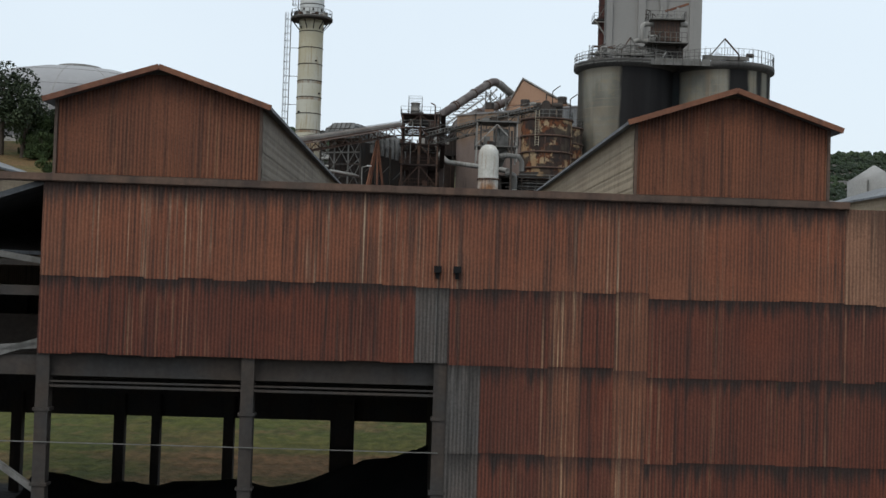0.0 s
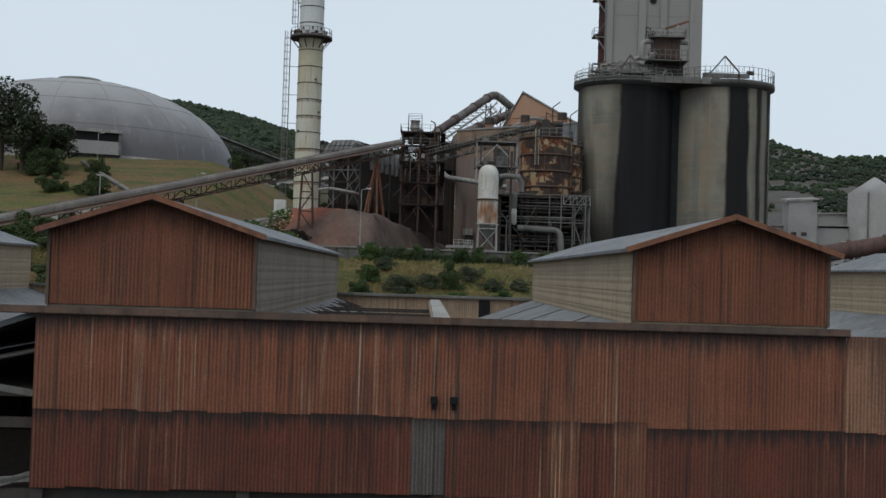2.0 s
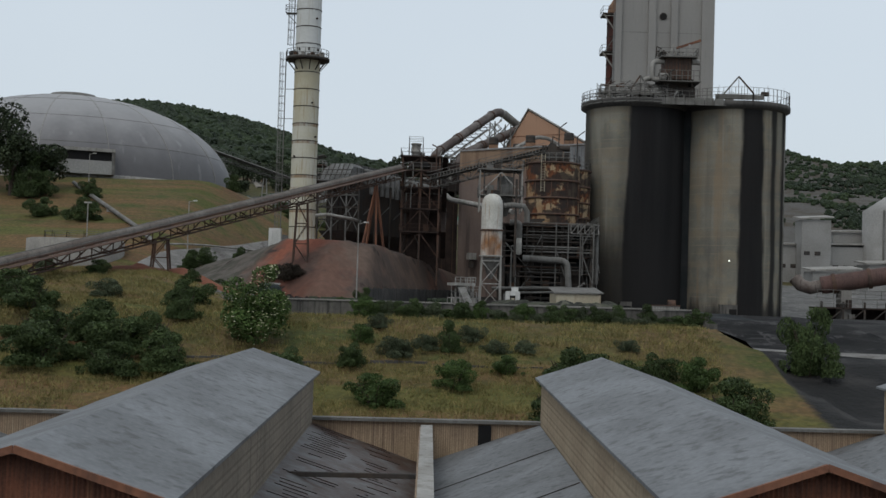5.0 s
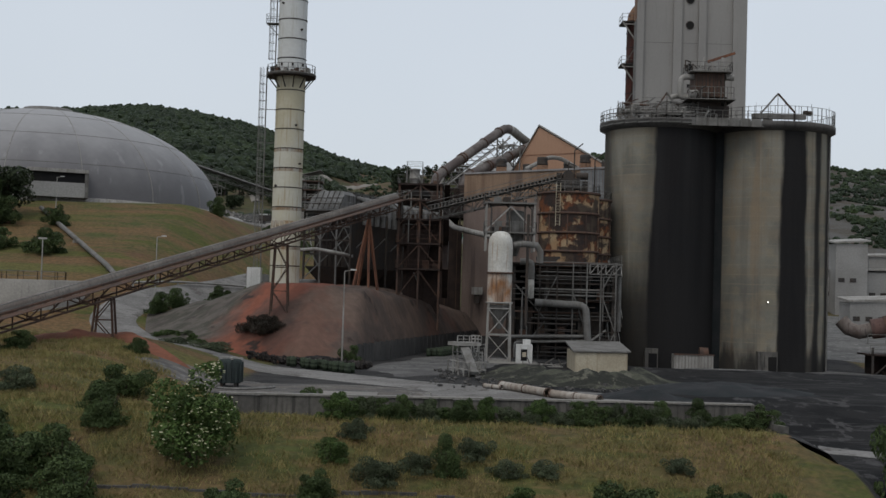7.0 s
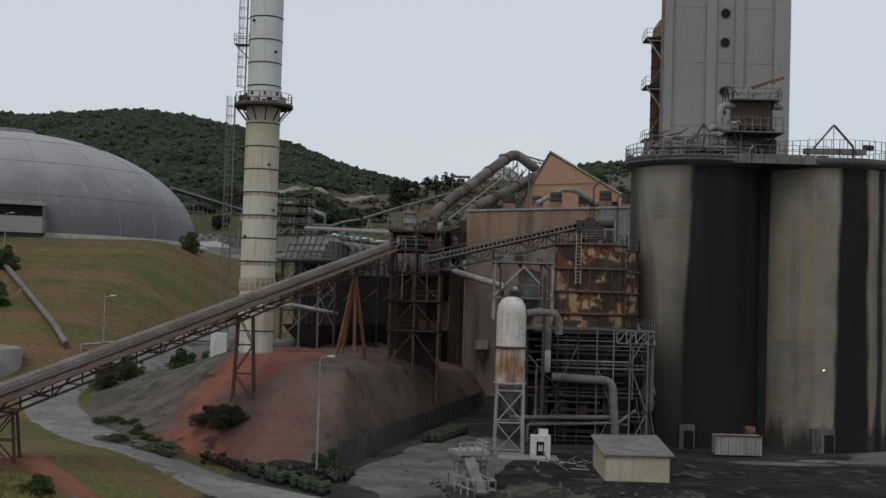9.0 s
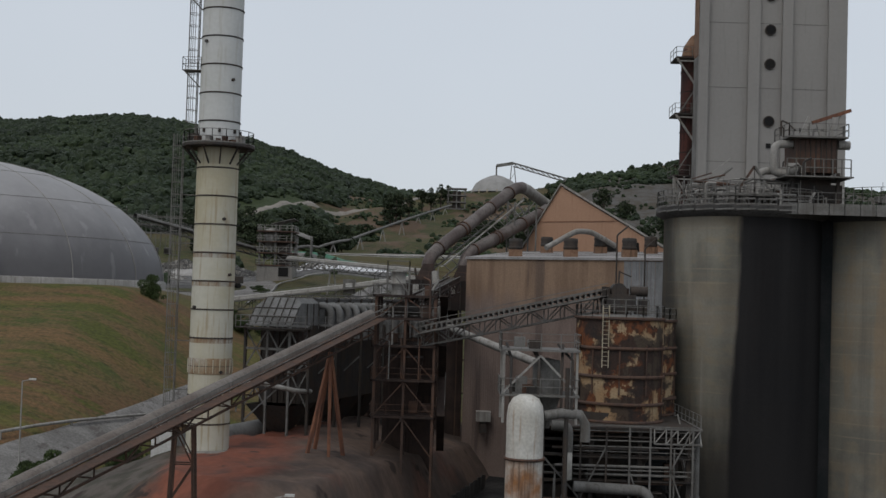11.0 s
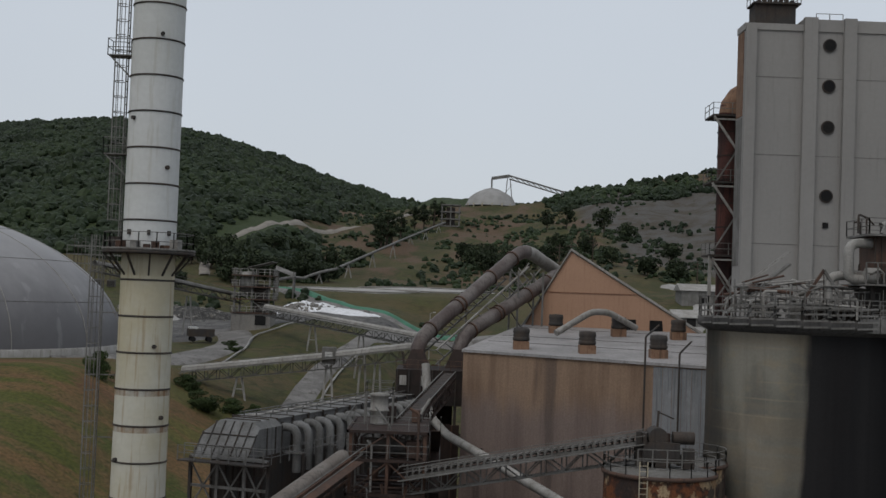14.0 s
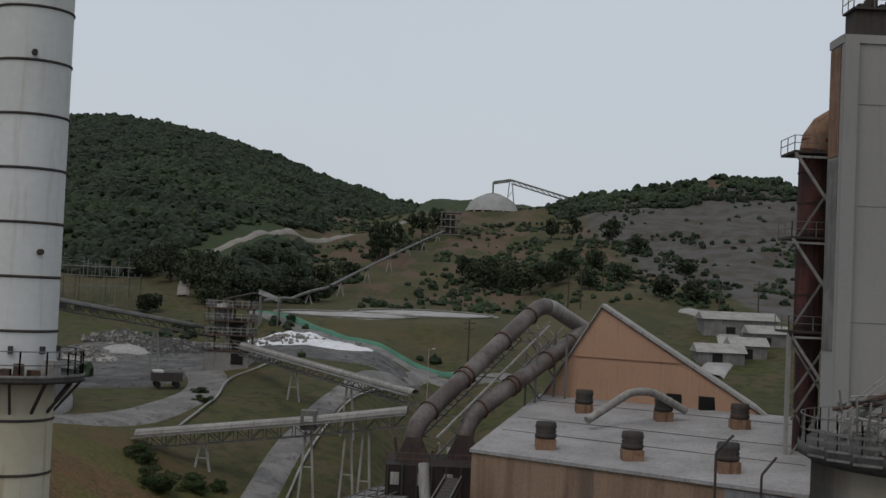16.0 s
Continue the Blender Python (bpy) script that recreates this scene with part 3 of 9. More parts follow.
def build_warehouse():
    rnd = random.Random(4)
    base = thing("warehouse", (WX, WY, 0), "old rusted corrugated iron warehouse with two roof monitors", "warehouse", turn=WTURN)
    W, D, E = 36.5, 23.6, -13.0
    # front sheets, lapped rows
    step = 0.686
    for i in range(int(W / step)):
        x = i * step
        low = 0.0 if x < 12.1 else -0.13
        joints = [10.22, 8.33 + low * 0.7, 6.76 + low, 4.95 + low * 0.8, 3.1 + low, 1.4, 0.0]
        rows = 2 if i < 12 else 6
        for r in range(rows):
            top, bot = joints[r] + (0.06 if r else 0), joints[r + 1]
            bot += rnd.uniform(-0.03, 0.03)
            mat = (RUST_TAN if i >= 24 else RUST_TOP) if r == 0 else RUST
            if i in (15, 17) and 1 <= r <= 3:
                mat = RUST_PALE
            if (i == 11 and r == 1) or (i == 12 and r >= 2):
                mat = ZINC
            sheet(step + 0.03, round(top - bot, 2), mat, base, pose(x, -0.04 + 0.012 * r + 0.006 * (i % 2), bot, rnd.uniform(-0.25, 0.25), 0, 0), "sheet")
    part("fascia", Geo().box(E, 16.5, -0.12, 0.1, 10.2, 10.33).box(E, 16.5, -0.15, -0.12, 10.22, 10.36), FASCIA, base, "rust brown eaves flashing")
    # side and back walls
    part("back_wall", Geo().box(E, W, D, D + 0.2, 7.6, 10.3), TAN_SHEET, base, "faded tan sheet parapet")
    part("coping", Geo().box(E, W, D - 0.1, D + 0.3, 10.3, 10.4), STEEL_GREY, base)
    # valley roofs between the monitors: two slopes falling to a box gutter
    def slope(x0, x1, z0, z1, mat, name, label=""):
        g = Geo()
        g.add([(x0, 0.1, z0), (x1, 0.1, z1), (x1, D, z1), (x0, D, z0), (x0, 0.1, z0 - 0.12), (x1, 0.1, z1 - 0.12), (x1, D, z1 - 0.12), (x0, D, z0 - 0.12)],
              [(0, 1, 2, 3), (7, 6, 5, 4), (0, 4, 5, 1), (2, 6, 7, 3), (1, 5, 6, 2), (0, 3, 7, 4)])
        part(name, g, mat, base, label)
    P = 11.93
    for k in (-2, -1, 0, 1, 2):
        o = P * k
        wet = k == 0
        if o + 4.28 > E - 6 and o + 8.0 < W:
            slope(max(E, o + 4.28), o + 8.0, 10.2, 8.9, ROOF_RUST if wet else ROOF_GREY, "roof_slope", "rust-streaked wet corrugated roof slope" if wet else "grey felt roof slope")
        if o + 8.3 > E and o + 12.0 < W:
            slope(o + 8.3, o + 12.0, 9.0, 10.3, ROOF_GREY, "roof_slope", "grey felt roof slope")
    rr = random.Random(9)
    for k in range(58):
        for band, (lo, hi) in enumerate(((0.0, 0.42), (0.5, 0.86))):
            y = 0.5 + k * 0.4
            if rr.random() < 0.25:
                continue
            a, b = lo + rr.uniform(0.0, 0.12), hi - rr.uniform(0.0, 0.22)
            p, q = Vector((4.35, y, 10.178)), Vector((7.9, y + 0.5, 8.94))
            part("roof_rib", Geo().beam(p.lerp(q, a), p.lerp(q, b), rr.uniform(0.06, 0.22), 0.02), ROOF_STREAK, base)
    for y in (5.5, 11.5, 17.5):
        part("roof_seam", Geo().beam((8.32, y, 9.02), (11.95, y + 0.6, 10.3), 0.04, 0.015), STEEL_DARK, base)
    part("inner_partition", Geo().box(7.9, 7.96, 0.2, D, 8.9, 10.15), TAN_SHEET, base)
    part("back_opening", Geo().box(9.9, 10.35, D - 0.06, D - 0.02, 9.55, 10.25), DARK_GAP, base)
    part("ridge_gutter", Geo().box(7.95, 8.35, 0.1, D, 8.8, 10.22), STEEL_PALE, base, "pale box gutter between the roof slopes")
    for y in (9.5, 14.0):
        part("tie_beam", Geo().box(4.0, 8.0, y - 0.06, y + 0.06, 9.98, 10.1), STEEL_DARK, base)
    # inner frame: columns, eaves girders
    for x, y in [(0.12, 0.15), (4.2, 0.15), (8.1, 0.15), (-5, 0.15)]:
        col = Geo().box(x - 0.13, x + 0.13, y - 0.13, y - 0.11, 0, 6.9).box(x - 0.13, x + 0.13, y + 0.11, y + 0.13, 0, 6.9).box(x - 0.015, x + 0.015, y - 0.11, y + 0.11, 0, 6.9)
        for z in (1.2, 2.6, 4.1, 5.6):
            col.box(x - 0.17, x + 0.17, y - 0.15, y + 0.15, z, z + 0.06)
        part("column", col, STEEL_DARK, base)
    for x0, x1, y0, y1, z0, z1 in ((0.1, 8.1, 0.2, 0.35, 6.3, 6.85), (0.1, 8.1, 0.05, 0.14, 6.08, 6.13), (0.1, 8.1, 0.05, 0.14, 6.18, 6.21), (-12.9, 0.1, 0.2, 0.35, 6.3, 6.7), (-12.9, 0.1, 0.2, 0.35, 7.9, 8.1)):
        part("girder", Geo().box(x0, x1, y0, y1, z0, z1), STEEL_DARK, base)
    part("cable", Geo().beam((-9, 0.0, 5.02), (8.1, 0.0, 4.95), 0.018), STEEL_GREY, base)
    for x, w in ((-7.8, 0.2), (-3.9, 0.2), (-2.5, 0.16), (0.3, 0.2), (4.7, 0.46), (8.8, 0.2)):
        part("column", Geo().box(x - w, x + w, D - 0.5, D - 0.1, 0, 7.6), STEEL_DARK, base)
    part("back_sheeting", Geo().box(E, 8.0, D - 0.05, D + 0.15, 2.95, 7.6), STEEL_DARK, base)
    part("crane_girder", Geo().box(E, 8.0, D - 1.2, D - 0.8, 3.9, 5.2), STEEL_DARK, base)
    part("crane_girder", Geo().box(E, 8.0, 4, 4.4, 6.0, 7.4), STEEL_DARK, base)
    part("side_wall", Geo().box(E - 0.1, E, 0, D, 0, 10.2), STEEL_DARK, base)
    part("side_wall", Geo().box(8.0, 8.1, 0.4, D, 0, 8.8), STEEL_DARK, base)
    part("side_wall", Geo().box(W - 0.1, W, 0.1, D, 0, 9.0), GREY_SHEET, base)
    part("ceiling_deck", Geo().box(E, 7.9, 0.4, D - 0.4, 8.5, 8.62), STEEL_DARK, base)
    for p, q in (((-9, 0.1, 9.9), (0, 0.1, 8.6)), ((-9, 0.2, 6.2), (0, 0.2, 6.9)), ((-3.2, 0.2, 6.2), (0, 0.2, 4.0)), ((-3, 0.2, 6.0), (0, 0.2, 7.0))):
        part("brace", Geo().beam(p, q, 0.12), STEEL_GREY, base)
    for x in (8.0, 8.4):
        part("vent_hood", Geo().box(x - 0.1, x + 0.05, -0.16, 0.0, 8.62, 8.76).box(x - 0.06, x + 0.01, -0.1, 0.0, 8.5, 8.62), DARK_GAP, base)
    # monitors
    def monitor(x0, x1, side_mat, name):
        zb, ze, za = 10.4, 11.9, 12.58
        xm = (x0 + x1) / 2
        mon = part(name, Geo().add([(x0, 0.3, zb - 0.4), (x1, 0.3, zb - 0.4), (x1, D, zb - 0.4), (x0, D, zb - 0.4), (x0, 0.3, ze), (x1, 0.3, ze), (x1, D, ze), (x0, D, ze), (xm, 0.3, za), (xm, D, za)],
             [(0, 3, 7, 4), (1, 5, 6, 2), (3, 2, 6, 9, 7), (0, 4, 8, 5, 1)]), side_mat, base, "corrugated roof monitor")
        n = int(round((x1 - x0) / 0.58))
        wdt = (x1 - x0) / n
        for k in range(n):
            xa, xb = x0 + k * wdt, x0 + (k + 1) * wdt
            top = [ze + (za - ze) * (1 - abs(x - xm) / (xm - x0)) for x in (xa, xb)]
            m = 4 * int(round(wdt / 0.0762))
            vs = []
            for j in range(m + 1):
                x = xa + wdt * j / m
                y = 0.26 + (0, 0.016, 0, -0.016)[j % 4]
                vs.append((x, y, zb))
            for j in range(m + 1):
                x = xa + wdt * j / m
                y = 0.26 + (0, 0.016, 0, -0.016)[j % 4]
                vs.append((x, y, top[0] + (top[1] - top[0]) * j / m))
            part("sheet", Geo().add(vs, [(j, j + 1, m + 2 + j, m + 1 + j) for j in range(m)], True), RUST_GABLE, mon)
        # side siding in horizontal ribbed courses
        for xs, sgn in ((x0, -1), (x1, 1)):
            for c in range(4):
                z0 = zb - 0.3 + c * 0.45
                vs, m = [], 6
                for j in range(m + 1):
                    z = z0 + 0.46 * j / m
                    xo = xs + sgn * (0.02 + (0.012 if j % 2 else 0) + (0.018 if j == 0 else 0))
                    vs += [(xo, 0.35, z), (xo, D, z)]
                part("siding_course", Geo().add(vs, [(2 * j, 2 * j + 1, 2 * j + 3, 2 * j + 2) for j in range(m)]), side_mat, mon)
        over = 0.22
        dz = (za - ze) / (xm - x0) * over
        for a, b in (((x0 - over, ze - dz), (xm, za)), ((xm, za), (x1 + over, ze - dz))):
            g = Geo()
            vs = [(a[0], 0.0, a[1] + 0.06), (b[0], 0.0, b[1] + 0.06), (b[0], D + 0.3, b[1] + 0.06), (a[0], D + 0.3, a[1] + 0.06)]
            vs += [(p[0], p[1], p[2] - 0.07) for p in vs]
            g.add(vs, [(0, 1, 2, 3), (7, 6, 5, 4), (0, 4, 5, 1), (2, 6, 7, 3), (1, 5, 6, 2), (0, 3, 7, 4)])
            part("roof", g, ROOF_GREY, mon, "grey patched felt roof")
            g2 = Geo().beam((a[0], -0.03, a[1] + 0.03), (b[0], -0.03, b[1] + 0.03), 0.06, 0.11)
            part("barge_board", g2, TRIM_RUST, mon, "rust brown barge board")
        for x in (x0, x1):
            part("corner_trim", Geo().box(x - 0.03, x + 0.03, 0.2, 0.27, zb - 0.02, ze), FASCIA, mon)
    monitor(0.12, 4.26, GREY_SIDING, "roof_monitor")
    monitor(12.05, 16.15, TAN_SIDING, "roof_monitor")
    monitor(23.98, 28.1, TAN_SIDING, "roof_monitor")
    monitor(-11.8, -7.66, TAN_SIDING, "roof_monitor")
    # the sides stand a little out of square to the front, and the roofs rise slightly to the back
    shared = set(me.name for me in SHEETS.values())
    for ob in base.children_recursive:
        if ob.data.name not in shared:
            for v in ob.data.vertices:
                if v.co.z > 8.4:
                    v.co.z += 0.011 * max(0, v.co.y)
                v.co.x += 0.041 * max(0, v.co.y)


build_warehouse()


# ---- silos ----
def bent(pts, r, seg=10):
    out = [Vector(pts[0])]
    for a, b, c in zip(pts, pts[1:], pts[2:]):
        a, b, c = Vector(a), Vector(b), Vector(c)
        k = min(2.4 * r, 0.45 * (a - b).length, 0.45 * (c - b).length)
        p, q = b + (a - b).normalized() * k, b + (c - b).normalized() * k
        out += [p * (1 - s) ** 2 + b * 2 * s * (1 - s) + q * s * s for s in (0, 0.25, 0.5, 0.75, 1)]
    out.append(Vector(pts[-1]))
    return Geo().tube(out, r, seg)


SILO_R, SILO_Z0, SILO_Z1 = 7.15, 11.4, 42.4
SILO_C = ((27.0, 184.2), (41.3, 184.0))


def silo_material(runs_at, low_dark):
    """Weathered concrete: lift lines, brown stains and broad black runs of soot."""
    m, nt, bsdf, pos = start("streaked silo concrete", 0.95)
    bsdf.inputs["Specular IOR Level"].default_value = 0.06
    col = mix(nt, ramp(nt, noise_at(nt, pos, 0.18, 6), 0.35, 0.65), (0.225, 0.214, 0.18), (0.172, 0.166, 0.14))
    mott = noise_at(nt, pos, 0.42, 5, (1, 1, 1.7))
    col = mix(nt, math_node(nt, "MULTIPLY", ramp(nt, mott, 0.5, 0.66), 0.5), col, (0.255, 0.215, 0.15))
    col = mix(nt, math_node(nt, "MULTIPLY", ramp(nt, noise_at(nt, pos, 0.22, 5, (1, 1, 0.5)), 0.52, 0.66), 0.55), col, (0.115, 0.11, 0.098))
    band = noise_at(nt, pos, 1.0, 3, (0.02, 0.02, 0.55))
    col = mix(nt, math_node(nt, "MULTIPLY", ramp(nt, band, 0.5, 0.66), 0.5), col, (0.215, 0.18, 0.135))
    lift = nt.nodes.new("ShaderNodeTexWave")
    lift.bands_direction = "Z"
    lift.inputs["Scale"].default_value, lift.inputs["Distortion"].default_value, lift.inputs["Detail"].default_value = 0.26, 0.6, 2
    nt.links.new(pos, lift.inputs["Vector"])
    col = mix(nt, math_node(nt, "MULTIPLY", ramp(nt, lift.outputs["Fac"], 0.95, 1.0), math_node(nt, "MULTIPLY", ramp(nt, noise_at(nt, pos, 0.3, 3), 0.4, 0.6), 0.5)), col, (0.27, 0.235, 0.175))
    rusty = noise_at(nt, pos, 1.0, 4, (0.42, 0.42, 0.05))
    col = mix(nt, math_node(nt, "MULTIPLY", ramp(nt, rusty, 0.55, 0.68), 0.4), col, (0.24, 0.165, 0.10))
    thin = noise_at(nt, pos, 1.0, 5, (0.8, 0.8, 0.02))
    col = mix(nt, math_node(nt, "MULTIPLY", ramp(nt, thin, 0.56, 0.72), 0.4), col, (0.09, 0.085, 0.08))
    pale = noise_at(nt, pos, 1.0, 5, (2.2, 2.2, 0.03))
    col = mix(nt, math_node(nt, "MULTIPLY", ramp(nt, pale, 0.62, 0.72), 0.4), col, (0.33, 0.31, 0.27))
    tc = nt.nodes.new("ShaderNodeTexCoord")
    loc = nt.nodes.new("ShaderNodeSeparateXYZ")
    nt.links.new(tc.outputs["Object"], loc.inputs[0])
    wob = math_node(nt, "MULTIPLY", math_node(nt, "SUBTRACT", noise_at(nt, pos, 1.0, 6, (0.7, 0.7, 0.12)), 0.5), 1.1)
    across = math_node(nt, "ADD", loc.outputs["X"], wob)
    for lo, hi, taper, much, lean, soft in runs_at:
        edge = math_node(nt, "ADD", across, math_node(nt, "MULTIPLY", loc.outputs["Z"], taper / 31))
        begin = math_node(nt, "SUBTRACT", across, math_node(nt, "MULTIPLY", loc.outputs["Z"], lean / 31))
        inside = math_node(nt, "MULTIPLY", ramp(nt, begin, lo - soft, lo + 0.25), math_node(nt, "SUBTRACT", 1.0, ramp(nt, edge, hi - 0.2, hi + 0.35)))
        soot = mix(nt, ramp(nt, noise_at(nt, pos, 1.0, 5, (0.5, 0.5, 0.03)), 0.35, 0.7), (0.014, 0.014, 0.0155), (0.021, 0.0208, 0.022))
        col = mix(nt, math_node(nt, "MULTIPLY", inside, much), col, soot)
    # lower shell darker towards the foot, in ragged tongues
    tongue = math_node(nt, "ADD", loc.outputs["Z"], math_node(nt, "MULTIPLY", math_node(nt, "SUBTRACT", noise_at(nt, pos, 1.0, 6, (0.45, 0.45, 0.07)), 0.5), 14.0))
    col = mix(nt, math_node(nt, "MULTIPLY", math_node(nt, "SUBTRACT", 1.0, ramp(nt, tongue, low_dark * 0.35, low_dark * 1.15)), 0.82), col, (0.024, 0.023, 0.023))
    grain = noise_at(nt, pos, 5, 6)
    col = mix(nt, ramp(nt, grain, 0.3, 0.7), mix(nt, 0.08, col, (0, 0, 0)), col)
    nt.links.new(col, bsdf.inputs["Base Color"])
    bump(nt, bsdf, grain, 0.15, 0.03)
    return m


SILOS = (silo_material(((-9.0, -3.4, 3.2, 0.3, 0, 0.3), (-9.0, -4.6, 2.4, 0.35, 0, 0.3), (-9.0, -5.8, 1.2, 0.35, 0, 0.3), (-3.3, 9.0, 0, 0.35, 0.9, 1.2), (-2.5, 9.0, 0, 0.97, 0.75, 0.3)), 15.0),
         silo_material(((-0.85, 3.1, 0.5, 0.97, 0.5, 0.3), (3.9, 4.9, 0.1, 0.92, 0, 0.3), (5.9, 6.6, 0, 0.9, 0, 0.3), (-9, -6.9, 0, 0.9, 0, 0.2)), 3.4))


def railing(pts, h=1.1, closed=False, post=0.06, every=1.5):
    """Posts and two rails along a line of points."""
    g = Geo()
    pts = [Vector(p) for p in pts]
    if closed:
        pts = pts + [pts[0]]
    for a, b in zip(pts, pts[1:]):
        n = max(1, int(round((b - a).length / every)))
        for k in range(n + 1):
            p = a.lerp(b, k / n)
            g.beam(p, p + Vector((0, 0, h)), post)
        for f in (0.5, 1.0):
            g.beam(a + Vector((0, 0, h * f)), b + Vector((0, 0, h * f)), post * 0.8)
    return g


def build_silos():
    for k, (x, y) in enumerate(SILO_C):
        s = thing("concrete_silo", (x, y, SILO_Z0), "tall round concrete silo streaked with soot", "silo", "concrete silos")
        g = Geo()
        H = SILO_Z1 - SILO_Z0
        g.lathe((0, 0, 0), [(SILO_R, 0)] + [(SILO_R, H * j / 10) for j in range(1, 11)], 72)
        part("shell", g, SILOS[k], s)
        part("deck", Geo().lathe((0, 0, 0), [(SILO_R, H - 0.9), (SILO_R + 0.75, H - 0.5), (SILO_R + 0.75, H + 0.15), (0.01, H + 0.15)], 72), CONCRETE_DARK, s, "dark overhanging roof deck")
        part("railing", railing([(math.cos(a) * (SILO_R + 0.65), math.sin(a) * (SILO_R + 0.65), H + 0.15) for a in [2 * math.pi * j / 30 for j in range(30)]], 1.9 if k else 1.5, True, 0.06, 1.0), STEEL_GREY, s)
        x0, x1 = ((-2.6, -1.0), (-3.1, -0.7))[k]
        part("porch", Geo().box(x0, x1, -SILO_R - 0.5, -5.6, 0, 2.7), WALL_CONCRETE, s, "stained concrete door porch")
        part("door", Geo().box(x1 - 1.15, x1 - 0.12, -SILO_R - 0.53, -SILO_R - 0.49, 0.05, 2.1), DARK_GAP, s)
        if k:
            part("downpipe", Geo().cyl((SILO_R * 0.93, -SILO_R * 0.4, 0), (SILO_R * 0.93, -SILO_R * 0.4, H - 0.8), 0.12), STEEL_GREY, s)
    # black box added so that the gap between the silos stays dark
    solid("silo_junction_wall", Geo().box(32.6, 35.7, 181.5, 187, SILO_Z0, SILO_Z1 - 0.4), COAL_SHADE_BLACK, "black filler box in the gap between the two silos", "wall")


build_silos()


# ---- preheater tower ----
def build_tower():
    t = thing("preheater_tower", (33.8, 208, 13), "tall grey clad tower with a row of round windows", "tower")
    x0, x1, y0, y1, H = -7.75, 7.85, -7.0, -4.2, 55.85
    part("wall", Geo().box(x0, x1, y0, y1, 0, H - 0.6), TOWER_WALL, t)
    part("parapet", Geo().box(x0 - 0.1, -2.6, y0 - 0.12, y1 + 0.1, H - 0.6, H).box(-2.6, x1 + 0.1, y0 - 0.12, y1 + 0.1, H - 0.6, H + 0.5), TOWER_WALL, t)
    for xa, xb in ((x0 - 0.05, x0 + 0.9), (-2.6, -1.4), (1.0, 2.1), (5.9, x1 + 0.05)):
        part("pilaster", Geo().box(xa, xb, y0 - 0.5, y0, 0, H + (0.6 if xa > -3 else -0.1)), TOWER_WALL, t)
    for z in (67.04, 63.34, 59.65, 53.47):
        w = part("window", Geo().cyl((-0.2, y0 - 0.02, z - 13), (-0.2, y0 - 0.14, z - 13), 0.6, seg=24), STEEL_DARK, t, "round dark window")
        part("pane", Geo().cyl((-0.2, y0 - 0.145, z - 13), (-0.2, y0 - 0.16, z - 13), 0.5, seg=24), DARK_GAP, w)
    part("hatch", Geo().box(-0.45, 0.05, y0 - 0.1, y0, 37.6, 38.1), DARK_GAP, t)
    for z in (20, 28, 36, 44, 51):
        part("cladding_joint", Geo().box(x0 + 0.9, x1 - 1.9, y0 - 0.02, y0, z, z + 0.05), STEEL_GREY, t)
    part("flank_panel", Geo().box(x0 - 0.06, x0, y0 + 0.5, y1 - 0.1, 47.5, H - 0.7), VENT_TAN, t, "faded brown flank sheet")
    part("flank_panel", Geo().box(x0 - 0.05, x0, y0 + 0.5, y1 - 0.1, 34.0, 47.3), STEEL_GREY, t)
    part("roof_house", Geo().box(x0 + 0.9, x0 + 4.6, y0 + 0.6, y0 + 2.7, H, H + 1.9), STEEL_DARK, t)
    part("roof_deck", Geo().box(x0 + 0.7, x0 + 5.0, y0 + 0.3, y0 + 2.8, H + 1.9, H + 2.05), STEEL_DARK, t)
    part("railing", railing([(x0 + 0.7, y0 + 2.8, H + 2.05), (x0 + 0.7, y0 + 0.4, H + 2.05), (x0 + 5.0, y0 + 0.4, H + 2.05), (x0 + 5.0, y0 + 2.8, H + 2.05)], 1.1), STEEL_GREY, t)
    for k in range(7):
        part("roof_gear", Geo().box(x0 + 1.2 + 0.5 * k, x0 + 1.5 + 0.5 * k, y0 + 0.8, y0 + 1.4, H + 2.05, H + 2.4 + 0.3 * (k % 3)), STEEL_DARK, t)
    part("railing", railing([(-1.4, y0 + 0.2, H), (1.0, y0 + 0.2, H)], 1.1), STEEL_GREY, t)
    # rear block and rusted riser duct behind the slab
    part("rear_block", Geo().box(-1.0, x1 - 0.3, y1, 16, 0, H - 4), TOWER_WALL, t)
    part("riser_duct", Geo().tube([(-7.0, 1.6, 18), (-7.0, 1.6, 33.6), (-7.0, 1.6, 34.0), (-7.0, 1.6, 48.2), (-6.9, 1.6, 49.4), (-6.3, 1.6, 50.4), (-5.4, 1.6, 51.0), (-3.5, 1.6, 51.2)], [0.9, 0.9, 1.08, 1.08, 1.08, 1.08, 1.05, 1.0], 20), RISER_RED, t, "rusty riser duct")
    for k in range(6):
        z = 35.5 + k * 2.3
        part("duct_band", Geo().cyl((-7.0, 1.6, z), (-7.0, 1.6, z + 0.12), 1.14, seg=20), DARK_RUST, t)
    for z in (35.0, 42.0, 48.4):
        l = part("landing", Geo().box(-9.0, -5.4, -0.3, 3.4, z, z + 0.18), STEEL_DARK, t)
        part("landing_rail", railing([(-5.4, -0.3, z + 0.18), (-9.0, -0.3, z + 0.18), (-9.0, 3.4, z + 0.18)], 1.1), STEEL_GREY, l)
        part("strut", Geo().beam((-8.9, -0.2, z), (-5.8, -0.2, z - 4.4), 0.2), STEEL_PALE, l)
        part("strut", Geo().beam((-8.9, -0.2, z - 0.3), (-5.8, -0.2, z - 0.3), 0.16), STEEL_PALE, l)
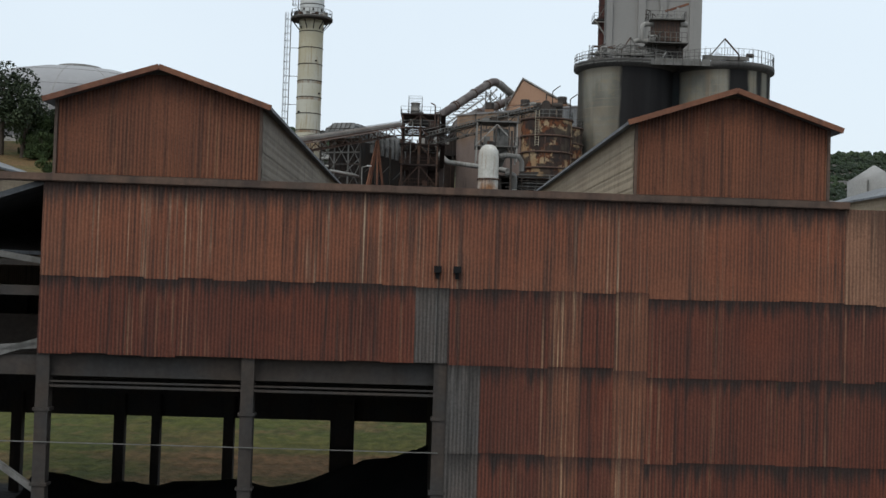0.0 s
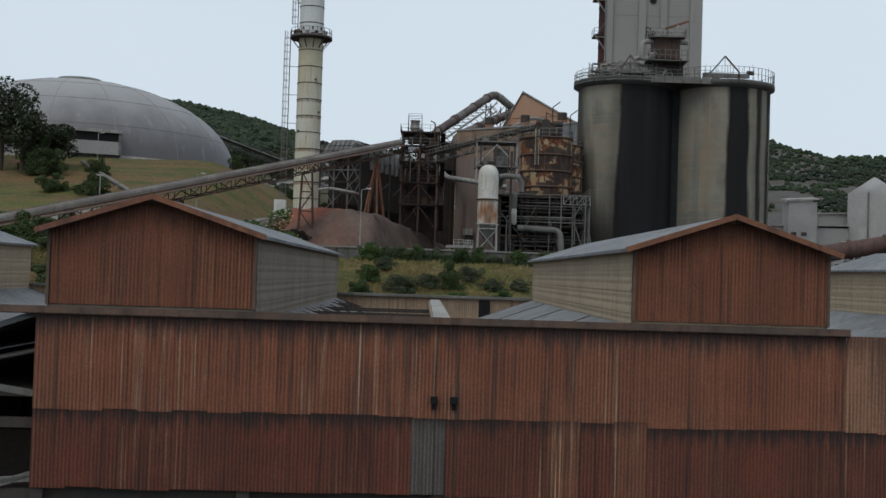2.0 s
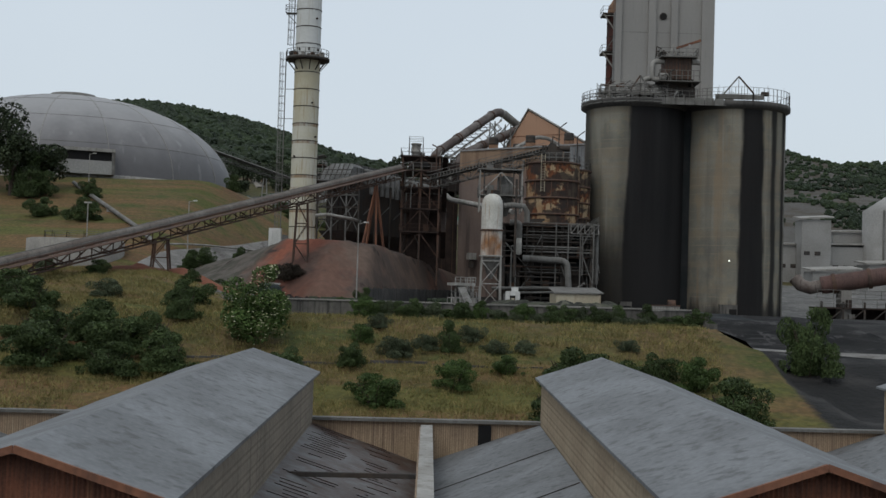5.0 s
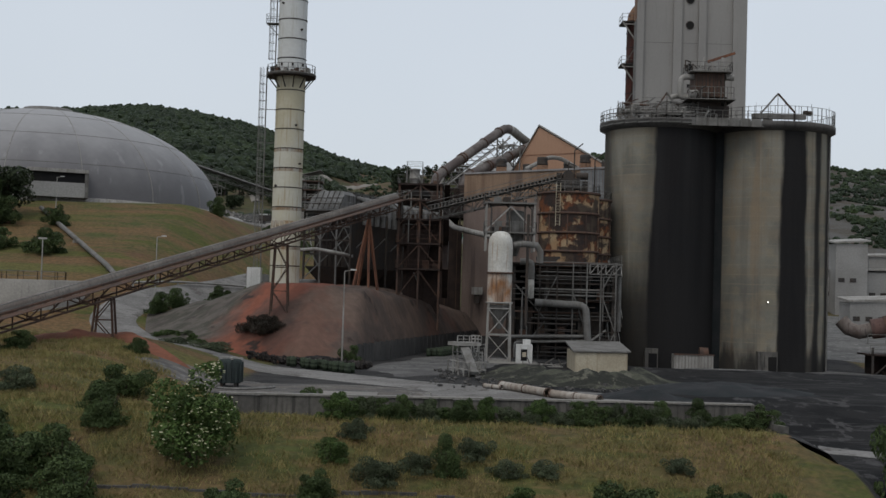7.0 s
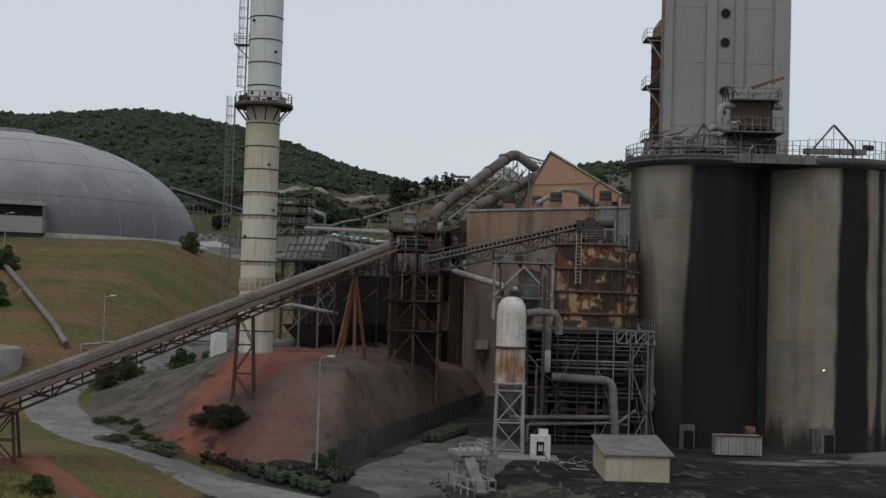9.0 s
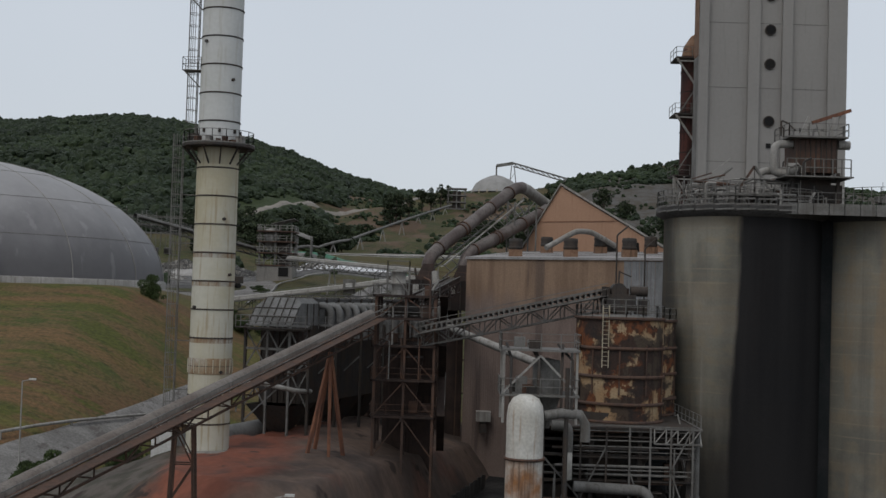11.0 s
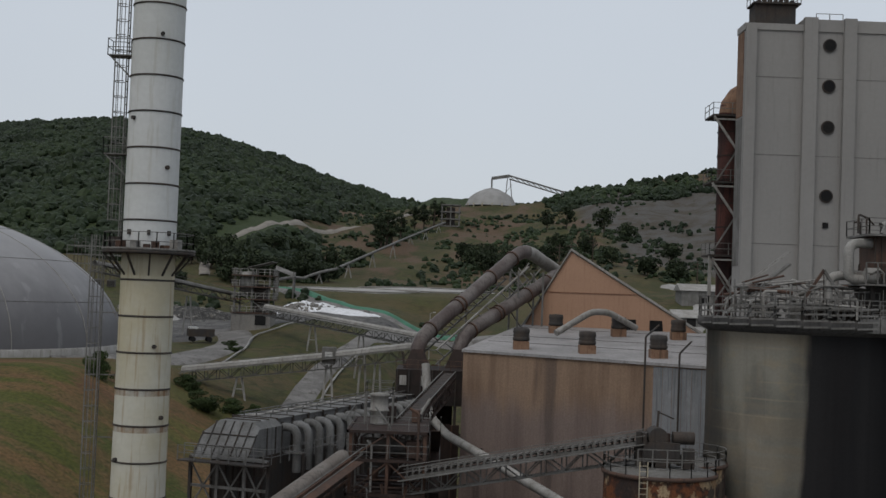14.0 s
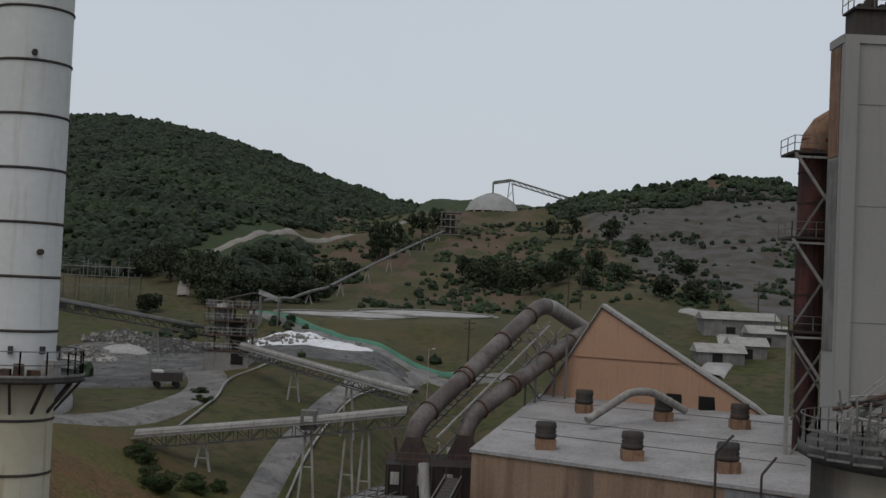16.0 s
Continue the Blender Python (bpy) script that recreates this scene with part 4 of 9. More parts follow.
        part("strut", Geo().beam((-8.6, -0.2, z - 6.4), (-6.0, -0.2, z - 2.2), 0.14), STEEL_GREY, l)
    part("duct_support", Geo().box(-7.6, -6.4, 1.0, 2.2, -4, 18), CONCRETE, t)
    for x in (-8.9, -5.9):
        part("riser_column", Geo().box(x - 0.14, x + 0.14, -0.3, 0.0, 10, 35.0), STEEL_PALE, t)
    for k in range(5):
        part("riser_brace", Geo().beam((-8.9, -0.2, 12 + 4.5 * k), (-5.9, -0.2, 16.5 + 4.5 * k), 0.14).beam((-5.9, -0.2, 12 + 4.5 * k), (-8.9, -0.2, 16.5 + 4.5 * k), 0.14), STEEL_GREY, t)
    part("elbow_cap", Geo().tube([(-6.95, 1.6, 48.8), (-6.85, 1.6, 49.6), (-6.3, 1.6, 50.45), (-5.4, 1.6, 51.05), (-4.4, 1.6, 51.2)], 1.1, 20, False), VENT_TAN, t, "pale dusty riser elbow")


build_tower()


# ---- chimney stack ----
def build_stack():
    s = thing("chimney_stack", (-19.41, 170.9, 20.4), "tall white steel chimney stack with a ladder cage", "chimney")
    H, zp = 60.0, 25.0

    def r(z):
        return 1.755 - 0.0024 * z

    part("upper_shaft", Geo().lathe((0, 0, 0), [(r(z), z) for z in [zp + (H - zp) * k / 12 for k in range(13)]], 48), STACK_WHITE, s, "chalky white upper shaft")
    part("lower_shaft", Geo().lathe((0, 0, 0), [(r(z), z) for z in [zp * k / 12 for k in range(13)]], 48), STACK_CREAM, s, "yellowed lower shaft with rust marks")
    rings = [2.4 + 2.31 * k for k in range(10)] + [27.0 + 2.32 * k for k in range(14)]
    for k, z in enumerate(rings):
        part("seam_ring", Geo().lathe((0, 0, 0), [(r(z) + 0.004, z - 0.06), (r(z) + 0.05, z - 0.045), (r(z) + 0.05, z + 0.045), (r(z) + 0.004, z + 0.06)], 48), STEEL_DARK, s)
        if k in (1, 3, 5, 6):
            part("rust_band", Geo().lathe((0, 0, 0), [(r(z) + 0.003, z - 0.42), (r(z) + 0.008, z - 0.05)], 48), STACK_RUST, s, "rust bleeding below the seam")
    # gallery on a flared cone
    p = part("platform", Geo().lathe((0, 0, 0), [(r(zp), zp - 0.16), (2.95, zp - 0.16), (2.95, zp + 0.04), (r(zp), zp + 0.04)], 36), STEEL_DARK, s)
    part("kick_plate", Geo().lathe((0, 0, 0), [(2.93, zp + 0.04), (2.96, zp + 0.04), (2.96, zp + 0.2), (2.93, zp + 0.2)], 36), STEEL_GREY, p)
    part("railing", railing([(2.85 * math.cos(a), 2.85 * math.sin(a), zp + 0.04) for a in [2 * math.pi * j / 16 for j in range(16)]], 1.15, True), STEEL_GREY, p)
    for j in range(12):
        a = 2 * math.pi * (j + 0.5) / 12
        part("bracket", Geo().beam((r(zp) * math.cos(a), r(zp) * math.sin(a), zp - 1.5), (2.8 * math.cos(a), 2.8 * math.sin(a), zp - 0.16), 0.11), STEEL_DARK, p)
    rb = random.Random(19)
    for j in range(9):
        a = rb.uniform(-2.6, -0.5)
        q = Vector((2.35 * math.cos(a), 2.35 * math.sin(a), zp + 0.04))
        w, h = rb.uniform(0.18, 0.4), rb.uniform(0.3, 0.9)
        part("instrument_box", Geo().box(-w, w, -0.2, 0.2, 0, h, Matrix.Translation(q) @ Matrix.Rotation(a, 4, "Z")), rb.choice((STEEL_DARK, STEEL_PALE, STEEL_RUST)), p)
    for j in range(8):
        a = 2 * math.pi * j / 8 + 0.2
        part("flange_bolt_box", Geo().box(-0.14, 0.14, -0.1, 0.1, -0.16, 0.16, pose(r(27) * math.cos(a), r(27) * math.sin(a), 26.2, 0, 0, math.degrees(a))), STEEL_DARK, s)
    for j, (a, z) in enumerate(((-0.9, 41.6), (-0.7, 44.4), (-1.2, 38.9), (-0.8, 30.4), (-2.2, 33.5), (-1.0, 19.0), (-0.6, 14.5), (-2.3, 11.8), (-0.9, 6.6))):
        part("sample_port", Geo().cyl((r(z) * math.cos(a) * 0.98, r(z) * math.sin(a) * 0.98, z), ((r(z) + 0.2) * math.cos(a), (r(z) + 0.2) * math.sin(a), z), 0.13, seg=10), STEEL_DARK, s)

    def ladder(x, z0, z1, reach):
        g = Geo()
        for sy in (-0.25, 0.25):
            g.beam((x, sy, z0), (x, sy, z1), 0.07)
        for k in range(int((z1 - z0) / 0.5)):
            g.beam((x, -0.25, z0 + k * 0.5), (x, 0.25, z0 + k * 0.5), 0.045)
        for k in range(int((z1 - z0) / 4)):
            g.beam((x, 0.2, z0 + k * 4 + 1), (-reach, 0.2, z0 + k * 4 + 1), 0.07)
        part("ladder", g, STEEL_GREY, s)
        g = Geo()
        for k in range(int((z1 - z0 - 2) / 1.0)):
            zz = z0 + 2 + k * 1.0
            pts = [(x - 0.42 + 0.42 * math.cos(a), 0.42 * math.sin(a), zz) for a in [0.25 * math.pi * j for j in range(1, 8)]]
            for a, b in zip(pts, pts[1:]):
                g.beam(a, b, 0.045)
        for dx, sy in ((-0.42, -0.42), (-0.42, 0.42), (-0.84, 0), (-0.72, 0.3), (-0.72, -0.3)):
            g.beam((x + dx, sy, z0 + 2), (x + dx, sy, z1), 0.04)
        part("ladder_cage", g, STEEL_GREY, s)

    ladder(-2.9, 0, zp + 1.0, 1.6)
    ladder(-1.95, zp, H, 1.5)
    for z in (31.2, 37.6, 45.0):
        part("rest_platform", Geo().box(-3.1, -1.5, -0.6, 0.6, z, z + 0.07), STEEL_GREY, s)
        part("rest_rail", railing([(-1.6, -0.6, z), (-3.1, -0.6, z), (-3.1, 0.6, z), (-1.6, 0.6, z)], 1.1, False, 0.05), STEEL_GREY, s)
        part("strut", Geo().beam((-3.0, -0.5, z), (-1.6, -0.3, z - 1.4), 0.09), STEEL_GREY, s)
    part("rust_collar", Geo().lathe((0, 0, 0), [(r(6.5) + 0.03, 6.4), (r(6.5) + 0.05, 6.5), (r(7.6) + 0.05, 7.6), (r(7.6) + 0.02, 7.7)], 48), STACK_RUST, s, "rust-stained collar")
    for j in range(20):
        a = 2 * math.pi * j / 20
        part("collar_rib", Geo().box(-0.03, 0.03, -0.03, 0.03, 6.5, 7.6, pose((r(7) + 0.07) * math.cos(a), (r(7) + 0.07) * math.sin(a), 0)), STACK_CREAM, s)
    part("base_collar", Geo().lathe((0, 0, 0), [(2.2, -1.2), (2.2, 0.25), (1.8, 0.3)], 32), CONCRETE, s)
    part("switch_cabinet", Geo().box(-4.2, -2.6, -1.6, -0.4, -0.6, 2.1), WHITE_OLD, s)


build_stack()


# ---- storage dome ----
def build_dome():
    c = Vector((-80, 265, 34.3))
    R, H = 33.8, 19.0
    d = thing("storage_dome", c, "large grey membrane storage dome", "dome")
    seg, prof = 48, []
    for k in range(15):
        a = math.pi / 2 * k / 14
        prof.append((max(0.02, R * math.cos(a)), H * math.sin(a)))
    part("shell", Geo().lathe((0, 0, 0), prof, seg), DOME_SKIN, d)
    for j in range(16):
        a = 2 * math.pi * (j + 0.3) / 16
        pts = [((p[0] + 0.02) * math.cos(a), (p[0] + 0.02) * math.sin(a), p[1]) for p in prof]
        part("seam_rib", Geo().tube(pts, 0.06, 6), STEEL_PALE, d)
    for j in (3, 6, 9):
        r_, z_ = prof[j]
        part("seam_ring", Geo().lathe((0, 0, 0), [(r_ + 0.015, z_ - 0.05), (r_ + 0.05, z_), (r_ + 0.0, z_ + 0.05)], seg), STEEL_GREY, d)
    part("cap", Geo().lathe((0, 0, 0), [(5, H - 0.4), (4.6, H + 0.5), (0.02, H + 1.0)], 24), STEEL_GREY, d)
    part("skirt", Geo().lathe((0, 0, 0), [(R + 0.3, -1.5), (R + 0.3, 0.15), (R - 0.2, 0.4)], seg), STEEL_PALE, d)


build_dome()


# ---- mill building with the pointed store behind it ----
FL, FR, BR_, BL = (1.9, 209.5), (22.4, 194.2), (33.0, 224.0), (9.5, 239.0)


def build_mill():
    b = thing("mill_building", (1.9, 209.5, 18), "tan sheet-clad mill building with a flat grey roof", "building")
    def loc(p):
        return (p[0] - 1.9, p[1] - 209.5)
    poly = [loc(p) for p in (FL, FR, BR_, BL)]
    part("wall", Geo().prism(poly, -6, [20.0, 20.0, 22.0, 22.0]), MILL_WALL, b)
    cx = sum(p[0] for p in poly) / 4
    cy = sum(p[1] for p in poly) / 4
    big = [(cx + (x - cx) * 1.012, cy + (y - cy) * 1.012) for x, y in poly]
    part("roof", Geo().prism(big, [20.0, 20.0, 22.0, 22.0], [20.25, 20.25, 22.25, 22.25]), MILL_ROOF, b, "flat grey dusty roof")
    # paler sheets at the east end of the front
    a, c = Vector((*poly[0], 0)), Vector((*poly[1], 0))
    u = (c - a).normalized()
    nrm = Vector((u.y, -u.x, 0))
    for k in range(6):
        p = a + u * ((c - a).length - 5.4 + k * 0.9) + nrm * 0.06
        q = p + u * 0.86
        part("cladding_sheet", Geo().add([(p.x, p.y, 12), (q.x, q.y, 12), (q.x, q.y, 19.9), (p.x, p.y, 19.9)], [(0, 1, 2, 3)]), ZINC_PALE, b)
    def on_roof(s, t):
        p = [Vector((*q, z)) for q, z in zip(poly, (20.25, 20.25, 22.25, 22.25))]
        return (p[0].lerp(p[1], s)).lerp(p[3].lerp(p[2], s), t)
    for s, t in ((0.22, 0.12), (0.5, 0.12), (0.78, 0.12), (0.22, 0.72), (0.5, 0.72), (0.75, 0.72)):
        p = on_roof(s, t)
        v = part("roof_ventilator", Geo().box(p.x - 0.75, p.x + 0.75, p.y - 0.75, p.y + 0.75, p.z - 0.2, p.z + 0.75), VENT_TAN, b, "tan roof ventilator with a black cowl")
        part("cowl", Geo().lathe(p, [(0.6, 0.7), (0.82, 0.85), (0.82, 1.1), (0.72, 1.15), (0.82, 1.3), (0.72, 1.4), (0.82, 1.6), (0.75, 2.0), (0.05, 2.05)], 12), STEEL_DARK, v)
    for f in (0.3, 0.52, 0.86):
        part("roof_seam", Geo().beam(on_roof(0.02, f) + Vector((0, 0, 0.01)), on_roof(0.98, f) + Vector((0, 0, 0.01)), 0.1, 0.03), STEEL_DARK, b)
    # gabled store behind
    st = thing("gabled_store", (14.6, 235, 38), "orange steep-gabled store with a grey roof", "building")
    gable = [Vector((-5.1, 3.8, 1.8)), Vector((14.0, -8.5, 1.8)), Vector((0, 0, 11.0))]
    back = Vector((2.6, 16, 0))
    vs = [v for v in gable] + [v + back for v in gable]
    part("gable_wall", Geo().add([*vs, *(v - Vector((0, 0, 22)) for v in (gable[0], gable[1], gable[0] + back, gable[1] + back))],
         [(0, 1, 2), (5, 4, 3), (6, 7, 1, 0), (8, 6, 0, 3), (7, 9, 4, 1), (9, 8, 3, 4)]), OCHRE, st)
    for f in (0.62, 0.76):
        p = gable[0].lerp(gable[1], f)
        part("opening", Geo().box(p.x - 0.9, p.x + 0.9, p.y - 0.35, p.y + 0.35, p.z + 0.2, p.z + 1.6), DARK_GAP, st)
    part("lap_line", Geo().beam(gable[0].lerp(gable[2], 0.48) + Vector((0, -0.06, 0)), gable[1].lerp(gable[2], 0.48) + Vector((0, -0.06, 0)), 0.06), TRIM_RUST, st)
    for e0, e1 in ((0, 2), (2, 1)):
        a_, b_ = gable[e0], gable[e1]
        up = Vector((0, 0, 0.12))
        ext = (a_ - gable[2]) * 0.03 if e0 == 0 else (b_ - gable[2]) * 0.03
        f = -back.normalized() * 0.3
        lo = (a_ if e0 == 0 else b_) + ext
        hi = gable[2]
        q = [lo + f, hi + f, hi + back, lo + back]
        q = [p + up for p in q] + [p + up + Vector((0, 0, 0.3)) for p in q]
        part("roof", Geo().add(q, [(0, 1, 2, 3), (4, 7, 6, 5), (0, 4, 5, 1), (1, 5, 6, 2), (2, 6, 7, 3), (3, 7, 4, 0)]), STEEL_PALE, st)


def mill_material():
    """Tan siding: rusty brown above a paler grey-brown skirt, joined at a lap."""
    m, nt, bsdf, pos = start("tan ribbed siding", 0.75)
    sep = nt.nodes.new("ShaderNodeSeparateXYZ")
    nt.links.new(pos, sep.inputs[0])
    upper = mix(nt, ramp(nt, noise_at(nt, pos, 1.0, 5, (0.9, 0.9, 0.08)), 0.4, 0.65), (0.27, 0.185, 0.128), (0.195, 0.13, 0.09))
    lower = mix(nt, ramp(nt, noise_at(nt, pos, 1.0, 5, (0.6, 0.6, 0.05)), 0.4, 0.65), (0.215, 0.165, 0.143), (0.155, 0.117, 0.103))
    edge = math_node(nt, "ADD", sep.outputs["Z"], math_node(nt, "MULTIPLY", math_node(nt, "SUBTRACT", noise_at(nt, pos, 1.0, 5, (0.5, 0.5, 0.05)), 0.5), 5.0))
    col = mix(nt, ramp(nt, edge, 32.0, 35.2), lower, upper)
    dark = noise_at(nt, pos, 1.0, 6, (0.35, 0.35, 0.03))
    col = mix(nt, math_node(nt, "MULTIPLY", ramp(nt, dark, 0.58, 0.68), 0.6), col, (0.075, 0.06, 0.055))
    grain = noise_at(nt, pos, 7, 5)
    col = mix(nt, ramp(nt, grain, 0.3, 0.7), mix(nt, 0.2, col, (0, 0, 0)), col)
    nt.links.new(col, bsdf.inputs["Base Color"])
    wave = nt.nodes.new("ShaderNodeTexWave")
    wave.inputs["Scale"].default_value = 1.3
    nt.links.new(pos, wave.inputs["Vector"])
    bump(nt, bsdf, wave.outputs["Fac"], 0.5, 0.05)
    return m


MILL_WALL = mill_material()
build_mill()


# ---- rusty tanks on a steel frame ----
def build_tanks():
    for k, (x, y, r, top) in enumerate(((14.2, 172.2, 3.6, 32.4), (16.6, 179.2, 3.5, 32.2))):
        t = thing("rusty_tank", (x, y, 23.95), "rust-eaten cream steel tank with dark hoops", "tank", "tanks on the steel frame")
        H = top - 23.95
        part("shell", Geo().lathe((0, 0, 0), [(r, H * j / 6) for j in range(7)], 48), TANK_RUST, t)
        part("roof", Geo().lathe((0, 0, 0), [(r + 0.05, H - 0.1), (r + 0.05, H + 0.08), (0.02, H + 0.3)], 48), STEEL_GREY, t)
        for z in (0.1, H * 0.18, H * 0.44, H * 0.71, H - 0.05):
            part("hoop", Geo().lathe((0, 0, 0), [(r + 0.01, z - 0.14), (r + 0.16, z - 0.12), (r + 0.16, z + 0.1), (r + 0.01, z + 0.14)], 48), STEEL_RUST, t)
        for j in range(10):
            a = 2 * math.pi * (j + 0.3) / 10
            part("stave", Geo().beam(((r + 0.05) * math.cos(a), (r + 0.05) * math.sin(a), H * 0.27), ((r + 0.05) * math.cos(a), (r + 0.05) * math.sin(a), H * 0.75), 0.12), STEEL_RUST, t)
        part("railing", railing([((r + 0.05) * math.cos(a), (r + 0.05) * math.sin(a), H + 0.05) for a in [2 * math.pi * j / 16 for j in range(16)]], 1.0, True, 0.06), STEEL_GREY, t)
    f = thing("pipe_rack", (7.6, 166.5, 12.8), "dark steel frame with pipes under the tanks", "steel frame")
    W, D, H = 11.4, 15.0, 11.0
    for ix in range(4):
        for iy in range(4):
            x, y = W * ix / 3, D * iy / 3
            part("column", Geo().box(x - 0.16, x + 0.16, y - 0.16, y + 0.16, 0, H), STEEL_DARK, f)
    for z in (2.2, 4.6, 6.8, 8.8, 10.0, 10.8):
        for iy in range(4):
            y = D * iy / 3
            part("beam", Geo().box(-0.3, W + 0.3, y - 0.1, y + 0.1, z, z + 0.22), STEEL_DARK, f)
        for ix in range(4):
            x = W * ix / 3
            part("beam", Geo().box(x - 0.1, x + 0.1, -0.3, D + 0.3, z, z + 0.22), STEEL_DARK, f)
    part("deck", Geo().box(-0.6, W + 0.8, -0.6, D + 0.6, H, H + 0.15), STEEL_DARK, f)
    # black panels added to hold the shade inside the rack
    part("inner_wall", Geo().box(0.2, W - 0.2, 8.6, 8.8, 0, H - 0.3), COAL_SHADE_BLACK, f)
    part("inner_wall", Geo().box(0.2, 0.35, 3.0, D, 0, H - 0.3), COAL_SHADE_BLACK, f)
    for x in (2.9, 4.9, 6.7, 8.3, 9.9, 11.6):
        part("front_post", Geo().box(x - 0.07, x + 0.07, -0.75, -0.6, 0, H + 0.2), STEEL_GREY if x > 6 else STEEL_DARK, f)
    for z in (1.4, 3.4, 5.6, 7.9, 9.7, 11.3):
        part("front_rail", Geo().beam((2.4, -0.68, z), (W + 0.4, -0.68, z), 0.08), STEEL_GREY if z > 7 else STEEL_DARK, f)
        part("walkway", Geo().box(2.2, W + 0.4, -0.6, 0.4, z - 0.9, z - 0.83), STEEL_DARK, f)
        part("walk_rail", Geo().beam((2.4, -0.64, z - 0.4), (W + 0.4, -0.64, z - 0.4), 0.05), STEEL_GREY, f)
    for x0, z0, x1, z1 in ((6.7, 0, 8.3, 3.4), (8.3, 3.4, 6.7, 7.9), (9.9, 0, 11.6, 3.4), (11.6, 3.4, 9.9, 7.9), (9.9, 7.9, 11.6, 11.3), (2.9, 5.6, 4.9, 9.7)):
        part("cross_brace", Geo().beam((x0, -0.7, z0), (x1, -0.7, z1), 0.1), STEEL_GREY, f)
    edge = part("edge_truss", Geo().beam((W + 0.85, -0.65, H + 0.15), (W + 0.85, D, H + 0.15), 0.16).beam((W + 0.85, -0.65, H - 1.1), (W + 0.85, D, H - 1.1), 0.14).beam((W - 2.8, -0.66, H + 0.15), (W + 0.85, -0.66, H + 0.15), 0.14).beam((W - 2.8, -0.66, H - 1.0), (W + 0.85, -0.66, H - 1.0), 0.12), STEEL_GREY, f, "dusty lattice edge girder")
    for k in range(10):
        y = -0.65 + (D + 0.65) * k / 10
        part("web", Geo().beam((W + 0.85, y, H - 1.1), (W + 0.85, y + 0.78, H + 0.15), 0.09).beam((W + 0.85, y + 0.78, H + 0.15), (W + 0.85, y + 1.56, H - 1.1), 0.09), STEEL_PALE, edge)
    for k in range(4):
        x = W - 2.8 + 0.91 * k
        part("web", Geo().beam((x, -0.66, H - 1.0), (x + 0.91, -0.66, H + 0.15), 0.08).beam((x, -0.66, H - 1.0), (x, -0.66, H + 0.15), 0.08), STEEL_PALE, edge)
    for n, (x0, z0) in enumerate(((W + 0.9, 0.0), (W + 0.9, 4.0))):
        flight = part("stair_flight", Geo().beam((x0, 1.0, z0), (x0, 6.0, z0 + 4.0), 0.7, 0.08), STEEL_DARK, f)
        part("handrail", Geo().beam((x0 + 0.35, 1.0, z0 + 1.0), (x0 + 0.35, 6.0, z0 + 5.0), 0.06).beam((x0 - 0.35, 1.0, z0 + 1.0), (x0 - 0.35, 6.0, z0 + 5.0), 0.06), STEEL_PALE, flight)
    rk = random.Random(77)
    for k in range(16):
        z = 0.9 + 0.66 * k
        x0 = rk.uniform(-0.2, 4.0)
        part("service_pipe", Geo().cyl((x0, -0.35 - 0.12 * (k % 3), z), (rk.uniform(6.5, W + 0.3), -0.35 - 0.12 * (k % 3), z), rk.choice((0.05, 0.08, 0.11)), seg=8), rk.choice((STEEL_GREY, STEEL_DARK, STEEL_DARK, STEEL_RUST)), f)
    for k in range(8):
        x = rk.uniform(0.3, W - 0.3)
        z0 = rk.uniform(0, 5)
        part("service_pipe", Geo().cyl((x, -0.6, z0), (x, -0.6, z0 + rk.uniform(2, 6)), 0.07, seg=8), rk.choice((STEEL_GREY, STEEL_DARK)), f)
    for k in range(5):
        x, z = 1.2 + 2.2 * k, rk.choice((2.5, 4.8, 7.0))
        part("valve_unit", Geo().box(x - 0.4, x + 0.4, 0.2, 1.0, z, z + rk.uniform(0.8, 1.6)), STEEL_RUST, f)
    part("deck", Geo().box(-0.2, W + 0.2, 3, D, 6.9, 7.0).box(0, W, 5, D, 2.4, 2.5), STEEL_DARK, f)
    part("railing", railing([(W + 0.8, -0.6, H + 0.15), (W + 0.8, D, H + 0.15)], 1.1), STEEL_GREY, f)
    part("railing", railing([(-0.3, -0.4, 7.0), (3.5, -0.4, 7.0)], 1.1), STEEL_GREY, f)
    part("hopper", Geo().lathe((6.2, 5.6, 0), [(0.4, 3.4), (3.2, 8.5), (3.4, 12)], 24), STEEL_DARK, f)
    for x, y, z0, z1 in ((1.5, 5, 0.3, 6), (9.5, 6, 0.3, 5.5), (4, 9, 0.2, 6.5)):
        part("machine_housing", Geo().box(x - 1, x + 1, y - 1, y + 1, z0, z1), STEEL_DARK, f)
    for p, q in (((0, 0, 0), (3.8, 0, 4.6)), ((W, 0, 0), (W, 5, 4.6)), ((W, 5, 4.7), (W, 0, 8.8)), ((3.8, 0, 4.6), (0, 0, 8.8)), ((W, 0, 8.9), (W, 5, 11.8))):
        part("brace", Geo().beam(p, q, 0.14), STEEL_GREY, f)
    def pipe(pts, r, mat, label=""):
        out = [Vector(pts[0])]
        for a, b, c in zip(pts, pts[1:], pts[2:]):
            a, b, c = Vector(a), Vector(b), Vector(c)
            k = min(2.2 * r, 0.4 * (a - b).length, 0.4 * (c - b).length)
            p, q = b + (a - b).normalized() * k, b + (c - b).normalized() * k
            out += [p.lerp(b, 0).lerp(b.lerp(q, 0), 0), *[(p * (1 - s) ** 2 + b * 2 * s * (1 - s) + q * s * s) for s in (0.25, 0.5, 0.75)], q]
        out.append(Vector(pts[-1]))
        part("pipe", Geo().tube(out, r, 12), mat, f, label)
    pipe([(0.6, -0.9, 11.2), (1.9, -0.9, 11.2), (1.9, -0.9, 9.2)], 0.38, STEEL_GREY)
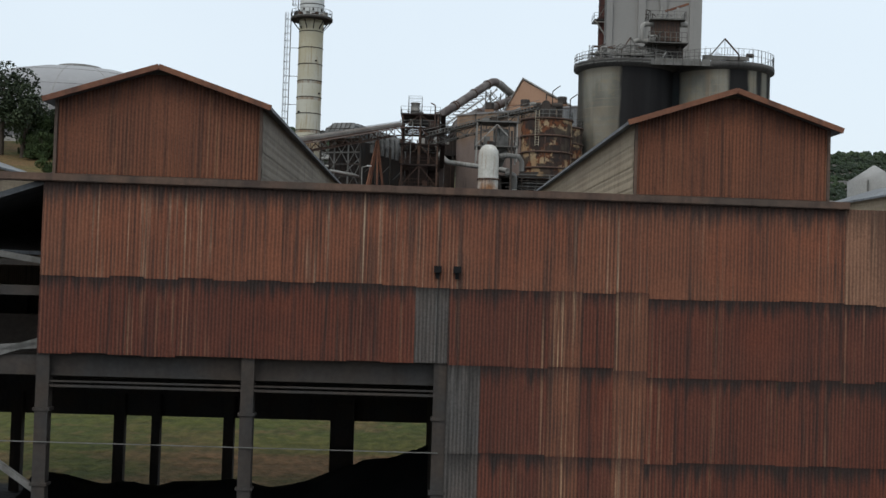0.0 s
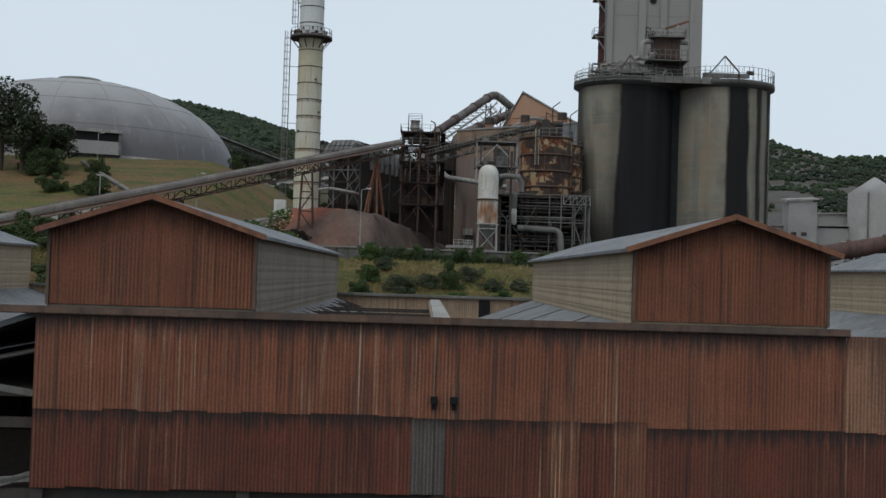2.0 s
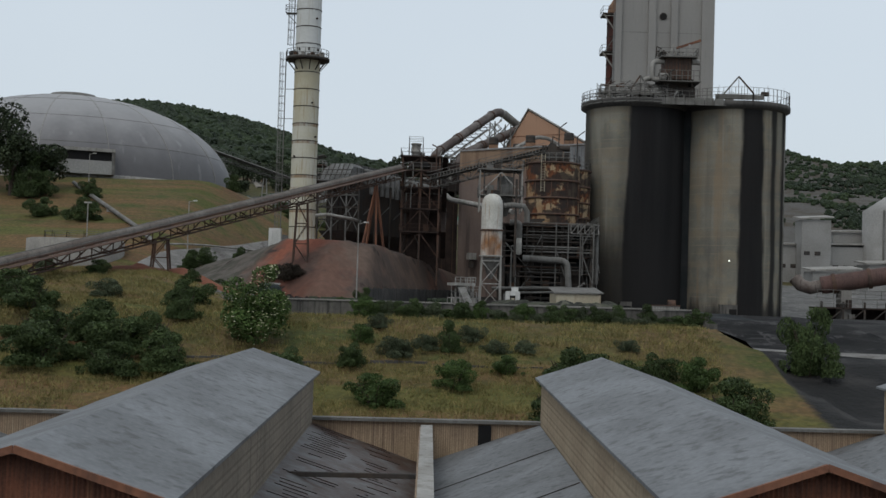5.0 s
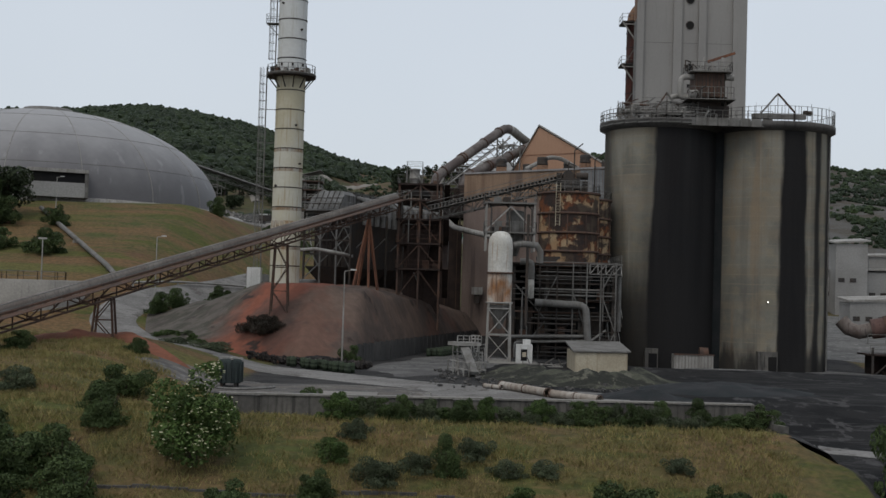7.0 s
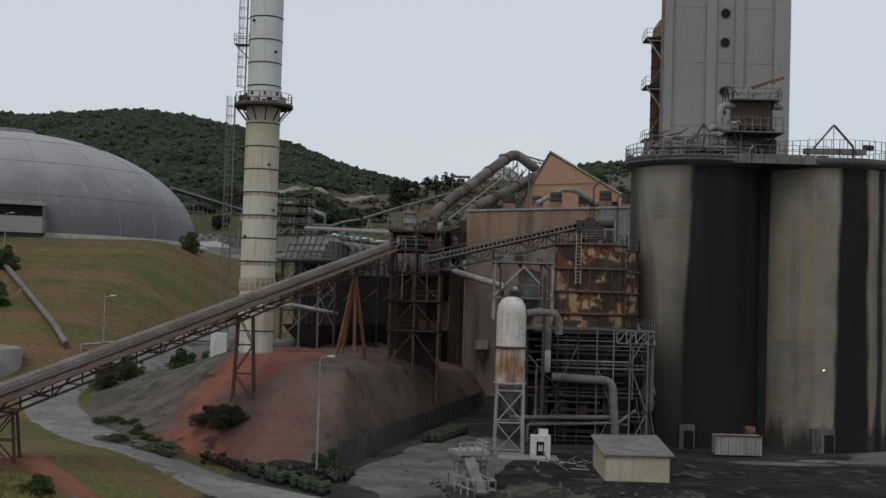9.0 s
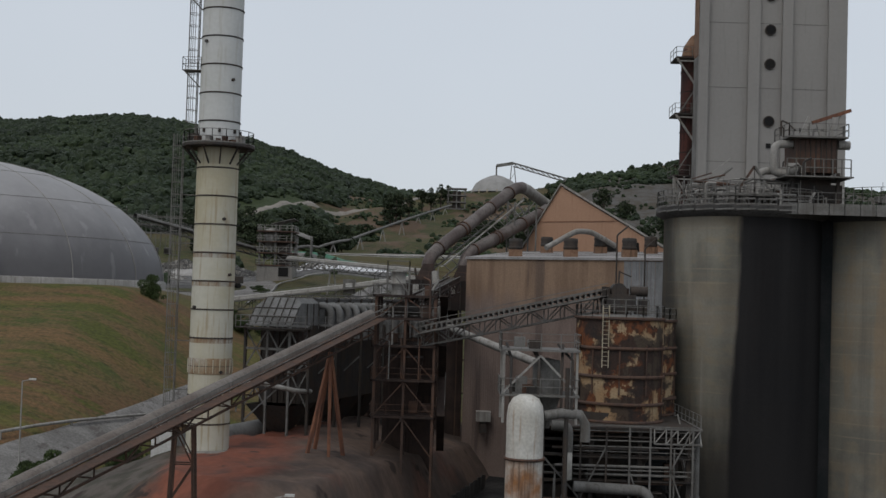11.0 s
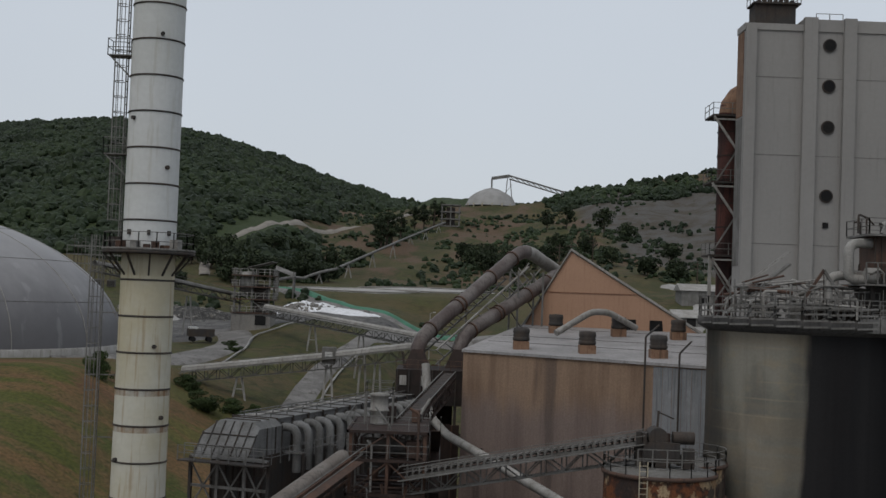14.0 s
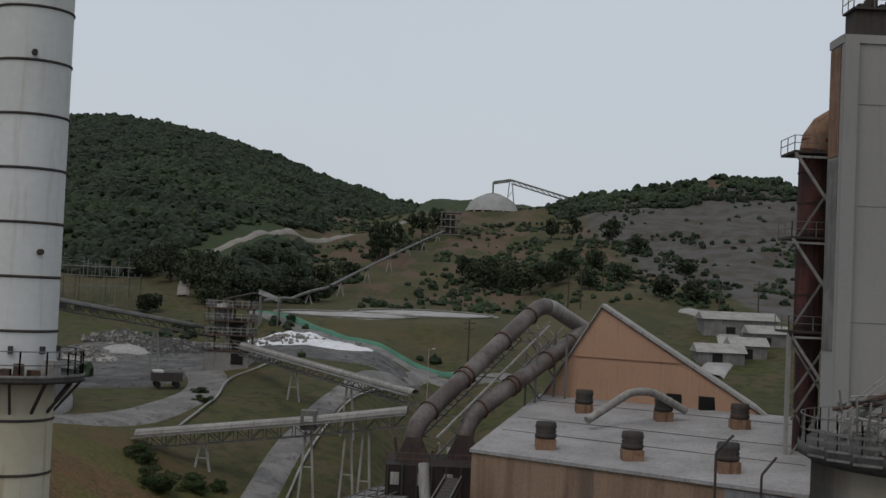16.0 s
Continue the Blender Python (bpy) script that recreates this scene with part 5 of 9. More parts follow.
    part("filter_can", Geo().lathe((1.9, -0.9, 0), [(0.05, 7.0), (0.36, 7.1), (0.36, 9.0), (0.3, 9.4), (0.05, 9.45)], 16), VESSEL_WHITE, f)
    pipe([(2.4, -1.0, 6.6), (8.2, -1.0, 6.4), (8.6, -1.0, 0.9)], 0.42, STEEL_GREY, "large grey dust pipe")
    pipe([(0.2, -1.0, 0.4), (0.2, -1.0, 2.0), (8.8, -1.2, 2.4), (10.6, -0.2, 3.6)], 0.14, STEEL_GREY)
    pipe([(-1.5, -0.8, 2.6), (8.5, -0.8, 2.9)], 0.2, STEEL_GREY)
    pipe([(12.2, 1.0, 3.5), (12.2, 1.0, 11)], 0.28, STEEL_GREY)


build_tanks()


# ---- white dust-collector vessel ----
def build_vessel():
    v = thing("dust_collector", (5.6, 157.3, 12.9), "chipped white dust collector vessel on a steel trestle", "vessel")
    r = 1.32
    part("vessel_body", Geo().lathe((0, 0, 0), [(r, 9.6), (r, 12.6), (r * 0.92, 13.3), (r * 0.7, 13.8), (r * 0.35, 14.05), (0.02, 14.1)], 32), VESSEL_WHITE, v)
    part("vessel_skirt", Geo().lathe((0, 0, 0), [(r, 6.2), (r, 9.6)], 32), VESSEL_RUST, v, "rust-flaked lower shell")
    part("flange", Geo().lathe((0, 0, 0), [(r, 9.5), (r + 0.14, 9.5), (r + 0.14, 9.68), (r, 9.68)], 32), STEEL_RUST, v)
    part("flange", Geo().lathe((0, 0, 0), [(r, 6.3), (r + 0.14, 6.3), (r + 0.14, 6.5), (r, 6.5)], 32), STEEL_PALE, v)
    part("hopper", Geo().lathe((0, 0, 0), [(0.25, 3.6), (r, 6.3)], 24), STEEL_GREY, v)
    for sx in (-1, 1):
        for sy in (-1, 1):
            part("leg", Geo().beam((sx * 1.25, sy * 1.25, 0), (sx * 1.15, sy * 1.15, 6.4), 0.2), STEEL_PALE, v)
    for z in (0.3, 3.0, 5.8):
        for sx in (-1, 1):
            part("tie", Geo().beam((sx * 1.2, -1.2, z), (sx * 1.2, 1.2, z), 0.12).beam((-1.2, sx * 1.2, z), (1.2, sx * 1.2, z), 0.12), STEEL_PALE, v)
    for z0, z1 in ((0.3, 3.0), (3.0, 5.8)):
        part("brace", Geo().beam((-1.2, -1.25, z0), (1.2, -1.25, z1), 0.09).beam((1.2, -1.25, z0), (-1.2, -1.25, z1), 0.09), STEEL_PALE, v)
    # headframe over the vessel
    for x, y in ((-1.6, 0.4), (-1.6, 4.2), (3.6, 0.4), (3.6, 4.2)):
        part("post", Geo().box(x - 0.09, x + 0.09, y - 0.09, y + 0.09, 12.0, 17.2), STEEL_PALE, v)
    for z in (13.9, 17.1):
        part("platform", Geo().box(-1.8, 3.8, 0.2, 4.4, z, z + 0.16), STEEL_GREY, v)
        part("railing", railing([(-1.8, 4.4, z + 0.16), (-1.8, 0.2, z + 0.16), (3.8, 0.2, z + 0.16), (3.8, 4.4, z + 0.16)], 1.1), STEEL_GREY, v)
    part("brace", Geo().beam((-1.6, 0.3, 14.2), (1.0, 0.3, 16.8), 0.14).beam((3.6, 0.3, 14.2), (1.0, 0.3, 16.8), 0.14), STEEL_PALE, v)
    rv = random.Random(5)
    for k in range(9):
        x, y, z = rv.uniform(-1.2, 3.2), rv.uniform(0.8, 3.8), rv.choice((14.06, 17.26))
        part("blower_unit", Geo().box(x - 0.4, x + 0.4, y - 0.35, y + 0.35, z, z + rv.uniform(0.5, 1.3)), rv.choice((STEEL_DARK, STEEL_GREY, STEEL_RUST)), v)
    for k in range(5):
        x = rv.uniform(-1.4, 3.4)
        part("conduit", Geo().tube([(x, 0.3, 13.0), (x, 0.3, 16.5), (x + rv.uniform(-1, 1), 1.8, 17.6)], 0.1, 8), rv.choice((STEEL_PALE, STEEL_DARK)), v)
    part("cyclone", Geo().lathe((1.6, 2.4, 0), [(0.3, 11.5), (1.0, 13.6), (1.0, 16.4), (0.02, 16.6)], 20), STEEL_GREY, v)
    part("side_pipe", Geo().tube([(r, 0, 12.6), (r + 1.2, 0.2, 12.8), (r + 2.6, 0.6, 12.7), (r + 3.0, 0.6, 12.0), (r + 3.0, 0.6, 10.8)], 0.36, 12), STEEL_GREY, v)
    part("side_pipe", Geo().tube([(r + 1.6, 0.3, 4), (r + 1.6, 0.3, 16)], 0.16, 10), STEEL_DARK, v)


build_vessel()


# ---- conveyors ----
def lerp3(a, b, t):
    return Vector(a).lerp(Vector(b), t)


def build_conveyor(name, a, b, label, hood=0.62, depth=1.3, bays=18, mat=STEEL_PALE, truss=STEEL_RUST, open_top=False, walk=True):
    """A belt conveyor from a to b: hood or open rollers on a lattice truss."""
    a, b = Vector(a), Vector(b)
    c = thing(name, a, label, "conveyor")
    d = b - a
    side = Vector((d.y, -d.x, 0)).normalized() * 0.62
    if not open_top:
        g = Geo()
        ring = [(-0.52, 0.0), (-0.5, 0.28), (-0.36, hood * 0.82), (0, hood), (0.36, hood * 0.82), (0.5, 0.28), (0.52, 0.0)]
        up = Vector((0, 0, 1))
        n = bays * 2
        vs = [d * (k / n) + side.normalized() * u + up * w for k in range(n + 1) for u, w in ring]
        m = len(ring)
        g.add(vs, [(k * m + j, k * m + j + 1, (k + 1) * m + j + 1, (k + 1) * m + j) for k in range(n) for j in range(m - 1)], True)
        part("hood", g, mat, c, "dusty half-round belt cover")
    else:
        up = Vector((0, 0, 1))
        idler = Geo().beam(-side * 0.9 + up * 0.35, side * 0.9 + up * 0.35, 0.2).beam(side - up * 0.1, side + up * 0.55, 0.1).beam(-side - up * 0.1, -side + up * 0.55, 0.1).mesh("idler", truss)
        for k in range(bays * 3):
            part("idler", idler, None, c).location = d * ((k + 0.5) / (bays * 3))
        part("belt", Geo().beam(Vector((0, 0, 0.42)), d + Vector((0, 0, 0.42)), 0.9, 0.05), STEEL_DARK, c)
        part("guard_rail", Geo().beam(side + Vector((0, 0, 0.6)), d + side + Vector((0, 0, 0.6)), 0.08).beam(-side + Vector((0, 0, 0.6)), d - side + Vector((0, 0, 0.6)), 0.08), STEEL_GREY, c)
    low = Vector((0, 0, -depth))
    for s in (-1, 1):
        g = Geo()
        g.beam(side * s, d + side * s, 0.16).beam(side * s + low, d + side * s + low, 0.14)
        for k in range(bays):
            p, q = d * (k / bays), d * ((k + 1) / bays)
            g.beam(p + side * s, p + side * s + low, 0.09)
            g.beam((p if k % 2 else q) + side * s, (q if k % 2 else p) + side * s + low, 0.09)
        part("truss_side", g, truss, c)
    floor_bar = Geo().beam(side + low, -side + low, 0.09).mesh("cross_bar", truss)
    for k in range(bays + 1):
        part("cross_bar", floor_bar, truss, c).location = d * (k / bays)
    if not walk:
        return c, d
    part("walkway", Geo().beam(side * 1.9 + low * 0.1, d + side * 1.9 + low * 0.1, 0.9, 0.06), truss, c)
    part("walk_rail", Geo().beam(side * 2.5 + Vector((0, 0, 0.9)), d + side * 2.5 + Vector((0, 0, 0.9)), 0.06).beam(side * 2.5 + Vector((0, 0, 0.45)), d + side * 2.5 + Vector((0, 0, 0.45)), 0.05), STEEL_GREY, c)
    return c, d


def mound_z(x, y):
    """Height of the earth mound round the stack."""
    front = 141.5 + (0.6 * (x + 14) if x > -14 else 0.75 * (-14 - x))
    if x > -9:
        front = 144.5 + 4.4 * (x + 9)
    f = lin(0, 12.5, y - front) * lin(0, 14, x + 34 + 0.2 * (min(y, 172) - 160) - 0.42 * max(0, y - 172))
    base_z = ground_z(x, y)
    top = 20.6 - 3.4 * sm(-12, 5, x)
    z = base_z - 0.4 + max(0, top - base_z + 0.4) * (f ** 0.8)
    return z + 0.4 * noise.fractal(Vector((x * 0.22, y * 0.22, 0)), 1, 2, 4) * min(1, 3 * f)


def trestle(p, top, name="conveyor_trestle", mat=STEEL_RUST, spread=0.9):
    """Two braced pairs of legs under a conveyor."""
    gz = max(ground_z(p[0], p[1]), mound_z(p[0], p[1])) - 0.3
    t = thing(name, (p[0], p[1], gz), "rusted braced steel trestle leg pair", "trestle", "conveyor trestles")
    h = top - gz
    for sx in (-1, 1):
        for sy in (-1, 1):
            part("leg", Geo().beam((sx * spread, sy * 0.5, 0), (sx * 0.6, sy * 0.4, h), 0.16), mat, t)
    n = max(2, int(h / 2))
    for k in range(n):
        z0, z1 = h * k / n, h * (k + 1) / n
        w0, w1 = spread - (spread - 0.6) * k / n, spread - (spread - 0.6) * (k + 1) / n
        s = 1 if k % 2 else -1
        for y in (-0.45, 0.45):
            part("diagonal", Geo().beam((-w0 * s, y, z0), (w1 * s, y, z1), 0.08), mat, t)
            part("tie_bar", Geo().beam((-w1, y, z1), (w1, y, z1), 0.08), mat, t)


C1A, C1B = Vector((-38.6, 93.2, 13.9)), Vector((-6.9, 177.8, 31.7))
build_conveyor("covered_conveyor", C1A, C1B, "long covered belt conveyor on a rusted lattice truss", bays=30, mat=HOOD_GREY)
for k in (0.36, 0.68):
    p = C1A.lerp(C1B, k)
    trestle(p, p.z - 1.3)
legs = thing("a_frame_support", (-9.6, 171, 20), "rusty A-frame conveyor support legs", "support")
for dx, dy in ((-1.6, -1.5), (0.3, -1.8), (-1.3, 1.8), (1.2, 1.6)):
    part("leg", Geo().beam((dx, dy, 0), (0.0, 0.0, 8.8), 0.26), TRIM_RUST, legs)
build_conveyor("open_conveyor", (-2.4, 179.0, 30.4), (13.6, 172.8, 34.3), "open belt conveyor with rollers on a grey truss", bays=12, open_top=True, truss=STEEL_GREY, depth=1.2)


# ---- transfer tower ----
def build_transfer():
    t = thing("transfer_tower", (-6.4, 178.2, 19.5), "dark rusted lattice steel transfer tower", "tower")
    W, D, H = 5.2, 9.0, 14.2
    levels = (0, 3.6, 6.8, 9.8, 12.2, H)
    for x in (0, W / 2, W):
        for y in (0, D / 2, D):
            part("column", Geo().box(x - 0.11, x + 0.11, y - 0.11, y + 0.11, -4, H), STEEL_RUST if y == 0 else DARK_RUST, t)
    for k, z in enumerate(levels[1:]):
        part("floor_frame", Geo().box(-0.3, W + 0.3, -0.3, -0.14, z - 0.2, z).box(-0.3, W + 0.3, D + 0.14, D + 0.3, z - 0.2, z).box(-0.3, -0.14, -0.3, D, z - 0.2, z).box(W + 0.14, W + 0.3, -0.3, D, z - 0.2, z), DARK_RUST, t)
        for n in range(10):
            if k == 4 or n % 2:
                part("grating_plank", Geo().box(-0.1, W + 0.1, n * 0.9, n * 0.9 + 0.8, z - 0.12, z - 0.04), DARK_RUST, t)
    for z0, z1 in zip(levels, levels[1:]):
        for x in (0, W):
            part("brace", Geo().beam((x, -0.1, z0), (W / 2, -0.1, z1 - 0.2), 0.1), STEEL_RUST, t)
        for x in (-0.1, W + 0.1):
            for y in (0, D):
                part("brace", Geo().beam((x, y, z0), (x, D / 2, z1 - 0.2), 0.1), STEEL_RUST, t)
        part("railing", railing([(-0.3, D, z1), (-0.3, -0.3, z1), (W + 0.3, -0.3, z1), (W + 0.3, D, z1)], 1.0, False, 0.05), STEEL_GREY if z1 > 12 else STEEL_RUST, t)
    part("chute", Geo().add([(1.4, 3.2, 3.2), (3.4, 3.2, 3.2), (3.4, 5.2, 3.2), (1.4, 5.2, 3.2), (0.8, 2.2, 8.6), (4.2, 2.2, 8.6), (4.2, 6.4, 8.6), (0.8, 6.4, 8.6)], [(0, 1, 5, 4), (1, 2, 6, 5), (2, 3, 7, 6), (3, 0, 4, 7), (4, 5, 6, 7)]), DARK_RUST, t, "blackened steel chute")
    part("drive_drum", Geo().cyl((0.8, 1.2, 13.0), (3.8, 1.2, 13.0), 0.55), STEEL_DARK, t)
    part("gearbox", Geo().box(3.9, 4.9, 0.6, 1.8, 12.25, 13.4), STEEL_RUST, t)
    f = part("head_filter", Geo().lathe((1.7, 4.4, 0), [(0.62, H), (0.62, H + 0.9), (0.74, H + 0.95), (0.74, H + 1.05), (0.66, H + 1.1), (0.66, H + 2.0), (0.76, H + 2.05), (0.76, H + 2.2), (0.02, H + 2.3)], 18), STEEL_PALE, t, "dusty pale bin-top filter")
    part("filter_rail", railing([(0.7, 3.4, H + 2.2), (2.7, 3.4, H + 2.2), (2.7, 5.4, H + 2.2), (0.7, 5.4, H + 2.2)], 0.9, True, 0.05), STEEL_GREY, f)
    for x, y in ((0.7, 3.4), (2.7, 3.4), (2.7, 5.4), (0.7, 5.4)):
        part("cage_post", Geo().box(x - 0.05, x + 0.05, y - 0.05, y + 0.05, H, H + 2.2), STEEL_GREY, f)
    rt = random.Random(33)
    for k in range(14):
        x, y, z = rt.uniform(0, W), rt.choice((-0.25, 0.4, D - 0.5)), rt.choice(levels[:5])
        part("service_pipe", bent([(x, y, z), (x, y, z + rt.uniform(1.5, 3.4)), (x + rt.uniform(-1.8, 1.8), y + 0.2, z + 3.6)], rt.uniform(0.05, 0.12), 8), rt.choice((STEEL_GREY, STEEL_RUST, STEEL_PALE)), t)
    for k in range(10):
        x, y, z = rt.uniform(0.2, W - 0.8), rt.uniform(0.2, D - 1), rt.choice(levels[1:])
        part("machine_box", Geo().box(x, x + rt.uniform(0.4, 0.9), y, y + 0.7, z, z + rt.uniform(0.5, 1.3)), rt.choice((DARK_RUST, STEEL_RUST, STEEL_DARK)), t)
    for k, (z0, z1) in enumerate(zip(levels[:-1], levels[1:])):
        y0, y1 = (1.0, 5.5) if k % 2 else (5.5, 1.0)
        st = part("stair_flight", Geo().beam((W + 0.75, y0, z0), (W + 0.75, y1, z1), 0.7, 0.07), DARK_RUST, t)
        part("handrail", Geo().beam((W + 1.08, y0, z0 + 1.0), (W + 1.08, y1, z1 + 1.0), 0.05), STEEL_GREY, st)
    # dark panel added to close off the view through the lower tower
    part("dust_curtain", Geo().box(0.4, W - 0.2, D - 0.4, D - 0.2, -4, 9.5), DARK_RUST, t)


build_transfer()


# ---- baghouse with its row of boxes and bent pipes ----
def build_baghouse():
    b = thing("baghouse", (-16.6, 184.5, 18.5), "long grey dusty baghouse on steel legs", "baghouse", turn=-19.5)
    L, W = 40.0, 4.6
    z0, z1 = 12.0, 14.6
    ring = [(-W / 2, z0), (-W / 2, z1 - 0.9), (-W / 2 + 1.0, z1), (W / 2 - 0.6, z1), (W / 2, z1 - 0.5), (W / 2, z0)]
    part("hood", Geo().add([(x, 0.8 * (z - z0), z) for x, z in ring] + [(x, 5.5, z) for x, z in ring],
         [tuple(range(6)), *[(k, 6 + k, 6 + (k + 1) % 6, (k + 1) % 6) for k in range(6)]]), BAG_GREY, b, "sloped grey end hood")
    for k in range(7):
        x = -W / 2 + W * k / 6
        part("stiffener", Geo().beam((x, -0.04, z0), (x, -0.04 + 0.8 * (1.75 if k in (0, 6) else 2.55), z0 + (1.75 if k in (0, 6) else 2.55)), 0.09), STEEL_DARK, b)
    for h in (0.8, 1.6):
        part("stiffener", Geo().beam((-W / 2, 0.8 * h - 0.05, z0 + h), (W / 2, 0.8 * h - 0.05, z0 + h), 0.09), STEEL_DARK, b)
    for y in (3.0, 4.4, 5.5):
        part("stiffener", Geo().beam((-W / 2 + 1.0, y, z1 + 0.03), (W / 2 - 0.6, y, z1 + 0.03), 0.1).beam((W / 2 + 0.02, y, z0), (W / 2 + 0.02, y, z1 - 0.5), 0.1), STEEL_DARK, b)
    for k in range(12):
        y = 5.6 + k * 2.85
        part("filter_chamber", Geo().box(-W / 2 + 0.3, W / 2 - 0.6, y, y + 2.7, z0, z1 - 0.1).box(-W / 2 + 0.2, W / 2 - 0.5, y, y + 2.7, z1 - 0.1, z1), BAG_GREY, b)
        part("chamber_rib", Geo().box(-W / 2 + 0.1, W / 2 - 0.4, y - 0.08, y, z0, z1 + 0.06), STEEL_DARK, b)
        part("hatch", Geo().box(-1.2, -0.2, y + 0.7, y + 2.0, z1, z1 + 0.1), STEEL_PALE, b)
    x = W / 2 - 0.6
    for k in range(16):
        y = 6.4 + k * 2.08
        part("bent_duct", Geo().tube([(x, y, z1 - 0.75), (x + 0.8, y, z1 - 0.7), (x + 1.25, y, z1 - 0.85), (x + 1.5, y, z1 - 1.25), (x + 1.55, y, z1 - 1.8), (x + 1.55, y, z0 - 1.6)], 0.34, 12), BAG_GREY, b, "bent grey duct")
        part("duct_flange", Geo().cyl((x + 0.1, y, z1 - 0.75), (x + 0.2, y, z1 - 0.75), 0.44), STEEL_DARK, b)
    part("casing", Geo().box(-W / 2, W / 2, 2.6, L, 4.6, z0), STEEL_DARK, b)
    for k in range(8):
        x = -W / 2 + 0.1 + (W - 0.2) * k / 7
        part("stiffener", Geo().box(x - 0.05, x + 0.05, 2.5, 2.6, 4.6, z0), DARK_RUST, b)
    for z in (6.2, 8.0, 9.8, 11.6):
        part("stiffener", Geo().box(-W / 2, W / 2, 2.46, 2.498, z, z + 0.12), STEEL_DARK, b)
        part("front_beam", Geo().box(-W / 2 - 0.2, W / 2 + 1.8, -0.1, 0.1, z - 0.1, z + 0.1), STEEL_GREY if z > 9 else STEEL_DARK, b)
    for x0, x1, z in ((-2.5, -0.2, 8.0), (-0.2, 2.1, 8.0), (2.1, 4.1, 8.0), (-2.5, -0.2, 4.4), (2.1, 4.1, 4.4)):
        part("front_brace", Geo().beam((x0, 0, z), (x1, 0, z + 3.6), 0.11).beam((x1, 0, z), (x0, 0, z + 3.6), 0.11), STEEL_GREY, b)
    for x in (-2.5, -0.2, 2.1, 4.1):
        part("front_post", Geo().box(x - 0.1, x + 0.1, -0.1, 0.1, -2, z0), STEEL_GREY, b)
    part("front_walk", Geo().box(-W / 2 - 0.6, W / 2 + 2.0, -1.3, -0.1, z0 - 0.3, z0 - 0.2), STEEL_DARK, b)
    part("front_walk_rail", railing([(-W / 2 - 0.6, -1.3, z0 - 0.2), (W / 2 + 2.0, -1.3, z0 - 0.2)], 1.1, False, 0.06), STEEL_GREY, b)
    part("side_pipe", bent([(W / 2 + 1.6, 1.0, 6.0), (W / 2 + 1.6, -1.6, 6.2), (W / 2 - 2.0, -2.2, 6.8), (-W / 2 - 2.6, -2.0, 6.4)], 0.22, 10), STEEL_PALE, b, "pale dust pipe before the legs")
    for y in (0, 6, 12, 18, 24, 30, 36):
        for x in (-W / 2 - 0.2, W / 2 + 1.8):
            part("leg", Geo().box(x - 0.12, x + 0.12, y - 0.12, y + 0.12, -2, z0), STEEL_DARK, b)
        part("tie", Geo().beam((-W / 2 - 0.2, y, z0), (W / 2 + 1.8, y, z0), 0.2).beam((-W / 2 - 0.2, y, 3), (W / 2 + 1.8, y, z0 - 3), 0.12), BAG_GREY, b)
    for k in range(7):
        y = k * 5.8
        part("discharge_hopper", Geo().add([(-W / 2, y, 4.6), (W / 2, y, 4.6), (W / 2, y + 5.6, 4.6), (-W / 2, y + 5.6, 4.6), (-0.3, y + 2.5, 1.2), (0.3, y + 2.5, 1.2), (0.3, y + 3.1, 1.2), (-0.3, y + 3.1, 1.2)],
             [(0, 1, 5, 4), (1, 2, 6, 5), (2, 3, 7, 6), (3, 0, 4, 7)]), STEEL_DARK, b)
    for x in (-1.5, -0.4, 0.9):
        part("roof_rail", Geo().beam((x, 5.6, z1 + 0.3), (x, 39.5, z1 + 0.3), 0.08), STEEL_GREY, b)
        for k in range(12):
            part("rail_post", Geo().box(x - 0.04, x + 0.04, 6.2 + k * 2.85, 6.28 + k * 2.85, z1, z1 + 0.3), STEEL_GREY, b)
    part("walkway_rail", railing([(-W / 2 - 0.8, 0, z0 - 0.2), (W / 2 + 2, 0, z0 - 0.2), (W / 2 + 2, L * 0.7, z0 - 0.2)], 1.1), BAG_GREY, b)
    part("outlet_duct", Geo().tube([(-2.3, 4, 1.8), (-2.2, -6, 1.8), (-1.2, -13, 2.2)], 1.1, 16), BAG_GREY, b)


build_baghouse()


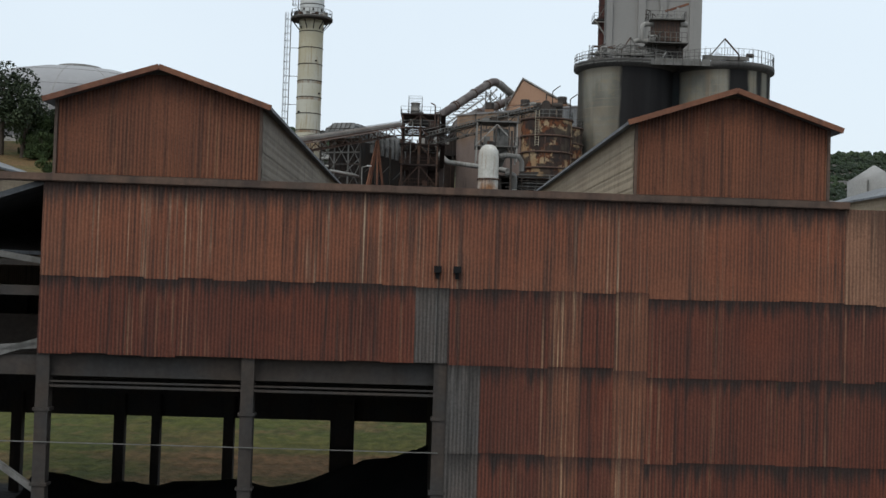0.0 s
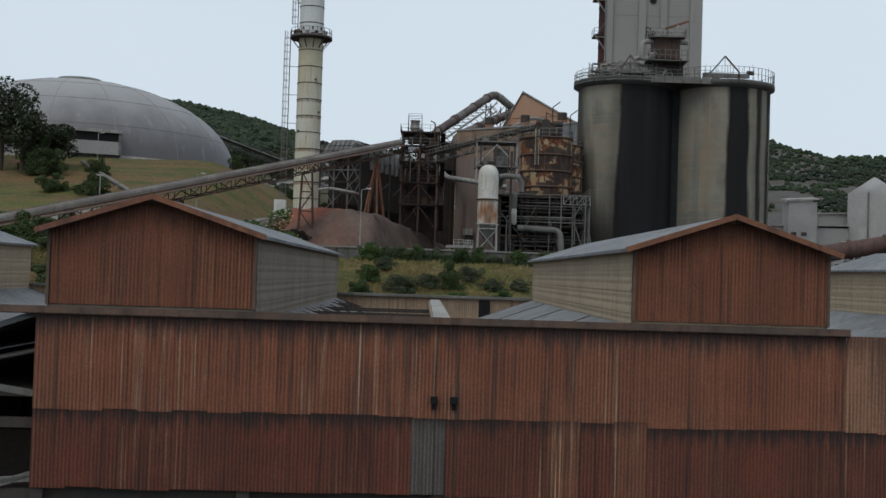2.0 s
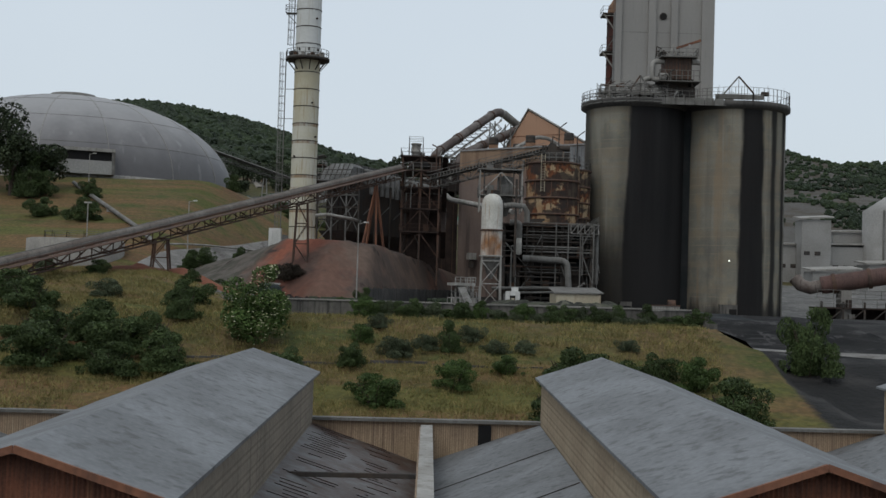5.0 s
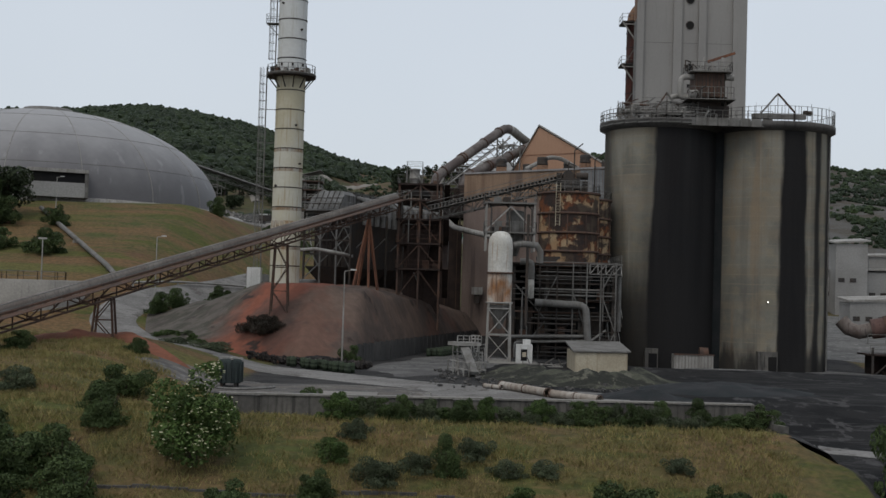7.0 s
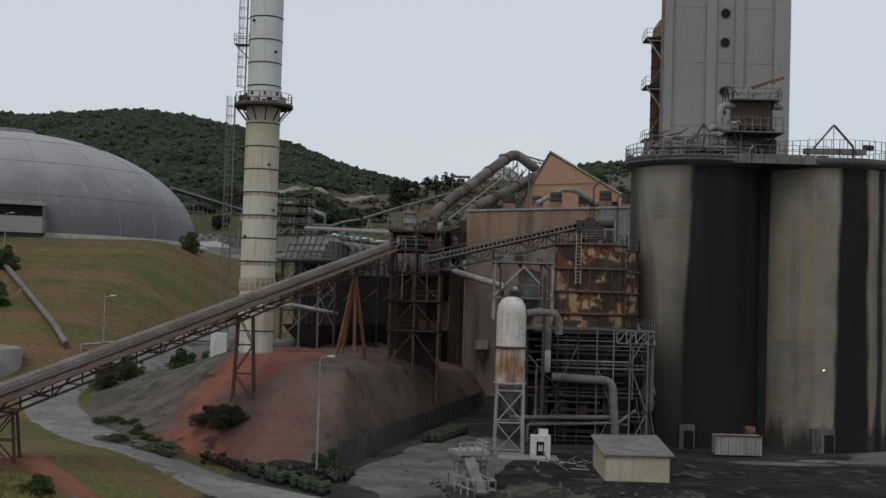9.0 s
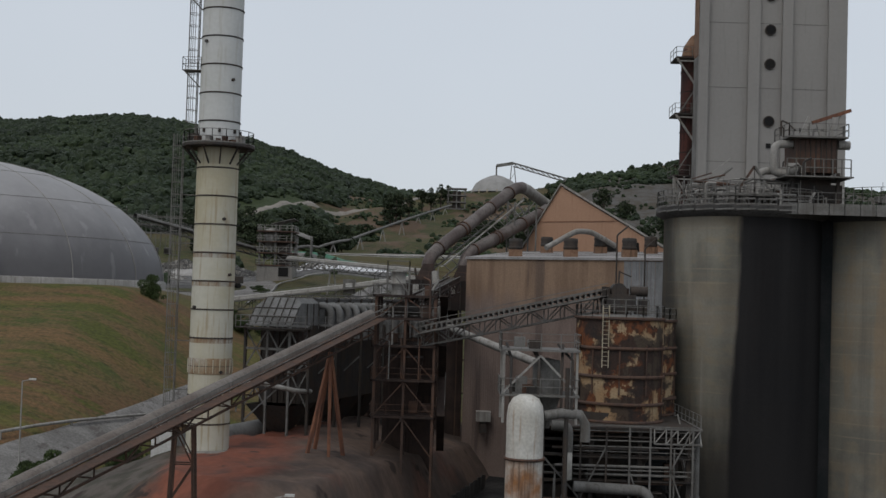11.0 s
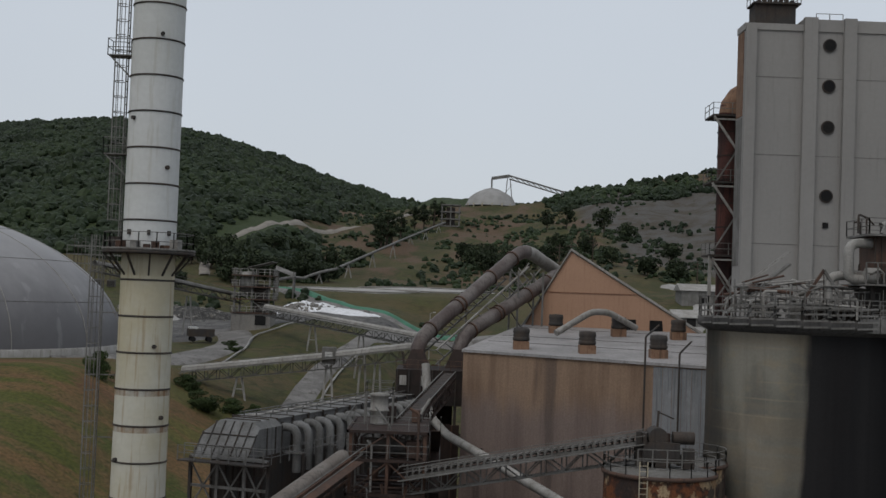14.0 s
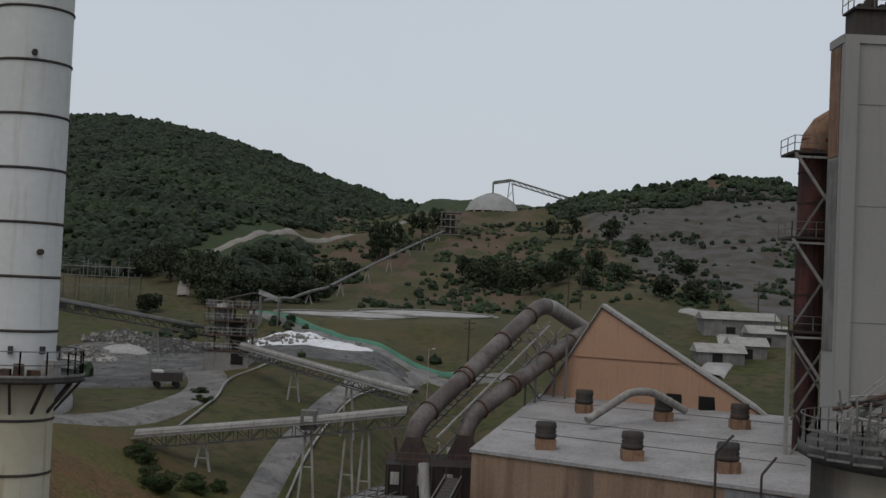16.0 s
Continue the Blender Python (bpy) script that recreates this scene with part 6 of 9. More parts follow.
# ---- rising hot-gas ducts ----
def build_ducts():
    h = thing("duct_plenum", (-3.8, 220, 26), "black rusted plenum with duct hoods", "plenum")
    part("plenum", Geo().box(-1.0, 8.0, -2.0, 6, 6.0, 9.6), SOOT_STEEL, h)
    part("plenum_base", Geo().box(-0.6, 5.0, 2.5, 5, -8, 6.0), DARK_RUST, h)
    # made-up dark wall that backs the dim space below the plenum
    part("base_wall", Geo().box(-9.0, 5.6, -7.0, -6.8, -12, 4.6).box(-9.0, -8.8, -7.0, 4.0, -12, 4.6), DARK_RUST, h, "added dark backing wall below the plenum")
    for k in range(9):
        part("wall_rib", Geo().box(-8.8 + 1.7 * k, -8.65 + 1.7 * k, -7.12, -7.0, -12, 4.6), STEEL_RUST, h)
    for k in range(8):
        x = -0.9 + 1.2 * k
        part("plenum_rib", Geo().box(x, x + 0.12, -2.16, -2.0, 6.0, 9.6), STEEL_DARK, h)
    part("plenum_rail", railing([(-1.0, -2.0, 9.6), (8.0, -2.0, 9.6)], 1.0, False, 0.07, 1.2), STEEL_RUST, h)
    for x in (-0.8, 2.2, 5.2, 7.8):
        part("plenum_leg", Geo().box(x - 0.15, x + 0.15, -1.9, -1.6, -8, 6.0), STEEL_DARK, h)
    for z in (-4, 0, 3):
        part("plenum_tie", Geo().box(-1, 8, -1.85, -1.65, z, z + 0.2).beam((-0.8, -1.8, z), (2.2, -1.8, z + 3), 0.12), STEEL_DARK, h)
    rp = random.Random(6)
    for k in range(26):
        x, y = rp.uniform(-0.6, 12), rp.uniform(3, 12)
        z0 = 9.6 if x < 7.5 and y < 6 else 8.2
        if rp.random() < 0.5:
            part("fan_casing", Geo().cyl((x, y, z0 + 0.6), (x + rp.uniform(0.5, 1.2), y, z0 + 0.6), rp.uniform(0.3, 0.7), seg=14), rp.choice((STEEL_PALE, STEEL_RUST, STEEL_GREY)), h)
        else:
            part("valve_stack", Geo().beam((x, y, z0), (x + rp.uniform(-0.8, 0.8), y, z0 + rp.uniform(1, 3)), rp.uniform(0.12, 0.4)), rp.choice((STEEL_PALE, STEEL_RUST, STEEL_DARK)), h)
    part("service_deck", Geo().box(7.5, 13, 2, 13, 7.9, 8.2), STEEL_RUST, h)
    part("deck_rail", railing([(7.5, 2, 8.2), (13, 2, 8.2)], 1.1, False, 0.08), STEEL_PALE, h)
    for x in (-0.6, 1.6, 3.8, 6.0):
        part("flange_plate", Geo().box(x, x + 0.7, -2.12, -2.0, 8.0, 9.0), STEEL_PALE, h)
    for dx, off, top in ((0.2, 0.0, 0.0), (4.6, 3.0, -2.6)):
        d = thing("gas_duct", (-2.9 + dx, 221 + off, 35.6), "large dusty brown inclined gas duct", "duct", "inclined gas ducts")
        r = 0.8
        pts = [(0, 0, 0.9), (0, 0.3, 2.0), (0.35, 0.9, 3.0), (1.2, 2.2, 4.0), (10.6, 15.3, 12.5 + top), (11.5, 16.5, 13.15 + top), (12.3, 17.5, 13.35 + top)]
        fall = [(12.3, 17.5, 13.35 + top), (13.2, 18.7, 13.1 + top), (14.4, 20.2, 12.4 + top), (19.5, 26.5, 9.7 + top)]
        part("barrel", Geo().tube(pts, r, 20), DUCT_BROWN, d)
        part("outlet", Geo().tube(fall, r * 0.97, 20), STEEL_PALE, d, "pale grey outlet bend")
        a, b_ = Vector(pts[3]), Vector(pts[4])
        for k in (0.0, 0.3, 0.34, 0.7, 0.98):
            p = a.lerp(b_, k)
            part("flange", Geo().cyl(p, p + (b_ - a).normalized() * 0.16, r + 0.14, seg=20), STEEL_RUST, d)
        part("hood", Geo().add([(-1.5, -1.2, -0.1), (1.5, -1.2, -0.1), (1.5, 1.4, -0.1), (-1.5, 1.4, -0.1), (-0.6, -0.6, 2.0), (0.6, -0.6, 2.0), (0.6, 0.7, 2.0), (-0.6, 0.7, 2.0)],
             [(0, 1, 5, 4), (1, 2, 6, 5), (2, 3, 7, 6), (3, 0, 4, 7), (4, 5, 6, 7)]), DARK_RUST, d)
    tr = thing("duct_truss", (-2.0, 222.5, 37.5), "pale lattice truss running under the gas ducts", "truss")
    a, b_ = Vector((0, 0, 0)), Vector((10.5, 14.5, 9.6))
    sd = Vector((0.8, -0.58, 0)) * 1.6
    for s_ in (-1, 1):
        part("chord", Geo().beam(a + sd * s_, b_ + sd * s_, 0.16), STEEL_PALE, tr)
        part("chord", Geo().beam(a + sd * s_ - Vector((0, 0, 1.5)), b_ + sd * s_ - Vector((0, 0, 1.5)), 0.16), STEEL_GREY, tr)
        for k in range(12):
            p, q = a.lerp(b_, k / 12), a.lerp(b_, (k + 1) / 12)
            part("lattice_bar", Geo().beam(p + sd * s_, q + sd * s_ - Vector((0, 0, 1.5)), 0.1), STEEL_PALE, tr)
            if s_ > 0:
                part("lattice_bar", Geo().beam(p + sd, p - sd, 0.1), STEEL_GREY, tr)
    for k in range(4):
        p = Vector((10.5, 14.5, 9.6)) + Vector((k * 1.6, k * 2.1, 0.4 - k * 0.5))
        part("head_brace", Geo().beam(p + sd, p - sd + Vector((0, 0, -3.4)), 0.12).beam(p - sd, p + sd + Vector((0, 0, -3.4)), 0.12), STEEL_PALE, tr)
    br = thing("duct_bridge", (4, 232, 26), "lattice steel bent carrying the gas ducts", "support")
    for x, y in ((3.5, 2), (6.5, 5), (4.4, 1), (7.5, 4)):
        part("post", Geo().beam((x, y, -6), (x, y, 20.5), 0.22), STEEL_GREY, br)
    for z0 in range(0, 20, 4):
        part("brace", Geo().beam((3.5, 2, z0), (6.5, 5, z0 + 4), 0.12).beam((6.5, 5, z0), (3.5, 2, z0 + 4), 0.12), STEEL_GREY, br)


build_ducts()


# ---- red earth mound, yard, retaining wall, shed ----
def pile_material():
    m, nt, bsdf, pos = start("red and grey raw meal", 0.95)
    big = noise_at(nt, pos, 0.13, 5)
    sep = nt.nodes.new("ShaderNodeSeparateXYZ")
    nt.links.new(pos, sep.inputs[0])
    slant = math_node(nt, "SUBTRACT", sep.outputs["X"], math_node(nt, "MULTIPLY", math_node(nt, "SUBTRACT", sep.outputs["Z"], 13.0), 0.45))
    along = math_node(nt, "ADD", slant, math_node(nt, "MULTIPLY", math_node(nt, "SUBTRACT", big, 0.5), 9))
    grey = mix(nt, ramp(nt, noise_at(nt, pos, 0.5, 6), 0.4, 0.6), (0.105, 0.092, 0.08), (0.06, 0.057, 0.045))
    red = mix(nt, ramp(nt, noise_at(nt, pos, 0.35, 6), 0.4, 0.62), (0.205, 0.075, 0.048), (0.13, 0.064, 0.048))
    col = mix(nt, ramp(nt, along, -26.0, -23.4), grey, red)
    brown = mix(nt, ramp(nt, noise_at(nt, pos, 0.2, 7, (1, 1, 1), 0.66), 0.42, 0.6), (0.132, 0.093, 0.074), (0.085, 0.065, 0.056))
    brown = mix(nt, math_node(nt, "MULTIPLY", ramp(nt, noise_at(nt, pos, 0.11, 5), 0.56, 0.66), 0.5), brown, (0.15, 0.07, 0.05))
    col = mix(nt, ramp(nt, along, -19.0, -15.5), col, brown)
    top = math_node(nt, "ADD", sep.outputs["Z"], math_node(nt, "MULTIPLY", math_node(nt, "SUBTRACT", noise_at(nt, pos, 0.4, 5), 0.5), 3.0))
    col = mix(nt, math_node(nt, "MULTIPLY", ramp(nt, top, 19.2, 20.4), math_node(nt, "MULTIPLY", math_node(nt, "MULTIPLY", ramp(nt, along, -25.0, -22.0), math_node(nt, "SUBTRACT", 1.0, ramp(nt, along, -19.0, -15.0))), 0.7)), col, (0.19, 0.068, 0.044))
    col = mix(nt, math_node(nt, "MULTIPLY", ramp(nt, noise_at(nt, pos, 0.16, 6, (1, 1, 1.2)), 0.52, 0.64), 0.6), col, (0.055, 0.044, 0.04))
    fine = noise_at(nt, pos, 1.4, 6, (1, 1, 0.5))
    col = mix(nt, ramp(nt, fine, 0.35, 0.7), mix(nt, 0.22, col, (0.02, 0.015, 0.012)), col)
    col = mix(nt, ramp(nt, noise_at(nt, pos, 0.3, 4), 0.62, 0.7), col, (0.04, 0.03, 0.026))
    nt.links.new(col, bsdf.inputs["Base Color"])
    bump(nt, bsdf, fine, 0.6, 0.12)
    return m


PILE = pile_material()


def build_pile():
    g = Geo()
    nx, ny = 90, 110
    X0, X1, Y0, Y1 = -36, 6, 134, 228
    vs = []
    for j in range(ny + 1):
        for i in range(nx + 1):
            x, y = X0 + (X1 - X0) * i / nx, Y0 + (Y1 - Y0) * j / ny
            vs.append((x, y, mound_z(x, y)))
    n = nx + 1
    g.add(vs, [(j * n + i, j * n + i + 1, (j + 1) * n + i + 1, (j + 1) * n + i) for j in range(ny) for i in range(nx)], True)
    solid("earth_mound", g, PILE, "mound of red and grey earth around the stack base", "mound")


build_pile()


def build_yard():
    w = thing("retaining_wall", (-12.9, 98.2, 11), "stained low concrete retaining wall", "wall", turn=5.2)
    n = 14
    for k in range(n):
        x0, x1 = 31.9 * k / n, 31.9 * (k + 1) / n
        part("wall_panel", Geo().box(x0 + 0.01, x1 - 0.01, -0.4, 0.0, -1.8, 2.9 + 0.03 * (k % 3)), WALL_CONCRETE, w)
    part("coping", Geo().box(-0.05, 32.0, -0.5, 0.06, 2.97, 3.08), CONCRETE, w)
    rw = thing("return_wall", (18.9, 101.0, 9.0), "stepped stained concrete wall beside the ramp", "wall", turn=20)
    for k, z in enumerate((5.0, 4.6, 4.1, 3.5, 2.8, 2.1, 1.5)):
        part("wall_panel", Geo().box(-0.15, 0.15, -1.25 * (k + 1) + 0.01, -1.25 * k, -2, z), WALL_CONCRETE, rw)
    s = thing("yard_shed", (12.4, 142.8, 12.75), "small cream sheet-metal yard shed with grey flat roof", "shed")
    part("wall", Geo().box(0, 5.0, 0, 8.0, 0, 2.2), CREAM, s)
    part("roof", Geo().add([(-0.2, -0.2, 2.2), (5.3, -0.2, 2.3), (5.3, 8.2, 2.9), (-0.2, 8.2, 2.8), (-0.2, -0.2, 2.32), (5.3, -0.2, 2.42), (5.3, 8.2, 3.02), (-0.2, 8.2, 2.92)],
         [(3, 2, 1, 0), (4, 5, 6, 7), (0, 1, 5, 4), (1, 2, 6, 5), (2, 3, 7, 6), (3, 0, 4, 7)]), STEEL_GREY, s)
    part("side_opening", Geo().box(5.0, 5.05, 0.8, 7.2, 0.1, 2.0), DARK_GAP, s)


build_yard()


def build_ledge():
    """A low broken kerb that holds a step in the bank."""
    rnd = random.Random(14)
    k = thing("terrace_kerb", (-18.0, 87.0, 0), "dark stained broken kerb stepping the grass bank", "kerb")
    for n in range(26):
        if rnd.random() < 0.12:
            continue
        x0, x1 = 0.95 * n, 0.95 * n + 0.9
        y = 0.25 * math.sin(n * 0.5) + 0.012 * n
        z = ground_z(-17.5 + x0, 87.0 + y)
        part("kerb_block", Geo().box(x0, x1, y - 0.12, y + 0.12, z - 0.5, z + 0.1 + rnd.uniform(-0.05, 0.05)), CONCRETE_DARK, k)


build_ledge()


# ---- roads and bare ground ----
ROAD = dirty("pale worn concrete road", ((0.225, 0.217, 0.207), (0.175, 0.168, 0.16), (0.125, 0.115, 0.107)), 0.2)
ASPHALT = dirty("worn patched asphalt", ((0.15, 0.146, 0.14), (0.105, 0.102, 0.10), (0.055, 0.054, 0.053)))
DIRT_ROAD = weathered("pale dirt road", (0.27, 0.245, 0.215), (0.22, 0.2, 0.175), (0.15, 0.13, 0.11), 0.15, 2, 0.3, 0.3, 0.95)
LIME = weathered("white lime dust", (0.40, 0.395, 0.38), (0.31, 0.30, 0.285), (0.17, 0.15, 0.13), 0.18, 1.5, 0.5, 0.6, 0.95)
LIME_BRIGHT = weathered("bright white lime", (0.74, 0.75, 0.77), (0.62, 0.62, 0.63), (0.3, 0.29, 0.28), 0.2, 1.5, 0.3, 0.3, 0.95)
SOOT = dirty("sooty yard surface", ((0.011, 0.011, 0.0115), (0.02, 0.0195, 0.0195), (0.062, 0.06, 0.06)), 0.16, 0.55)
RED_EARTH = weathered("bare red earth", (0.20, 0.08, 0.05), (0.15, 0.075, 0.052), (0.08, 0.05, 0.04), 0.3, 2.5, 0.3, 0.4, 0.95)
GREEN_TARP = weathered("faded green tarpaulin", (0.085, 0.22, 0.15), (0.07, 0.165, 0.115), (0.06, 0.12, 0.09), 0.3, 4, 0.3)


def smooth_line(pts, n=8):
    out = []
    P = [Vector((*p, 0)) for p in pts]
    P = [P[0] * 2 - P[1]] + P + [P[-1] * 2 - P[-2]]
    for a, b, c, d in zip(P, P[1:], P[2:], P[3:]):
        for k in range(n):
            t = k / n
            out.append(0.5 * ((2 * b) + (c - a) * t + (2 * a - 5 * b + 4 * c - d) * t * t + (3 * b - a - 3 * c + d) * t ** 3))
    out.append(P[-2])
    return out


def ribbon(name, pts, width, material, label, category, lift=0.12, across=6, n=10, kind="structure", rough_edge=0.0):
    """A road laid on the ground along a line in plan."""
    line = smooth_line(pts, n)
    vs = []
    for i, p in enumerate(line):
        d = (line[min(i + 1, len(line) - 1)] - line[max(i - 1, 0)]).normalized()
        s = Vector((d.y, -d.x, 0))
        w = width if not isinstance(width, (list, tuple)) else width[0] + (width[1] - width[0]) * i / (len(line) - 1)
        for k in range(across + 1):
            u = (k / across - 0.5) * (w + rough_edge * noise.noise(Vector((i * 0.6, k, 1))))
            q = p + s * u
            z = max(ground_z(q.x, q.y), ground_z(q.x + 0.7, q.y), ground_z(q.x, q.y + 0.7)) + lift
            vs.append((q.x, q.y, z if 0 < k < across else ground_z(q.x, q.y) - 0.25))
    m = across + 1
    g = Geo().add(vs, [(i * m + k, i * m + k + 1, (i + 1) * m + k + 1, (i + 1) * m + k) for i in range(len(line) - 1) for k in range(across)], True)
    return solid(name, g, material, label, category, kind=kind)


def patch(name, cx, cy, rx, ry, material, label, category, lift=0.12, height=0.0, seed=0, kind="structure", turn=0.0, ang=44, rad=12):
    """A ragged patch or low heap lying on the ground."""
    vs, fs = [], []
    ct, st = math.cos(radians(turn)), math.sin(radians(turn))
    for j in range(rad + 1):
        for k in range(ang):
            a = 2 * math.pi * k / ang
            e = 1 + 0.28 * noise.fractal(Vector((math.cos(a) * 1.4, math.sin(a) * 1.4, seed)), 1, 2, 3)
            f = j / rad
            u, v = rx * e * f * math.cos(a), ry * e * f * math.sin(a)
            x, y = cx + u * ct - v * st, cy + u * st + v * ct
            z = max(ground_z(x, y), ground_z(x + 0.8, y), ground_z(x, y + 0.8)) + lift * (1 - f ** 6) - 0.05 * f ** 6
            if height:
                z += height * max(0, 1 - f) ** 0.9 * (1 + 0.5 * noise.fractal(Vector((x * 0.35, y * 0.35, seed)), 1, 2, 4))
            vs.append((x, y, z))
    for j in range(rad):
        for k in range(ang):
            fs.append((j * ang + k, j * ang + (k + 1) % ang, (j + 1) * ang + (k + 1) % ang, (j + 1) * ang + k))
    return solid(name, Geo().add(vs, fs, True), material, label, category, kind=kind)


ribbon("road", [(-28.5, 214), (-31.5, 199), (-34.8, 187), (-38, 176), (-38.2, 166), (-33.5, 157), (-27, 146.5), (-18.5, 137.5), (-9, 128.5), (-1, 121.5), (7, 117.5), (14, 115.5)], [5.0, 7.6], ROAD, "worn pale concrete plant road", "road", 0.09, 8, 10)
DUSTY = dirty("dark dusty asphalt with brown earth", ((0.10, 0.096, 0.093), (0.138, 0.124, 0.112), (0.19, 0.182, 0.172)), 0.3, 0.7)
patch("yard_apron", -9, 114.5, 13, 6.8, DUSTY, "dark dusty asphalt yard with brown earth patches", "yard", 0.05, 0, 3, turn=-8)
patch("yard_apron", -17.6, 117.6, 5.5, 4.6, DUSTY, "dusty grey brown earth beside the grass", "yard", 0.06, 0, 6, turn=-35)
patch("yard_apron", 5, 113.5, 9, 7, ROAD, "worn pale concrete yard", "yard", 0.075, 0, 4, turn=-40)
patch("yard_apron", 0, 151, 6.5, 20, ASPHALT, "dusty asphalt lane", "yard", 0.12, 0, 5, turn=-12)
patch("soot_ground", 24, 140, 22, 28, SOOT, "black soot-covered yard", "yard", 0.1, 0, 7)
patch("soot_ground", 27, 110, 12, 16, SOOT, "black soot-covered yard", "yard", 0.12, 0, 8)
patch("soot_ground", 50, 168, 12, 14, ASPHALT, "dusty concrete apron", "yard", 0.1, 0, 9)
ribbon("service_path", [(21.6, 105.5), (27, 102), (38, 98)], 4.2, ROAD, "pale concrete service path", "path", 0.14)
GRAVEL = dirty("dusty grey gravel", ((0.17, 0.166, 0.16), (0.125, 0.122, 0.118), (0.23, 0.225, 0.215)), 0.25)
RUBBLE_GREY = dirty("loose grey rubble", ((0.075, 0.073, 0.07), (0.045, 0.044, 0.043), (0.17, 0.165, 0.155)), 0.9)
RUBBLE_DARK = dirty("loose sooty rubble", ((0.05, 0.045, 0.042), (0.025, 0.023, 0.022), (0.10, 0.085, 0.075)), 0.8)
MUD = dirty("weedy grey mud", ((0.072, 0.074, 0.056), (0.032, 0.033, 0.028), (0.11, 0.108, 0.085)), 0.28)


def berm():
    """An eroded bank cut round the front of the shed's terrace."""
    line = smooth_line([(4.6, 136.5), (7.0, 131.5), (10.0, 127.5), (13.4, 126.6), (16.4, 129.2), (18.0, 134.5)], 12)
    vs, m = [], 15
    for i, p in enumerate(line):
        d = (line[min(i + 1, len(line) - 1)] - line[max(i - 1, 0)]).normalized()
        s = Vector((d.y, -d.x, 0))
        fade = min(1, i / 6, (len(line) - 1 - i) / 6)
        for k in range(m):
            u = k / (m - 1)
            q = p + s * (5.6 * u - 2.2)
            h = 1.25 * sm(0, 0.25, u) * (1 - sm(0.3, 1.0, u)) * fade
            gully = noise.fractal(Vector((i * 0.33, u * 1.1, 4)), 1, 2, 4)
            vs.append((q.x, q.y, ground_z(q.x, q.y) + 0.85 * h * (1 + 0.35 * gully) + (0.1 if 0 < k < m - 1 and fade else -0.15)))
    g = Geo().add(vs, [(i * m + k, i * m + k + 1, (i + 1) * m + k + 1, (i + 1) * m + k) for i in range(len(line) - 1) for k in range(m - 1)], True)
    solid("mud_bank", g, MUD, "eroded weedy grey bank below the yard shed", "mud bank", kind="structure")


berm()
patch("coal_spill", 15.2, 115.2, 4.2, 2.6, COAL_SHADE_BLACK, "low black coal heap", "coal heap", 0.1, 0.7, 16, kind="stuff")
patch("dust_yard", 72, 222, 26, 32, GRAVEL, "pale dusty rubble yard beyond the silos", "yard", 0.15, 0, 41)
patch("dust_spill", 30, 158, 5, 2.2, ASPHALT, "pale dust spill on the sooty yard", "dust", 0.2, 0, 33)
patch("dust_spill", 37, 166, 3.4, 1.6, ASPHALT, "pale dust spill on the sooty yard", "dust", 0.2, 0, 34)
patch("red_bank", -23.8, 122.8, 5.2, 1.4, RED_EARTH, "bare red earth bank beside the road", "earth bank", 0.12, 0.7, 11, turn=-38)
patch("red_bank", -28.6, 120.4, 5.6, 1.3, RED_EARTH, "bare red earth bank beside the road", "earth bank", 0.12, 0.6, 12, turn=62)
patch("rubble_heap", -12.6, 143.5, 5.0, 2.2, SOOT, "dark rubble and scrap heap", "rubble", 0.1, 1.1, 13, kind="stuff", turn=-25)
patch("coal_spill", 22, 124, 8, 5, COAL_SHADE_BLACK, "low black coal heap", "coal heap", 0.1, 0.8, 15, kind="stuff")
ribbon("valley_road", [(-21, 236), (-20.2, 256), (-19.3, 274), (-16.5, 296), (-11, 322), (-2, 348)], 4.4, ROAD, "pale valley access road", "road", 0.2)
ribbon("valley_road", [(-52, 250), (-42, 264), (-36.5, 284), (-36, 306), (-44, 330), (-58, 350)], 7.0, ROAD, "grey access road with kerbs", "road", 0.25)
patch("valley_yard", -47, 340, 22, 18, ASPHALT, "grey material yard", "yard", 0.35, 0, 21)
patch("valley_yard", -57, 316, 15, 24, ASPHALT, "grey material yard", "yard", 0.3, 0, 29)
patch("valley_yard", -20, 338, 16, 9, ASPHALT, "grey material yard", "yard", 0.35, 0, 22)
patch("lime_bed", -22, 395, 15, 9.5, LIME, "white lime settling bed", "lime bed", 0.35, 0.1, 23, turn=8)
patch("lime_bed", -5, 410, 16, 11, LIME, "white lime settling bed", "lime bed", 0.35, 0.1, 24, turn=6)
for cx, cy, rx, ry, turn_ in ((-22, 395, 16.2, 10.6, 8), (-5, 410, 17.2, 12.2, 6)):
    ring = [Matrix.Rotation(radians(turn_), 3, "Z") @ Vector((rx * math.cos(2 * math.pi * k / 40), ry * math.sin(2 * math.pi * k / 40), 0)) for k in range(41)]
    solid("bed_kerb", Geo().tube([(cx + p.x, cy + p.y, ground_z(cx + p.x, cy + p.y) + 0.3) for p in ring], 0.2, 6), CONCRETE, "concrete kerb round the settling bed", "kerb", "bed kerbs")
patch("lime_heap", -30, 354, 9, 8, LIME_BRIGHT, "bright white lime heap", "lime heap", 0.3, 1.8, 25)
patch("lime_heap", -20, 346, 9, 5, LIME_BRIGHT, "bright white lime heap", "lime heap", 0.3, 1.1, 26, turn=-25)
patch("scrap_heap", -57, 340, 5, 3, LIME, "pale rubble heap", "rubble", 0.3, 1.2, 27)
patch("scrap_heap", -50, 346, 9, 5, RUBBLE_GREY, "dark grey rubble heap", "rubble", 0.3, 2.2, 28)
